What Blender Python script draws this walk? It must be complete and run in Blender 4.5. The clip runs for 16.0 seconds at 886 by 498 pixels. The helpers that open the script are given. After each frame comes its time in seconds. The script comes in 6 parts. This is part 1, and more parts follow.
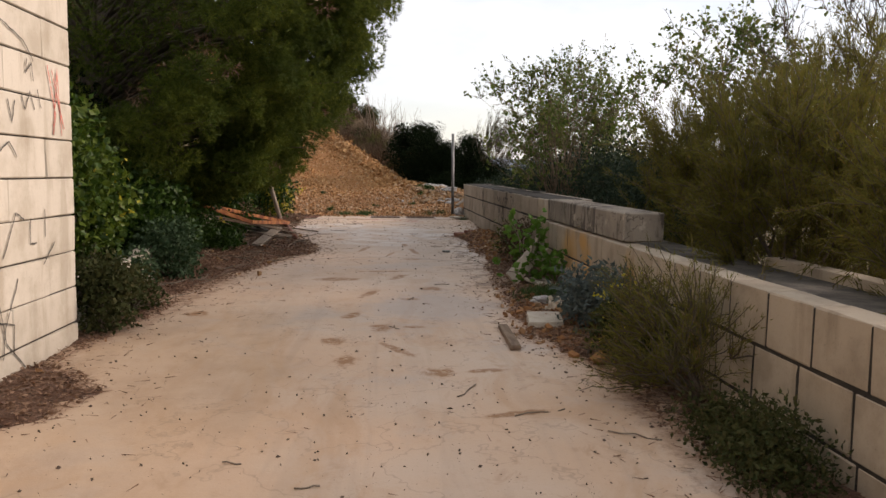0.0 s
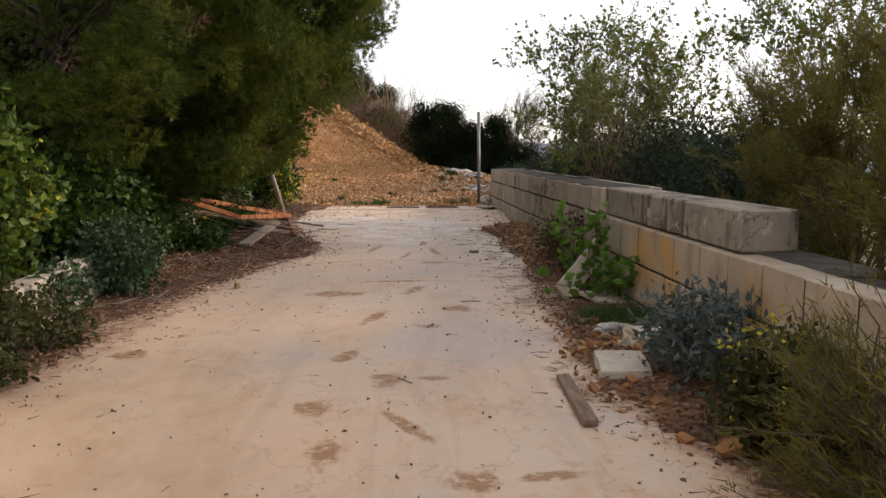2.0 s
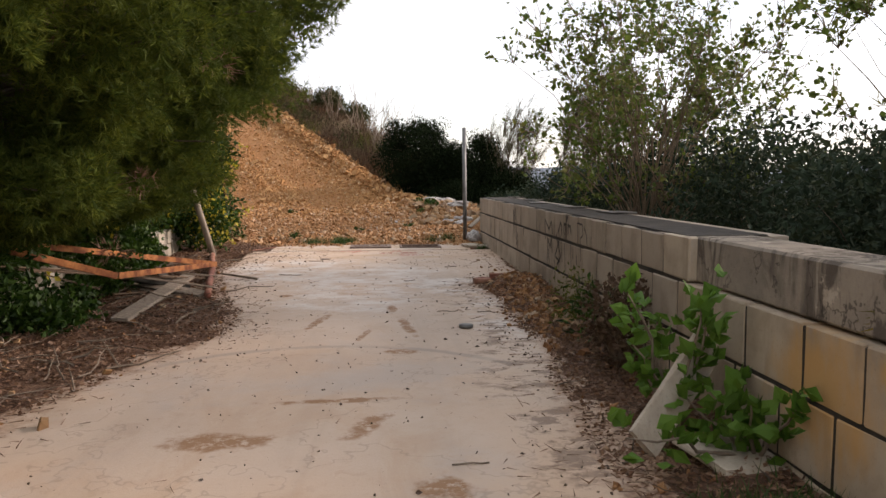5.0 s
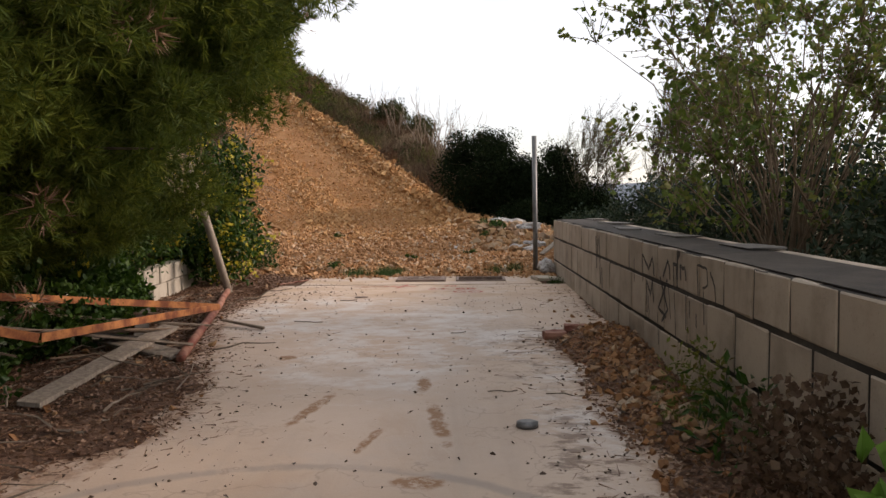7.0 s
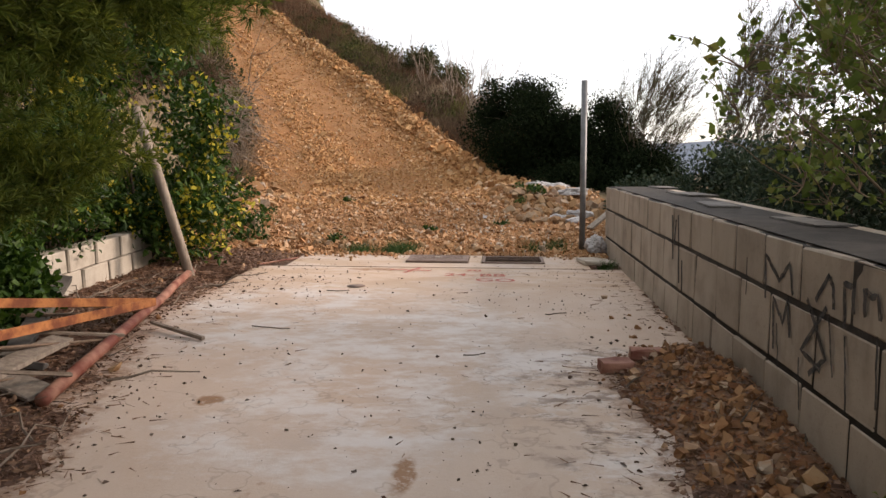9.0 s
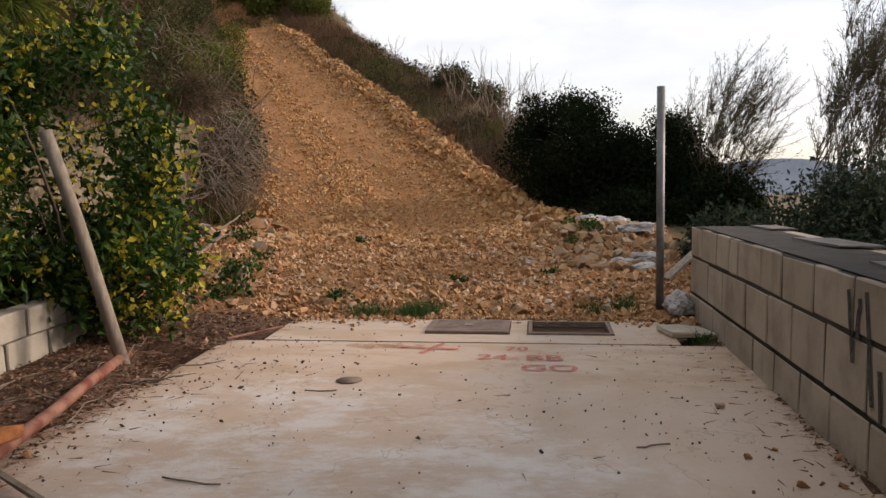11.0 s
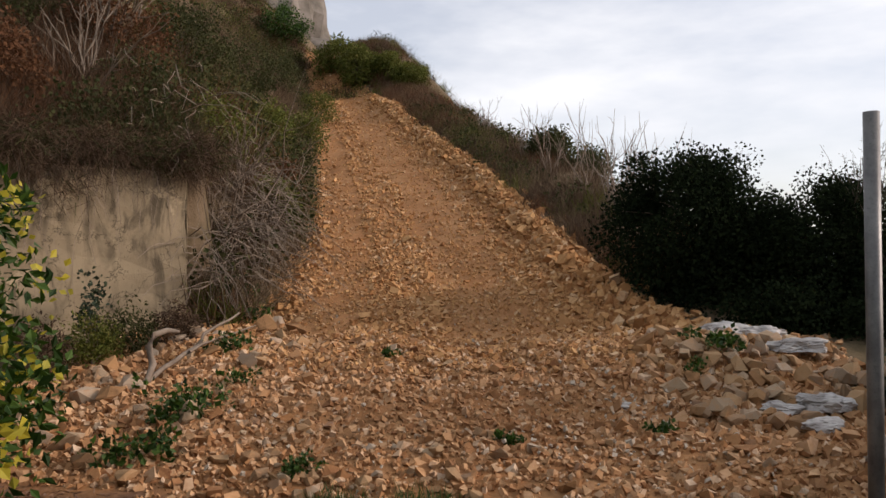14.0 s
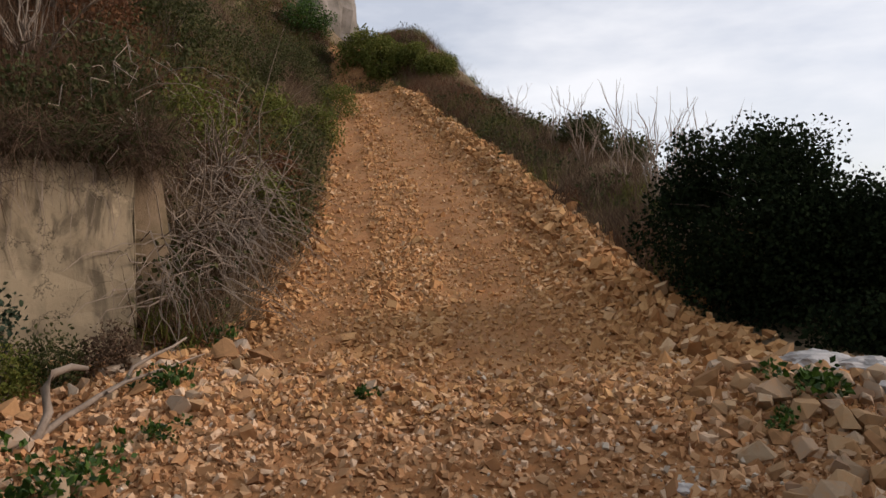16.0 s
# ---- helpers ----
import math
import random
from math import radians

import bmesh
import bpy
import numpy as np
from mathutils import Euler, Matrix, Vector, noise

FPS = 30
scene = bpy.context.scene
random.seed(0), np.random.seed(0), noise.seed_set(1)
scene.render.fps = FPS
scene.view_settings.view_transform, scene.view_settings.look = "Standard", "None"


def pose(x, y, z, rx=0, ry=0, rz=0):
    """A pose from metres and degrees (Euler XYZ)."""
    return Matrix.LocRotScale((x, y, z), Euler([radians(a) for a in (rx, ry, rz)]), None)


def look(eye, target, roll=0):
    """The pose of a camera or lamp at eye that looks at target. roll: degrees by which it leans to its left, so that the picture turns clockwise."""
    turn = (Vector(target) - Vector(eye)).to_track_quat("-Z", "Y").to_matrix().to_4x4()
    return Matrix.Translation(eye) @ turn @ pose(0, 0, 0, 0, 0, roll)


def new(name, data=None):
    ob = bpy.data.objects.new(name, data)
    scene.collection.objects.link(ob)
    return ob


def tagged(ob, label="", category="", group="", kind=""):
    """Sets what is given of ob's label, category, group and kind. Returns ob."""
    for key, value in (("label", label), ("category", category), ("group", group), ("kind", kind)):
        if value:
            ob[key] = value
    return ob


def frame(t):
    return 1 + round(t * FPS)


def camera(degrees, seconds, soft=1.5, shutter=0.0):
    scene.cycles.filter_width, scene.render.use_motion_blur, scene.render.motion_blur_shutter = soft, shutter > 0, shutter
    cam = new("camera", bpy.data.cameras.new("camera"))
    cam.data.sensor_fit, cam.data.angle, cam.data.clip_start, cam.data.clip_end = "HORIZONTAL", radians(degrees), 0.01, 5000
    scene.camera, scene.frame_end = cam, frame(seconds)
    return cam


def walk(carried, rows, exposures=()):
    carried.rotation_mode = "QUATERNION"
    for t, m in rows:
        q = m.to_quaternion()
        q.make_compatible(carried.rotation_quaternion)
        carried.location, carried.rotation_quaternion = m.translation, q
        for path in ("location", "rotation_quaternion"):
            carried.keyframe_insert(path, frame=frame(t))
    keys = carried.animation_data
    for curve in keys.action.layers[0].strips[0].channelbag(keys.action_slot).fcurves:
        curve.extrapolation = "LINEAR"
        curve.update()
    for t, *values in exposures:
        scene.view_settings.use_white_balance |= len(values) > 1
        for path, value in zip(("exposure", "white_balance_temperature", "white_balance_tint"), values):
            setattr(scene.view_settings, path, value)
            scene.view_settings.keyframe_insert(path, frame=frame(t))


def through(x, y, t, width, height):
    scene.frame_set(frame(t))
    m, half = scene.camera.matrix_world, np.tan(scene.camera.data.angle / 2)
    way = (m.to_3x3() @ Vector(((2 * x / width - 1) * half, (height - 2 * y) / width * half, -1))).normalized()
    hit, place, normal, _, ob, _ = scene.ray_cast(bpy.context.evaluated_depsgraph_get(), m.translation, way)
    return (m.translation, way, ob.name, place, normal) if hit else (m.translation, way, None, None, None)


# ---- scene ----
cam = camera(59.5, 16.0)
PATH = [  # seconds, eye, yaw, pitch, roll
    (0, -0.206, 0.092, 1.533, -4.48, -5.43, 0.69),
    (0.5, -0.175, 0.643, 1.522, -1.44, -5.01, 1.70),
    (1, -0.137, 1.207, 1.501, -3.52, -6.21, 1.33),
    (1.5, -0.138, 1.715, 1.457, -3.54, -6.84, 0.48),
    (2, -0.094, 2.283, 1.518, -2.81, -6.57, 0.13),
    (2.5, -0.164, 2.776, 1.532, -5.73, -7.35, -0.29),
    (3, -0.144, 3.299, 1.518, -3.31, -8.04, 0.11),
    (3.5, -0.133, 3.890, 1.504, -3.92, -8.79, 0.32),
    (4, -0.019, 4.473, 1.523, -5.94, -7.93, -0.82),
    (4.2, 0.008, 4.699, 1.532, -4.62, -7.07, -1.39),
    (6.3, 0.315, 7.170, 1.584, -4.95, -3.90, 0.87),
    (6.5, 0.350, 7.376, 1.590, -4.10, -3.99, 0.25),
    (7, 0.434, 7.923, 1.597, 1.34, -3.44, -0.63),
    (7.5, 0.519, 8.529, 1.588, 0.80, -4.69, 0.26),
    (8, 0.506, 9.045, 1.566, 1.52, -6.31, -1.29),
    (8.5, 0.606, 9.629, 1.623, 4.69, -7.11, 0.11),
    (8.7, 0.588, 9.844, 1.625, 4.17, -6.92, 0.24),
    (10.8, 0.411, 12.161, 1.717, 5.66, -4.87, -1.49),
    (11, 0.430, 12.398, 1.724, 6.87, -4.77, -0.66),
    (11.5, 0.423, 13.015, 1.745, 4.13, -5.14, 0.41),
    (12, 0.397, 13.539, 1.700, 5.38, -4.04, -1.35),
    (12.5, 0.418, 14.123, 1.816, 8.98, -5.42, 0.08),
    (13, 0.391, 14.619, 1.877, 7.13, -3.61, -1.45),
    (13.5, 0.465, 15.097, 1.861, 12.19, -1.24, -0.56),
    (14, 0.552, 15.543, 1.892, 15.25, 0.71, -0.26),
    (14.5, 0.536, 16.003, 1.910, 15.21, -1.11, -0.64),
    (15, 0.511, 16.475, 1.924, 18.63, -1.35, -0.93),
    (15.5, 0.487, 16.946, 1.962, 20.24, -0.85, 0.52),
    (16, 0.429, 17.372, 1.966, 18.20, 0.67, -0.95),
]
walk(cam, [(t, look((x, y, z), (x - math.sin(radians(w)) * math.cos(radians(p)), y + math.cos(radians(w)) * math.cos(radians(p)), z + math.sin(radians(p))), r)) for t, x, y, z, w, p, r in PATH], [(0, 0.76, 7250, 23), (0.5, 0.64, 7250, 23), (1, 0.85, 7250, 23), (1.5, 1.06, 7250, 23), (2, 1.06, 7250, 23), (4, 1.25, 7250, 23), (6.5, 0.82, 7250, 23), (8, 1.06, 7250, 23), (8.5, 1.22, 7250, 23), (11, 0.68, 7250, 23), (13, 0.64, 7150, 23), (13.5, 0.48, 7100, 23), (14, 0.54, 7050, 23), (14.5, 0.38, 7000, 23), (15, 0.52, 7000, 23), (15.5, 0.98, 7000, 23), (16, 0.46, 7000, 23)])

# ---- world, sun, exposure ----
world = bpy.data.worlds.new("world")
scene.world = world
world.use_nodes = True
wn = world.node_tree
wn.nodes.clear()


def wnode(kind, **sets):
    n = wn.nodes.new(kind)
    for k, v in sets.items():
        n.inputs[k].default_value = v
    return n


sky = wn.nodes.new("ShaderNodeTexSky")
sky.sky_type, sky.sun_disc = "NISHITA", False
sky.sun_elevation, sky.sun_rotation = radians(24), radians(75)
sky_coord = wn.nodes.new("ShaderNodeTexCoord")
sky_map = wn.nodes.new("ShaderNodeMapping")
sky_map.inputs["Scale"].default_value = (1.0, 1.0, 3.2)
cloud = wnode("ShaderNodeTexNoise", Scale=2.1, Detail=6.0, Roughness=0.55)
cloud_ramp = wn.nodes.new("ShaderNodeValToRGB")
cloud_ramp.color_ramp.elements[0].position, cloud_ramp.color_ramp.elements[1].position = 0.40, 0.62
cloud_ramp.color_ramp.elements[0].color = (0.45, 0.45, 0.45, 1)
cloud_mix = wn.nodes.new("ShaderNodeMixRGB")
cloud_mix.inputs["Color2"].default_value = (6.2, 7.1, 7.5, 1)
sky_out = wnode("ShaderNodeBackground", Strength=0.1)
world_out = wn.nodes.new("ShaderNodeOutputWorld")
wn.links.new(sky_coord.outputs["Generated"], sky_map.inputs["Vector"])
wn.links.new(sky_map.outputs["Vector"], cloud.inputs["Vector"])
wn.links.new(cloud.outputs["Fac"], cloud_ramp.inputs["Fac"])
wn.links.new(cloud_ramp.outputs["Color"], cloud_mix.inputs["Fac"])
wn.links.new(sky.outputs["Color"], cloud_mix.inputs["Color1"])
wn.links.new(cloud_mix.outputs["Color"], sky_out.inputs["Color"])
wn.links.new(sky_out.outputs["Background"], world_out.inputs["Surface"])

sun = new("sun", bpy.data.lights.new("sun", "SUN"))
sun.data.energy, sun.data.angle, sun.data.color = 2.1, radians(14), (1.0, 0.93, 0.83)
sun.matrix_world = look((0, 0, 0), (-math.cos(radians(24)) * math.sin(radians(75)), -math.cos(radians(24)) * math.cos(radians(75)), -math.sin(radians(24))))


# ---- materials ----
def lin(r, g, b):
    return (r, g, b, 1)


class Mat:
    """A small builder of node materials."""

    def __init__(self, name):
        self.m = bpy.data.materials.new(name)
        self.m.use_nodes = True
        self.t = self.m.node_tree
        self.b = self.t.nodes["Principled BSDF"]
        self.out = self.t.nodes["Material Output"]
        self.rag = None
        self.co = self.t.nodes.new("ShaderNodeNewGeometry").outputs["Position"]

    def link(self, a, b):
        self.t.links.new(a, b)

    def val(self, socket, v):
        if isinstance(v, (int, float, tuple)):
            socket.default_value = v
        else:
            self.link(v, socket)

    def noise(self, scale, detail=4.0, rough=0.55, stretch=None, distort=0.0):
        n = self.t.nodes.new("ShaderNodeTexNoise")
        n.inputs["Scale"].default_value, n.inputs["Detail"].default_value = scale, detail
        n.inputs["Roughness"].default_value, n.inputs["Distortion"].default_value = rough, distort
        src = self.co
        if stretch:
            mp = self.t.nodes.new("ShaderNodeMapping")
            mp.inputs["Scale"].default_value = stretch
            self.link(src, mp.inputs["Vector"])
            src = mp.outputs["Vector"]
        self.link(src, n.inputs["Vector"])
        return n.outputs["Fac"]

    def voronoi(self, scale, feature="F1"):
        n = self.t.nodes.new("ShaderNodeTexVoronoi")
        n.feature = feature
        n.inputs["Scale"].default_value = scale
        self.link(self.co, n.inputs["Vector"])
        return n.outputs["Distance"]

    def island(self):
        return self.t.nodes.new("ShaderNodeNewGeometry").outputs["Random Per Island"]

    def thing(self):
        return self.t.nodes.new("ShaderNodeObjectInfo").outputs["Random"]

    def step(self, v, lo, hi):
        n = self.t.nodes.new("ShaderNodeMapRange")
        n.interpolation_type = "SMOOTHSTEP"
        n.inputs["From Min"].default_value, n.inputs["From Max"].default_value = lo, hi
        self.link(v, n.inputs["Value"])
        return n.outputs["Result"]

    def math(self, op, a, b=0.0):
        n = self.t.nodes.new("ShaderNodeMath")
        n.operation = op
        self.val(n.inputs[0], a)
        self.val(n.inputs[1], b)
        return n.outputs[0]

    def ramp(self, v, stops):
        n = self.t.nodes.new("ShaderNodeValToRGB")
        e = n.color_ramp.elements
        while len(e) < len(stops):
            e.new(0.5)
        for el, (p, c) in zip(e, stops):
            el.position, el.color = p, c
        self.link(v, n.inputs["Fac"])
        return n.outputs["Color"]

    def mix(self, f, a, b, kind="MIX"):
        n = self.t.nodes.new("ShaderNodeMixRGB")
        n.blend_type = kind
        self.val(n.inputs["Fac"], f)
        self.val(n.inputs["Color1"], a)
        self.val(n.inputs["Color2"], b)
        return n.outputs["Color"]

    def ellipse(self, x, y, rx, ry, turn=0.0, warp=0.5):
        """A soft ragged spot on the ground, 1 inside."""
        mp = self.t.nodes.new("ShaderNodeMapping")
        mp.vector_type = "TEXTURE"
        mp.inputs["Location"].default_value = (x, y, 0)
        mp.inputs["Rotation"].default_value = (0, 0, radians(turn))
        mp.inputs["Scale"].default_value = (rx, ry, 1000)
        self.link(self.co, mp.inputs["Vector"])
        n = self.t.nodes.new("ShaderNodeVectorMath")
        n.operation = "LENGTH"
        self.link(mp.outputs["Vector"], n.inputs[0])
        d = self.math("ADD", n.outputs["Value"], self.math("MULTIPLY", self.ragged(), warp * 2.4))
        return self.math("SUBTRACT", 1.0, self.step(d, 0.55, 1.1))

    def ragged(self):
        if self.rag is None:
            self.rag = self.math("SUBTRACT", self.noise(9, 4, 0.6), 0.5)
        return self.rag

    def bump(self, h, strength=0.5, distance=0.01):
        n = self.t.nodes.new("ShaderNodeBump")
        n.inputs["Strength"].default_value, n.inputs["Distance"].default_value = strength, distance
        self.link(h, n.inputs["Height"])
        self.link(n.outputs["Normal"], self.b.inputs["Normal"])

    def done(self, color, rough=0.8, spec=0.3, metal=0.0):
        self.val(self.b.inputs["Base Color"], color)
        self.val(self.b.inputs["Roughness"], rough)
        self.b.inputs["Specular IOR Level"].default_value = spec
        self.b.inputs["Metallic"].default_value = metal
        return self.m

    def leaf(self, color, through=0.35, rough=0.55, spec=0.3):
        """A thin leaf: part of the light comes through it."""
        self.done(color, rough, spec)
        tr = self.t.nodes.new("ShaderNodeBsdfTranslucent")
        self.link(color, tr.inputs["Color"])
        mx = self.t.nodes.new("ShaderNodeMixShader")
        mx.inputs["Fac"].default_value = through
        self.link(self.b.outputs["BSDF"], mx.inputs[1])
        self.link(tr.outputs["BSDF"], mx.inputs[2])
        self.link(mx.outputs["Shader"], self.out.inputs["Surface"])
        return self.m


def leaf_material(name, stops, through=0.35, rough=0.5, spec=0.3, patchy=0.4):
    m = Mat(name)
    n = len(stops) - 1
    c = m.ramp(m.island(), [(i / n, lin(*s)) for i, s in enumerate(stops)])
    patch = m.step(m.noise(1.3, 2), 0.3, 0.7)
    c = m.mix(patch, m.mix(patchy, c, lin(*stops[0])), c)
    return m.leaf(c, through, rough, spec)


def concrete_material():
    m = Mat("worn_concrete")
    base = m.mix(m.step(m.noise(0.5, 4, 0.6), 0.35, 0.65), lin(0.53, 0.365, 0.252), lin(0.53, 0.41, 0.32))
    base = m.mix(m.math("MULTIPLY", m.step(m.noise(2.4, 6, 0.62, (1.3, 0.1, 1), 0.6), 0.5, 0.64), 0.4), base, lin(0.40, 0.30, 0.225))
    base = m.mix(m.math("MULTIPLY", m.step(m.noise(1.6, 7, 0.68, (1, 0.4, 1), 1.2), 0.47, 0.66), 0.5), base, lin(0.44, 0.27, 0.155))
    base = m.mix(m.math("MULTIPLY", m.step(m.noise(0.9, 6, 0.62), 0.52, 0.68), 0.55), base, lin(0.41, 0.365, 0.335))
    base = m.mix(m.math("MULTIPLY", m.step(m.noise(5.5, 6, 0.7, (1, 0.7, 1), 0.8), 0.55, 0.7), 0.4), base, lin(0.36, 0.225, 0.135))
    base = m.mix(m.math("MULTIPLY", m.step(m.noise(34, 4, 0.65), 0.58, 0.74), 0.4), base, lin(0.30, 0.205, 0.14))
    # greyer and pinker towards the far end
    sep = m.t.nodes.new("ShaderNodeSeparateXYZ")
    m.link(m.co, sep.inputs["Vector"])
    far = m.step(m.math("ADD", sep.outputs["Y"], m.math("MULTIPLY", m.noise(0.7, 5, 0.6), 5.0)), 8.5, 15.0)
    base = m.mix(m.math("MULTIPLY", far, 0.55), base, m.mix(m.step(m.noise(1.1, 6, 0.65), 0.4, 0.62), lin(0.53, 0.425, 0.35), lin(0.46, 0.365, 0.30)))
    tan = m.math("MULTIPLY", m.math("SUBTRACT", 1.0, m.step(m.math("ADD", sep.outputs["X"], m.math("MULTIPLY", m.noise(0.8, 5, 0.6), 2.0)), -0.9, 0.9)), m.math("SUBTRACT", 1.0, m.step(sep.outputs["Y"], 6.0, 10.0)))
    base = m.mix(m.math("MULTIPLY", tan, 0.6), base, m.mix(m.step(m.noise(2.3, 6, 0.68), 0.4, 0.62), lin(0.41, 0.285, 0.18), lin(0.34, 0.225, 0.135)))
    band = m.math("MULTIPLY", m.step(sep.outputs["Y"], 16.6, 17.6), m.step(m.noise(2.2, 6, 0.68, (0.6, 1.4, 1)), 0.42, 0.62))
    base = m.mix(m.math("MULTIPLY", band, 0.6), base, lin(0.40, 0.27, 0.165))
    pale = None
    for x, y, rx, ry in ((-1.0, 16.1, 1.2, 1.3), (-0.2, 15.6, 1.2, 1.2), (1.2, 12.9, 0.4, 1.5), (1.0, 14.6, 0.6, 0.8), (-0.3, 13.9, 0.8, 1.1)):
        e = m.ellipse(x, y, rx, ry)
        pale = e if pale is None else m.math("MAXIMUM", pale, e)
    pale = m.math("MULTIPLY", m.step(m.noise(1.9, 7, 0.72, (1.0, 1.6, 1)), 0.42, 0.6), pale)
    base = m.mix(m.math("MULTIPLY", pale, 0.85), base, lin(0.61, 0.56, 0.52))
    # trodden leaf dust along the wall side
    dust = m.math("MULTIPLY", m.step(m.noise(3.4, 7, 0.74, (1.0, 1.9, 1)), 0.5, 0.58), m.math("MAXIMUM", m.ellipse(1.15, 10.6, 0.5, 2.6), m.math("MAXIMUM", m.ellipse(1.2, 14.2, 0.6, 1.2), m.ellipse(1.1, 7.3, 0.35, 1.0))))
    base = m.mix(m.math("MULTIPLY", dust, 0.75), base, lin(0.17, 0.115, 0.085))
    base = m.mix(m.math("MULTIPLY", m.ellipse(0.35, 7.9, 0.8, 0.8, 0, 0.35), 0.55), base, lin(0.39, 0.345, 0.32))
    base = m.mix(m.math("MULTIPLY", m.ellipse(0.1, 10.8, 0.9, 0.35, 20, 0.5), 0.4), base, lin(0.43, 0.37, 0.33))
    spots = None
    for x, y, rx, ry, w in ((0.17, 13.2, 0.055, 0.26, 0), (0.29, 12.37, 0.055, 0.42, 8), (-0.5, 12.64, 0.05, 0.42, -14), (-0.07, 12.07, 0.035, 0.24, -12), (0.22, 11.45, 0.12, 0.08, 0), (-0.98, 14.04, 0.08, 0.08, 0), (-0.5, 7.45, 0.075, 0.2, -22), (-0.35, 8.62, 0.07, 0.26, -20),
                            (-0.2, 6.95, 0.12, 0.16, 0), (-0.6, 6.45, 0.1, 0.13, 0), (-0.48, 5.84, 0.08, 0.2, 5), (0.36, 8.95, 0.15, 0.14, 0), (-0.77, 9.6, 0.3, 0.14, 0), (0.0, 9.8, 0.09, 0.24, -25),
                            (-0.22, 10.25, 0.42, 0.05, 3), (0.09, 8.3, 0.1, 0.06, 0), (-1.95, 7.55, 0.13, 0.12, 0), (0.2, 5.5, 0.14, 0.14, 0), (0.55, 5.54, 0.2, 0.05, 10), (-0.09, 6.17, 0.05, 0.3, 30), (0.09, 6.96, 0.12, 0.05, 0), (0.6, 4.6, 0.26, 0.05, 18), (-0.75, 18.2, 0.3, 0.1, 4)):
        e = m.ellipse(x, y, rx, ry, w, 0.75)
        spots = e if spots is None else m.math("MAXIMUM", spots, e)
    spots = m.math("MULTIPLY", spots, m.step(m.noise(13, 6, 0.75), 0.36, 0.52))
    base = m.mix(m.math("MULTIPLY", spots, 0.9), base, lin(0.27, 0.14, 0.068))
    dist = m.t.nodes.new("ShaderNodeVectorMath")
    dist.operation = "DISTANCE"
    flat = m.t.nodes.new("ShaderNodeMapping")
    flat.inputs["Scale"].default_value = (1, 1, 0)
    m.link(m.co, flat.inputs["Vector"])
    m.link(flat.outputs["Vector"], dist.inputs[0])
    dist.inputs[1].default_value = (-0.32, 10.02, 0)
    ring = m.math("ABSOLUTE", m.math("SUBTRACT", m.math("ADD", dist.outputs["Value"], m.math("MULTIPLY", m.ragged(), 0.06)), 1.64))
    ring = m.math("SUBTRACT", 1.0, m.step(ring, 0.015, 0.06))
    ring = m.math("MULTIPLY", m.math("MULTIPLY", ring, m.step(sep.outputs["Y"], 10.7, 11.4)), m.step(m.noise(1.6, 6, 0.65), 0.34, 0.52))
    base = m.mix(m.math("MULTIPLY", ring, 0.5), base, lin(0.26, 0.23, 0.205))
    # dirt drifting in from the edges
    att = m.t.nodes.new("ShaderNodeAttribute")
    att.attribute_name = "rim"
    rim = m.step(m.math("ADD", att.outputs["Fac"], m.math("MULTIPLY", m.math("SUBTRACT", m.noise(6, 7, 0.75), 0.5), 1.1)), 0.42, 0.72)
    base = m.mix(m.math("MULTIPLY", rim, 0.85), base, m.mix(m.step(m.noise(30, 4, 0.7), 0.4, 0.6), lin(0.22, 0.13, 0.085), lin(0.36, 0.235, 0.16)))
    crack = m.math("SUBTRACT", 1.0, m.step(m.math("ABSOLUTE", m.math("SUBTRACT", m.noise(0.8, 5, 0.6), 0.5)), 0.0, 0.006))
    base = m.mix(m.math("MULTIPLY", crack, 0.3), base, lin(0.2, 0.15, 0.11))
    m.bump(m.mix(0.4, m.noise(60, 5, 0.7), m.noise(7, 4)), 0.35, 0.012)
    return m.done(base, m.ramp(m.noise(3, 3), [(0.3, lin(0.62, 0.62, 0.62)), (0.7, lin(0.9, 0.9, 0.9))]), 0.25)


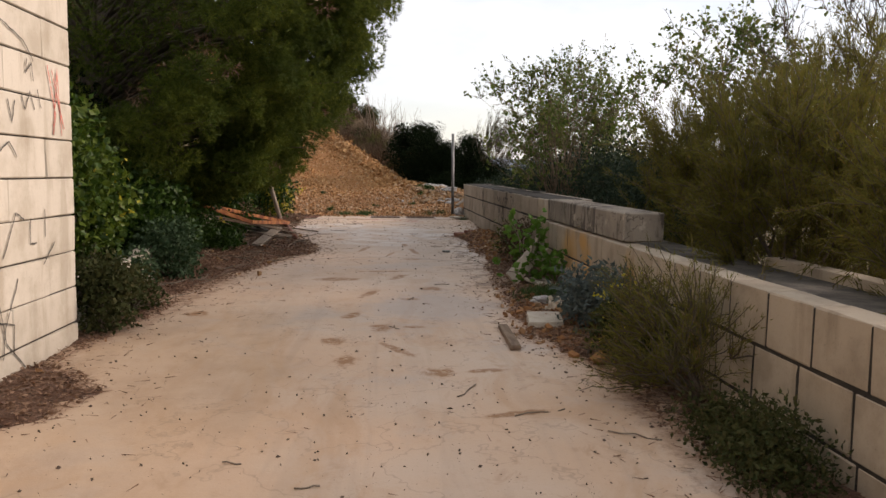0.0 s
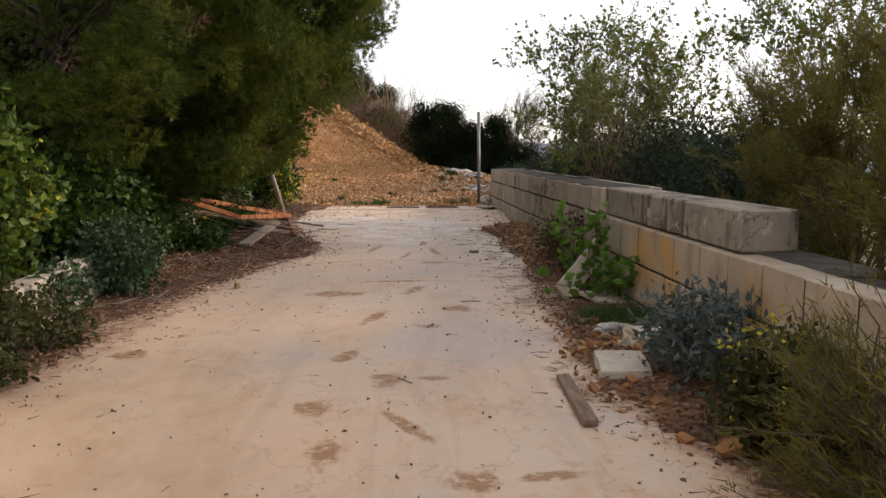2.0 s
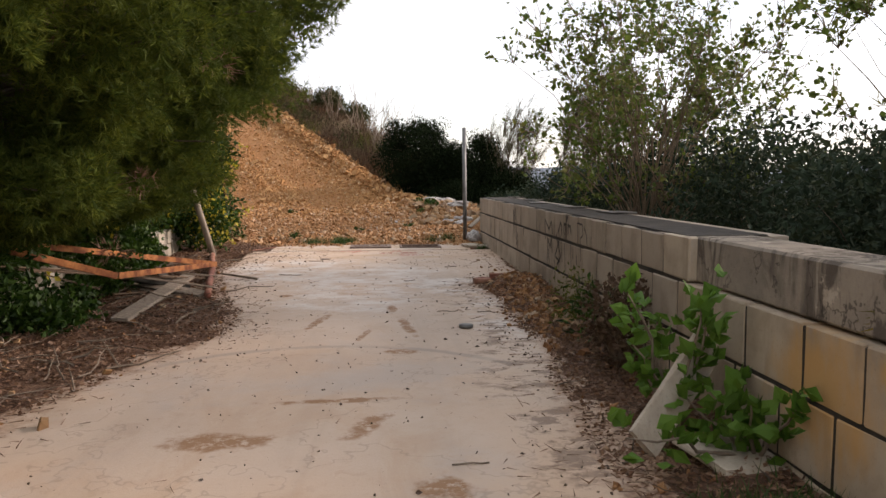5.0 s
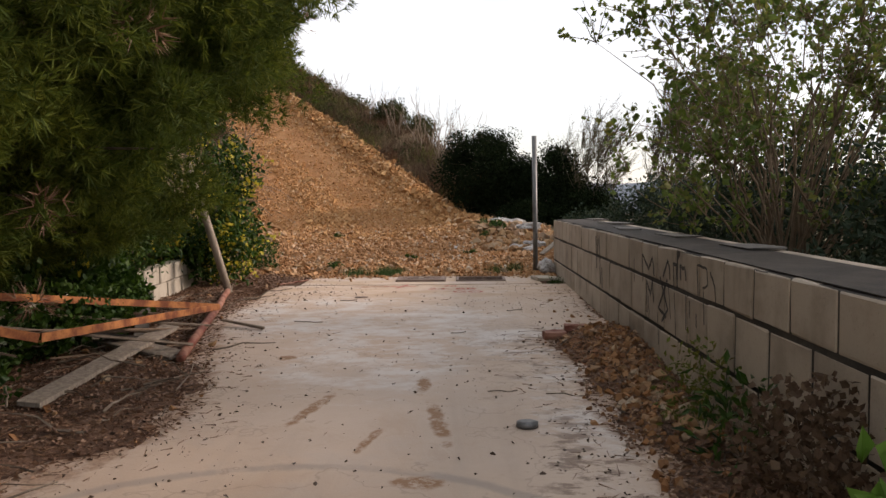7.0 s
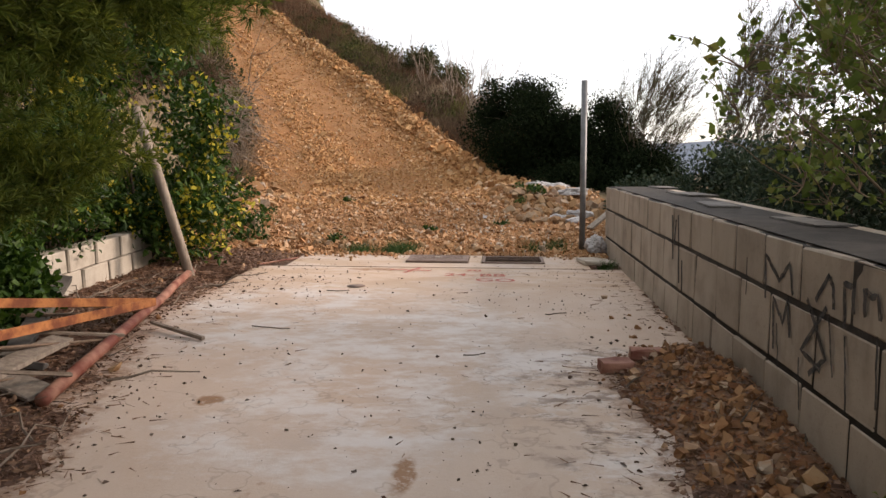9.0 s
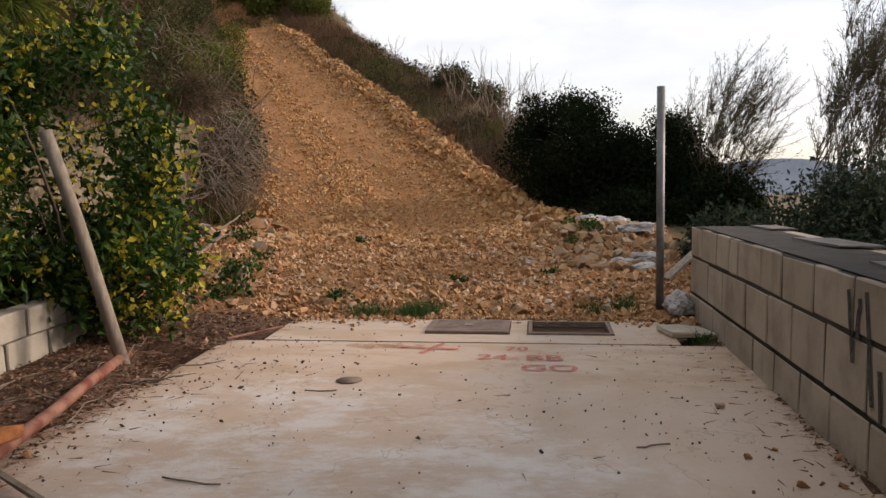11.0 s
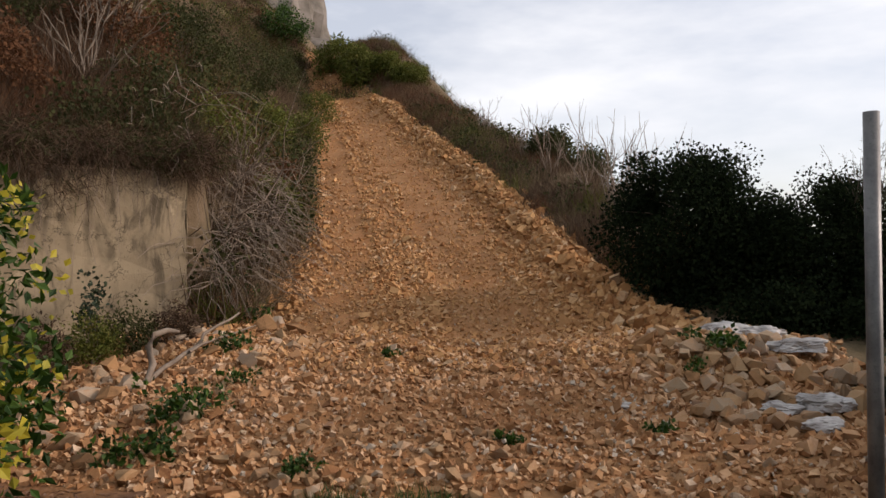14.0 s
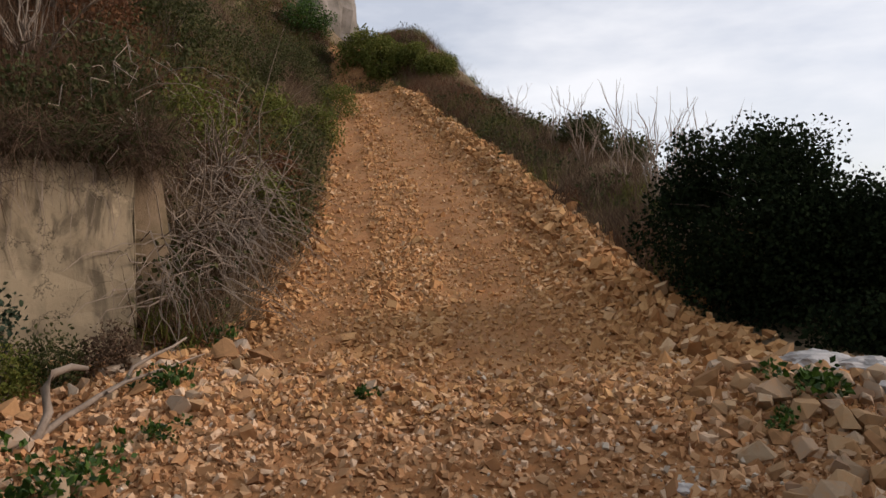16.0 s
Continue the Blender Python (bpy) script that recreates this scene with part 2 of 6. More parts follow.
def block_material(name, a, b, dirt, stain=None):
    m = Mat(name)
    c = m.mix(m.thing(), lin(*a), lin(*b))
    c = m.mix(m.math("MULTIPLY", m.step(m.noise(2.6, 6, 0.65), 0.42, 0.7), 0.5), c, lin(*dirt))
    c = m.mix(m.math("MULTIPLY", m.step(m.noise(5, 5, 0.6, (1, 1, 0.18)), 0.52, 0.7), 0.45), c, lin(*dirt))
    c = m.mix(m.math("MULTIPLY", m.step(m.noise(70, 3, 0.6), 0.58, 0.72), 0.25), c, lin(dirt[0] * 0.6, dirt[1] * 0.6, dirt[2] * 0.6))
    if stain:
        for y, z, ry, rz in ((8.75, 0.7, 0.5, 0.35), (8.0, 0.62, 0.28, 0.3), (8.2, 0.85, 0.18, 0.1), (6.6, 0.55, 0.2, 0.35), (5.2, 0.5, 0.3, 0.3)):
            mp = m.t.nodes.new("ShaderNodeMapping")
            mp.vector_type = "TEXTURE"
            mp.inputs["Location"].default_value, mp.inputs["Scale"].default_value = (1.9, y, z), (50, ry, rz)
            m.link(m.co, mp.inputs["Vector"])
            ln = m.t.nodes.new("ShaderNodeVectorMath")
            ln.operation = "LENGTH"
            m.link(mp.outputs["Vector"], ln.inputs[0])
            d = m.math("ADD", ln.outputs["Value"], m.math("MULTIPLY", m.math("SUBTRACT", m.noise(4, 5, 0.65, (1, 1, 0.4)), 0.5), 2.2))
            c = m.mix(m.math("MULTIPLY", m.math("SUBTRACT", 1.0, m.step(d, 0.2, 1.1)), 0.7), c, lin(*stain))
    m.bump(m.mix(0.5, m.noise(90, 5, 0.7), m.noise(14, 4)), 0.45, 0.008)
    return m.done(c, 0.88, 0.2)


def plain_material(name, a, b, scale=6.0, fine=60.0, rough=0.85, spec=0.25, metal=0.0, bump=0.4, stretch=None):
    m = Mat(name)
    c = m.mix(m.step(m.noise(scale, 5, 0.6, stretch), 0.35, 0.65), lin(*a), lin(*b))
    c = m.mix(m.math("MULTIPLY", m.step(m.noise(fine, 3, 0.6, stretch), 0.5, 0.75), 0.4), c, lin(a[0] * 0.5, a[1] * 0.5, a[2] * 0.5))
    m.bump(m.mix(0.5, m.noise(fine, 4, 0.7, stretch), m.noise(scale * 2, 4)), bump, 0.01)
    return m.done(c, rough, spec, metal)


def stone_material(name, stops, by_thing=False):
    m = Mat(name)
    n = len(stops) - 1
    c = m.ramp(m.thing() if by_thing else m.island(), [(i / n, lin(*s)) for i, s in enumerate(stops)])
    c = m.mix(m.math("MULTIPLY", m.step(m.noise(16, 5, 0.65), 0.45, 0.65), 0.5), c, lin(0.36, 0.19, 0.085))
    m.bump(m.noise(45, 5, 0.7), 0.5, 0.01)
    return m.done(c, 0.9, 0.2)


def ground_material():
    """Litter and soil on the lane, ochre rubble dirt on the ramp, dull scrub soil on the hill."""
    m = Mat("soil")
    sep = m.t.nodes.new("ShaderNodeSeparateXYZ")
    m.link(m.co, sep.inputs["Vector"])
    litter = m.mix(m.step(m.noise(3.5, 6, 0.65), 0.35, 0.65), lin(0.095, 0.05, 0.033), lin(0.17, 0.10, 0.067))
    litter = m.mix(m.step(m.noise(40, 5, 0.7), 0.45, 0.65), litter, lin(0.07, 0.042, 0.03))
    dirt = m.mix(m.step(m.noise(1.2, 6, 0.65), 0.35, 0.68), lin(0.31, 0.142, 0.057), lin(0.36, 0.19, 0.085))
    dirt = m.mix(m.math("MULTIPLY", m.step(m.noise(9, 6, 0.7), 0.45, 0.7), 0.6), dirt, lin(0.16, 0.078, 0.036))
    dirt = m.mix(m.math("MULTIPLY", m.step(m.voronoi(14), 0.25, 0.05), 0.35), dirt, lin(0.40, 0.26, 0.15))
    ochre = m.math("MAXIMUM", m.ellipse(1.65, 14.1, 0.45, 1.2, 0, 0.4), m.math("MULTIPLY", m.ellipse(1.25, 7.0, 0.6, 1.2, 0, 0.6), 0.7))
    litter = m.mix(m.math("MULTIPLY", ochre, 0.8), litter, m.mix(m.step(m.noise(12, 5, 0.7), 0.4, 0.62), lin(0.27, 0.105, 0.04), lin(0.30, 0.17, 0.09)))
    scrub = m.mix(m.step(m.noise(1.5, 6, 0.7), 0.4, 0.6), lin(0.10, 0.075, 0.04), lin(0.17, 0.12, 0.075))
    wob = m.math("MULTIPLY", m.math("SUBTRACT", m.noise(1.6, 4), 0.5), 1.6)
    on_ramp = m.step(m.math("ADD", sep.outputs["Y"], wob), 18.9, 19.5)
    att = m.t.nodes.new("ShaderNodeAttribute")
    att.attribute_name = "bare"
    bare = m.step(m.math("ADD", att.outputs["Fac"], m.math("MULTIPLY", wob, 0.35)), 0.35, 0.65)
    c = m.mix(on_ramp, litter, m.mix(bare, scrub, dirt))
    m.bump(m.mix(0.5, m.noise(45, 6, 0.75), m.noise(8, 5)), 0.8, 0.03)
    return m.done(c, 0.95, 0.15)


def drip_material(name, a, b, dark, scale, edge):
    """Cement or plaster with dark runs down its face and pale flaked spots."""
    m = Mat(name)
    c = m.mix(m.step(m.noise(scale * 0.6, 6, 0.65), 0.35, 0.65), lin(*a), lin(*b))
    runs = m.step(m.noise(scale, 6, 0.62, (1, 1, 0.3), 1.4), edge, edge + 0.12)
    runs = m.math("MULTIPLY", runs, m.step(m.noise(scale * 0.35, 4, 0.6), 0.36, 0.56))
    c = m.mix(m.math("MULTIPLY", runs, 0.85), c, lin(*dark))
    c = m.mix(m.math("MULTIPLY", m.step(m.noise(scale * 0.7, 7, 0.7), 0.6, 0.66), 0.75), c, lin(a[0] * 1.5, a[1] * 1.5, a[2] * 1.5))
    c = m.mix(m.math("MULTIPLY", m.step(m.noise(scale * 7, 5, 0.7), 0.55, 0.72), 0.4), c, lin(*dark))
    line = m.math("SUBTRACT", 1.0, m.step(m.math("ABSOLUTE", m.math("SUBTRACT", m.noise(1.3, 6, 0.62), 0.5)), 0.0, 0.008))
    c = m.mix(m.math("MULTIPLY", line, 0.7), c, lin(dark[0] * 0.5, dark[1] * 0.5, dark[2] * 0.5))
    m.bump(m.mix(0.5, m.noise(50, 5, 0.7), m.noise(9, 5)), 0.6, 0.012)
    return m.done(c, 0.92, 0.15)


M_CONCRETE = concrete_material()
M_GROUND = ground_material()
M_BLOCK = block_material("grey_limestone_block", (0.38, 0.305, 0.225), (0.44, 0.365, 0.28), (0.19, 0.145, 0.105), (0.50, 0.27, 0.075))
M_BLOCK_GREY = block_material("weathered_grey_block", (0.35, 0.288, 0.225), (0.42, 0.352, 0.28), (0.16, 0.126, 0.098))
M_BLOCK_LOW = block_material("dirty_whitewashed_block", (0.34, 0.30, 0.245), (0.43, 0.385, 0.32), (0.14, 0.115, 0.085))
M_BLOCK_WHITE = block_material("whitewashed_block", (0.48, 0.43, 0.355), (0.54, 0.485, 0.405), (0.27, 0.22, 0.155))
M_MORTAR = plain_material("dark_mortar", (0.028, 0.024, 0.02), (0.05, 0.042, 0.034))
M_RENDER = drip_material("stained_grey_render", (0.30, 0.255, 0.205), (0.23, 0.195, 0.16), (0.075, 0.062, 0.052), 5.0, 0.46)
M_FILL = plain_material("dark_wall_fill", (0.06, 0.053, 0.046), (0.125, 0.108, 0.09), 5.0)
M_SLATE = plain_material("grey_slate", (0.10, 0.092, 0.084), (0.19, 0.175, 0.155), 7.0)
M_RETAIN = drip_material("streaked_plaster", (0.31, 0.245, 0.16), (0.24, 0.188, 0.122), (0.085, 0.068, 0.046), 2.2, 0.48)
M_WOOD = plain_material("weathered_grey_wood", (0.30, 0.25, 0.20), (0.20, 0.16, 0.125), 5, 50, 0.85, 0.2, 0, 0.5, (6, 6, 1))
M_OLDWOOD = plain_material("brown_old_wood", (0.22, 0.155, 0.11), (0.14, 0.095, 0.065), 5, 50, 0.85, 0.2, 0, 0.5, (6, 1, 6))
M_RUST = plain_material("orange_rusty_steel", (0.17, 0.05, 0.022), (0.46, 0.18, 0.06), 6, 45, 0.75, 0.3, 0.0, 0.5)
M_RUSTRED = plain_material("red_oxide_pipe", (0.15, 0.04, 0.025), (0.34, 0.17, 0.115), 5, 40, 0.7, 0.3)
M_STEEL = plain_material("galvanised_steel", (0.12, 0.12, 0.12), (0.18, 0.18, 0.175), 8, 90, 0.5, 0.4, 0.6, 0.2)
M_IRON = plain_material("rusty_iron_cover", (0.17, 0.115, 0.09), (0.24, 0.17, 0.135), 8, 90, 0.7, 0.3, 0.2, 0.5)
M_CRUMB = plain_material("dark_brown_crumb", (0.06, 0.042, 0.03), (0.12, 0.085, 0.06), 9.0)
M_SLABSTONE = plain_material("pale_paving", (0.48, 0.42, 0.34), (0.40, 0.34, 0.27), 6, 60)
M_BAG = plain_material("dirty_white_plastic", (0.46, 0.44, 0.42), (0.24, 0.22, 0.205), 5, 30, 0.5, 0.4, 0, 0.3)
M_BARK = plain_material("grey_brown_bark", (0.07, 0.053, 0.04), (0.12, 0.093, 0.07), 12, 60, 0.9, 0.2, 0, 0.8)
M_BRANCH = plain_material("tan_brown_bark", (0.12, 0.085, 0.055), (0.19, 0.14, 0.095), 9, 60, 0.9, 0.2, 0, 0.6)
M_TWIG = plain_material("dry_twig", (0.16, 0.12, 0.09), (0.24, 0.19, 0.145), 6, 50)
def worn_paint(name, a, b, keep):
    """Thin spray paint that has partly worn off."""
    m = Mat(name)
    m.done(m.mix(m.step(m.noise(20, 4, 0.6), 0.4, 0.6), lin(*a), lin(*b)), 0.85, 0.15)
    gone = m.t.nodes.new("ShaderNodeBsdfTransparent")
    mx = m.t.nodes.new("ShaderNodeMixShader")
    m.link(m.math("MULTIPLY", m.step(m.noise(38, 6, 0.75), keep - 0.16, keep + 0.16), 0.92), mx.inputs["Fac"])
    m.link(gone.outputs["BSDF"], mx.inputs[1])
    m.link(m.b.outputs["BSDF"], mx.inputs[2])
    m.link(mx.outputs["Shader"], m.out.inputs["Surface"])
    return m.m


M_REDPAINT = worn_paint("faded_red_spray", (0.52, 0.13, 0.10), (0.50, 0.19, 0.15), 0.43)
M_BLACKPAINT = worn_paint("faded_black_spray", (0.035, 0.033, 0.032), (0.075, 0.07, 0.066), 0.38)
M_ROCK = stone_material("ochre_rock", [(0.19, 0.095, 0.042), (0.30, 0.165, 0.075), (0.34, 0.215, 0.115), (0.23, 0.13, 0.065), (0.30, 0.215, 0.14), (0.42, 0.31, 0.20)], True)
M_RUBBLE = stone_material("ochre_rubble", [(0.24, 0.105, 0.04), (0.45, 0.225, 0.088), (0.51, 0.295, 0.13), (0.33, 0.155, 0.06), (0.46, 0.25, 0.105), (0.58, 0.40, 0.24)])
M_BROWNRUBBLE = stone_material("brown_rubble", [(0.17, 0.072, 0.03), (0.40, 0.2, 0.088), (0.54, 0.335, 0.185), (0.24, 0.112, 0.048), (0.44, 0.25, 0.125), (0.58, 0.43, 0.30)])
M_GRAVEL = stone_material("rusty_gravel", [(0.12, 0.05, 0.022), (0.27, 0.125, 0.052), (0.36, 0.2, 0.1), (0.17, 0.076, 0.034), (0.30, 0.16, 0.08), (0.42, 0.31, 0.22)])
M_PALEROCK = stone_material("pale_grey_stone", [(0.36, 0.28, 0.2), (0.26, 0.16, 0.09), (0.42, 0.345, 0.265), (0.31, 0.22, 0.145), (0.22, 0.12, 0.07)], True)
M_CLIFF = plain_material("pale_cliff", (0.22, 0.195, 0.17), (0.12, 0.105, 0.085), 0.6, 4, 0.9, 0.2, 0, 0.8)
M_PINE = leaf_material("pine_needles", [(0.034, 0.056, 0.010), (0.085, 0.118, 0.016), (0.175, 0.195, 0.028), (0.055, 0.084, 0.013)], 0.4, 0.7, 0.15, 0.8)
M_GLOSSY = leaf_material("glossy_green_leaf", [(0.01, 0.028, 0.005), (0.03, 0.072, 0.01), (0.065, 0.125, 0.016), (0.02, 0.05, 0.008)], 0.28, 0.5, 0.22)
M_SUNLEAF = leaf_material("sunlit_green_leaf", [(0.02, 0.046, 0.007), (0.058, 0.108, 0.014), (0.125, 0.17, 0.021), (0.036, 0.076, 0.011)], 0.35, 0.5, 0.25)
# dark green taken near black: the dense bushes' inner shade is in the colour
M_DARKLEAF = leaf_material("shade_darkened_leaf", [(0.006, 0.011, 0.005), (0.012, 0.02, 0.008), (0.02, 0.03, 0.011)], 0.12, 0.9, 0.04)
M_YELLOW = leaf_material("yellow_leaf", [(0.42, 0.34, 0.03), (0.55, 0.47, 0.05), (0.33, 0.31, 0.05)], 0.4)
M_LIGHTLEAF = leaf_material("light_green_leaf", [(0.05, 0.085, 0.018), (0.13, 0.18, 0.034), (0.08, 0.11, 0.026), (0.2, 0.19, 0.05)], 0.4, 0.6, 0.2)
M_TAMARISK = leaf_material("olive_feathery_leaf", [(0.085, 0.08, 0.016), (0.16, 0.145, 0.03), (0.125, 0.125, 0.027), (0.19, 0.13, 0.034)], 0.45, 0.7, 0.15)
M_BLUEGREEN = leaf_material("blue_green_leaf", [(0.016, 0.028, 0.017), (0.038, 0.06, 0.038), (0.028, 0.046, 0.024), (0.056, 0.068, 0.032)], 0.2, 0.7, 0.15)
M_COOLGREEN = leaf_material("cool_green_leaf", [(0.02, 0.042, 0.018), (0.05, 0.09, 0.04), (0.035, 0.065, 0.028), (0.07, 0.11, 0.05)], 0.25, 0.65, 0.2)
M_SILVER = leaf_material("silver_grey_leaf", [(0.055, 0.078, 0.074), (0.115, 0.145, 0.137), (0.085, 0.1, 0.08)], 0.2, 0.7, 0.2)
M_FIG = leaf_material("bright_fig_leaf", [(0.06, 0.14, 0.02), (0.115, 0.22, 0.03), (0.085, 0.18, 0.026)], 0.4, 0.55, 0.25)
M_BRIGHTSCRUB = leaf_material("yellow_green_scrub", [(0.06, 0.075, 0.016), (0.13, 0.14, 0.026), (0.095, 0.12, 0.024), (0.17, 0.14, 0.036)], 0.3, 0.7, 0.15)
M_REDBRUSH = leaf_material("rust_brown_brush", [(0.10, 0.045, 0.022), (0.16, 0.075, 0.035), (0.12, 0.06, 0.035)], 0.25, 0.8, 0.1)
M_GRASS = leaf_material("grass_blade", [(0.03, 0.07, 0.014), (0.055, 0.105, 0.022), (0.042, 0.08, 0.026)], 0.3)
M_DRY = leaf_material("dry_brown_brush", [(0.05, 0.03, 0.018), (0.115, 0.075, 0.047), (0.09, 0.055, 0.038), (0.18, 0.125, 0.078)], 0.2, 0.8, 0.1, 0.6)
M_SCRUB = leaf_material("olive_scrub", [(0.026, 0.034, 0.011), (0.055, 0.064, 0.02), (0.085, 0.075, 0.03), (0.045, 0.056, 0.018)], 0.25, 0.75, 0.12, 0.65)
M_STRAW = leaf_material("straw_grass", [(0.16, 0.115, 0.07), (0.27, 0.205, 0.13), (0.21, 0.155, 0.1)], 0.25, 0.8, 0.1)
M_NEEDLE = leaf_material("fallen_needle", [(0.16, 0.085, 0.05), (0.24, 0.14, 0.085), (0.11, 0.06, 0.04)], 0.1)
M_DEADLEAF = leaf_material("dark_dead_leaf", [(0.05, 0.03, 0.02), (0.10, 0.06, 0.04), (0.075, 0.05, 0.036)], 0.1)
# distance haze is painted as a pale blue-grey base colour
M_HAZE = plain_material("haze_tinted_hill", (0.23, 0.26, 0.31), (0.29, 0.31, 0.34), 0.01, 0.05)


# ---- mesh helpers ----
rng = np.random.default_rng(7)


def mesh_of(name, V, F, material, smooth=False):
    """A mesh from arrays of places and of faces with the same number of corners each."""
    V, F = np.asarray(V, np.float32), np.asarray(F, np.int32)
    me = bpy.data.meshes.new(name)
    me.vertices.add(len(V))
    me.vertices.foreach_set("co", V.ravel())
    me.loops.add(F.size)
    me.loops.foreach_set("vertex_index", F.ravel())
    me.polygons.add(len(F))
    me.polygons.foreach_set("loop_start", np.arange(0, F.size, F.shape[1], dtype=np.int32))
    me.update(calc_edges=True)
    me.validate()
    me.polygons.foreach_set("use_smooth", np.full(len(F), smooth, bool))
    if material:
        me.materials.append(material)
    return me


def joined(pieces):
    """Several (V, F) pairs as one."""
    n, vs, fs = 0, [], []
    for V, F in pieces:
        vs.append(V)
        fs.append(np.asarray(F) + n)
        n += len(V)
    return np.concatenate(vs), np.concatenate(fs)


def bm_mesh(name, bm, material, smooth=False):
    me = bpy.data.meshes.new(name)
    bm.to_mesh(me)
    bm.free()
    if smooth:
        for p in me.polygons:
            p.use_smooth = True
    me.materials.append(material)
    return me


def part(name, me, parent, label="", m=None):
    ob = new(name, me)
    ob.parent = parent
    if m is not None:
        ob.matrix_basis = m
    if label:
        ob["label"] = label
    return ob


def box_bm(sx, sy, sz, bevel=0.006, rough=0.0, cuts=0):
    bm = bmesh.new()
    bmesh.ops.create_cube(bm, size=1)
    bmesh.ops.scale(bm, vec=(sx, sy, sz), verts=bm.verts)
    if cuts:
        bmesh.ops.subdivide_edges(bm, edges=bm.edges, cuts=cuts, use_grid_fill=True)
    if bevel:
        bmesh.ops.bevel(bm, geom=[e for e in bm.edges if e.calc_face_angle(0) > 0.5], offset=bevel, segments=1, affect="EDGES")
    if rough:
        for v in bm.verts:
            v.co += Vector(rng.normal(0, rough, 3))
    return bm


def tube(pts, radii, sides=5):
    """A tapered tube along a line of places."""
    P, R = np.asarray(pts, float), np.asarray(radii, float)
    d = np.gradient(P, axis=0)
    d /= np.linalg.norm(d, axis=1, keepdims=True) + 1e-9
    ref = np.where(np.abs(d[:, 2:3]) > 0.9, [[1.0, 0, 0]], [[0, 0, 1.0]])
    a = np.cross(d, ref)
    a /= np.linalg.norm(a, axis=1, keepdims=True) + 1e-9
    b = np.cross(d, a)
    w = np.arange(sides) * 2 * np.pi / sides
    V = P[:, None] + R[:, None, None] * (np.cos(w)[None, :, None] * a[:, None] + np.sin(w)[None, :, None] * b[:, None])
    i, k = np.meshgrid(np.arange(len(P) - 1), np.arange(sides), indexing="ij")
    q = (k + 1) % sides
    F = np.stack([i * sides + k, i * sides + q, (i + 1) * sides + q, (i + 1) * sides + k], -1).reshape(-1, 4)
    return V.reshape(-1, 3), F


def bent(a, b, n=6, sag=0.0, wild=0.05):
    """A crooked line from a to b."""
    a, b = np.asarray(a, float), np.asarray(b, float)
    s = np.linspace(0, 1, n)[:, None]
    L = np.linalg.norm(b - a)
    P = a + (b - a) * s + rng.normal(0, wild * L, (n, 3)) * (s * (1 - s) * 3)
    P[:, 2] += sag * L * (4 * s[:, 0] * (1 - s[:, 0]))
    return P


def unit(v):
    return v / (np.linalg.norm(v, axis=-1, keepdims=True) + 1e-9)


def leaf_cards(C, out, size, slim=0.45, spread=0.9):
    """Small folded leaves at places C, pointing roughly along out."""
    n = len(C)
    d = unit(out + rng.normal(0, spread, (n, 3)))
    s = np.cross(d, unit(rng.normal(0, 1, (n, 3))))
    s = unit(s)
    up = np.cross(d, s)
    L = size * rng.uniform(0.6, 1.3, (n, 1))
    tip = C + d * L
    mid = C + d * L * 0.45
    V = np.stack([C, mid + s * L * slim + up * L * 0.1, tip, mid - s * L * slim + up * L * 0.1], 1).reshape(-1, 3)
    return V, np.arange(4 * n).reshape(-1, 4)


def blades(C, out, length, width, spread=0.35):
    """Thin pointed blades at places C."""
    n = len(C)
    d = unit(out + rng.normal(0, spread, (n, 3)))
    s = unit(np.cross(d, unit(rng.normal(0, 1, (n, 3))))) * width
    L = length * rng.uniform(0.55, 1.25, (n, 1))
    V = np.stack([C - s, C + s, C + d * L], 1).reshape(-1, 3)
    return V, np.arange(3 * n).reshape(-1, 3)


def clumps_in(center, radii, n, shell=0.55, rule=None):
    """Uneven clump centres in a squashed ball, most of them near its skin."""
    out = []
    while len(out) < n:
        v = unit(rng.normal(0, 1, 3)) * rng.uniform(shell, 1.0) ** 0.6
        f = 0.8 + 0.35 * noise.noise(Vector(v * 1.7) + Vector(center))
        p = np.asarray(center) + v * f * np.asarray(radii)
        if rule is None or rule(p):
            out.append(p)
    return np.array(out)


def scatter(K, per, r):
    """per places round each clump centre, and the way out of the clump."""
    o = unit(rng.normal(0, 1, (len(K), per, 3))) * rng.uniform(0.05, 1, (len(K), per, 1)) ** 0.45 * 1.75 * np.reshape(r, (-1, 1, 1))
    C = K[:, None] + o
    return C.reshape(-1, 3), unit(o).reshape(-1, 3)


def limbs(base, K, r0, fork=0.35, sides=5, take=None, sag=0.06, wild=0.04):
    """Limbs from the base to clump centres: they leave the stem at some height."""
    base = np.asarray(base, float)
    pieces = []
    for k in (K if take is None else K[:take]):
        mid = base + (k - base) * np.array([fork * 0.5, fork * 0.5, fork]) * rng.uniform(0.6, 1.2)
        P = np.concatenate([bent(base, mid, 4, 0, wild)[:-1], bent(mid, k, 5, sag, wild)])
        L = np.linalg.norm(k - base)
        pieces.append(tube(P, np.linspace(r0, r0 * 0.12, len(P)) * rng.uniform(0.5, 1.0), sides))
    return joined(pieces)


def plant(name, base, label, category, parts, group=""):
    """An Empty at the plant's foot with its meshes under it: (name, V, F, material) each."""
    root = tagged(new(name), label, category, group)
    root.location = base
    shift = np.asarray(base, float)
    for nm, V, F, mat in parts:
        part(nm, mesh_of(nm, V - shift, F, mat, nm in ("trunk", "stem", "limb_work")), root)
    return root


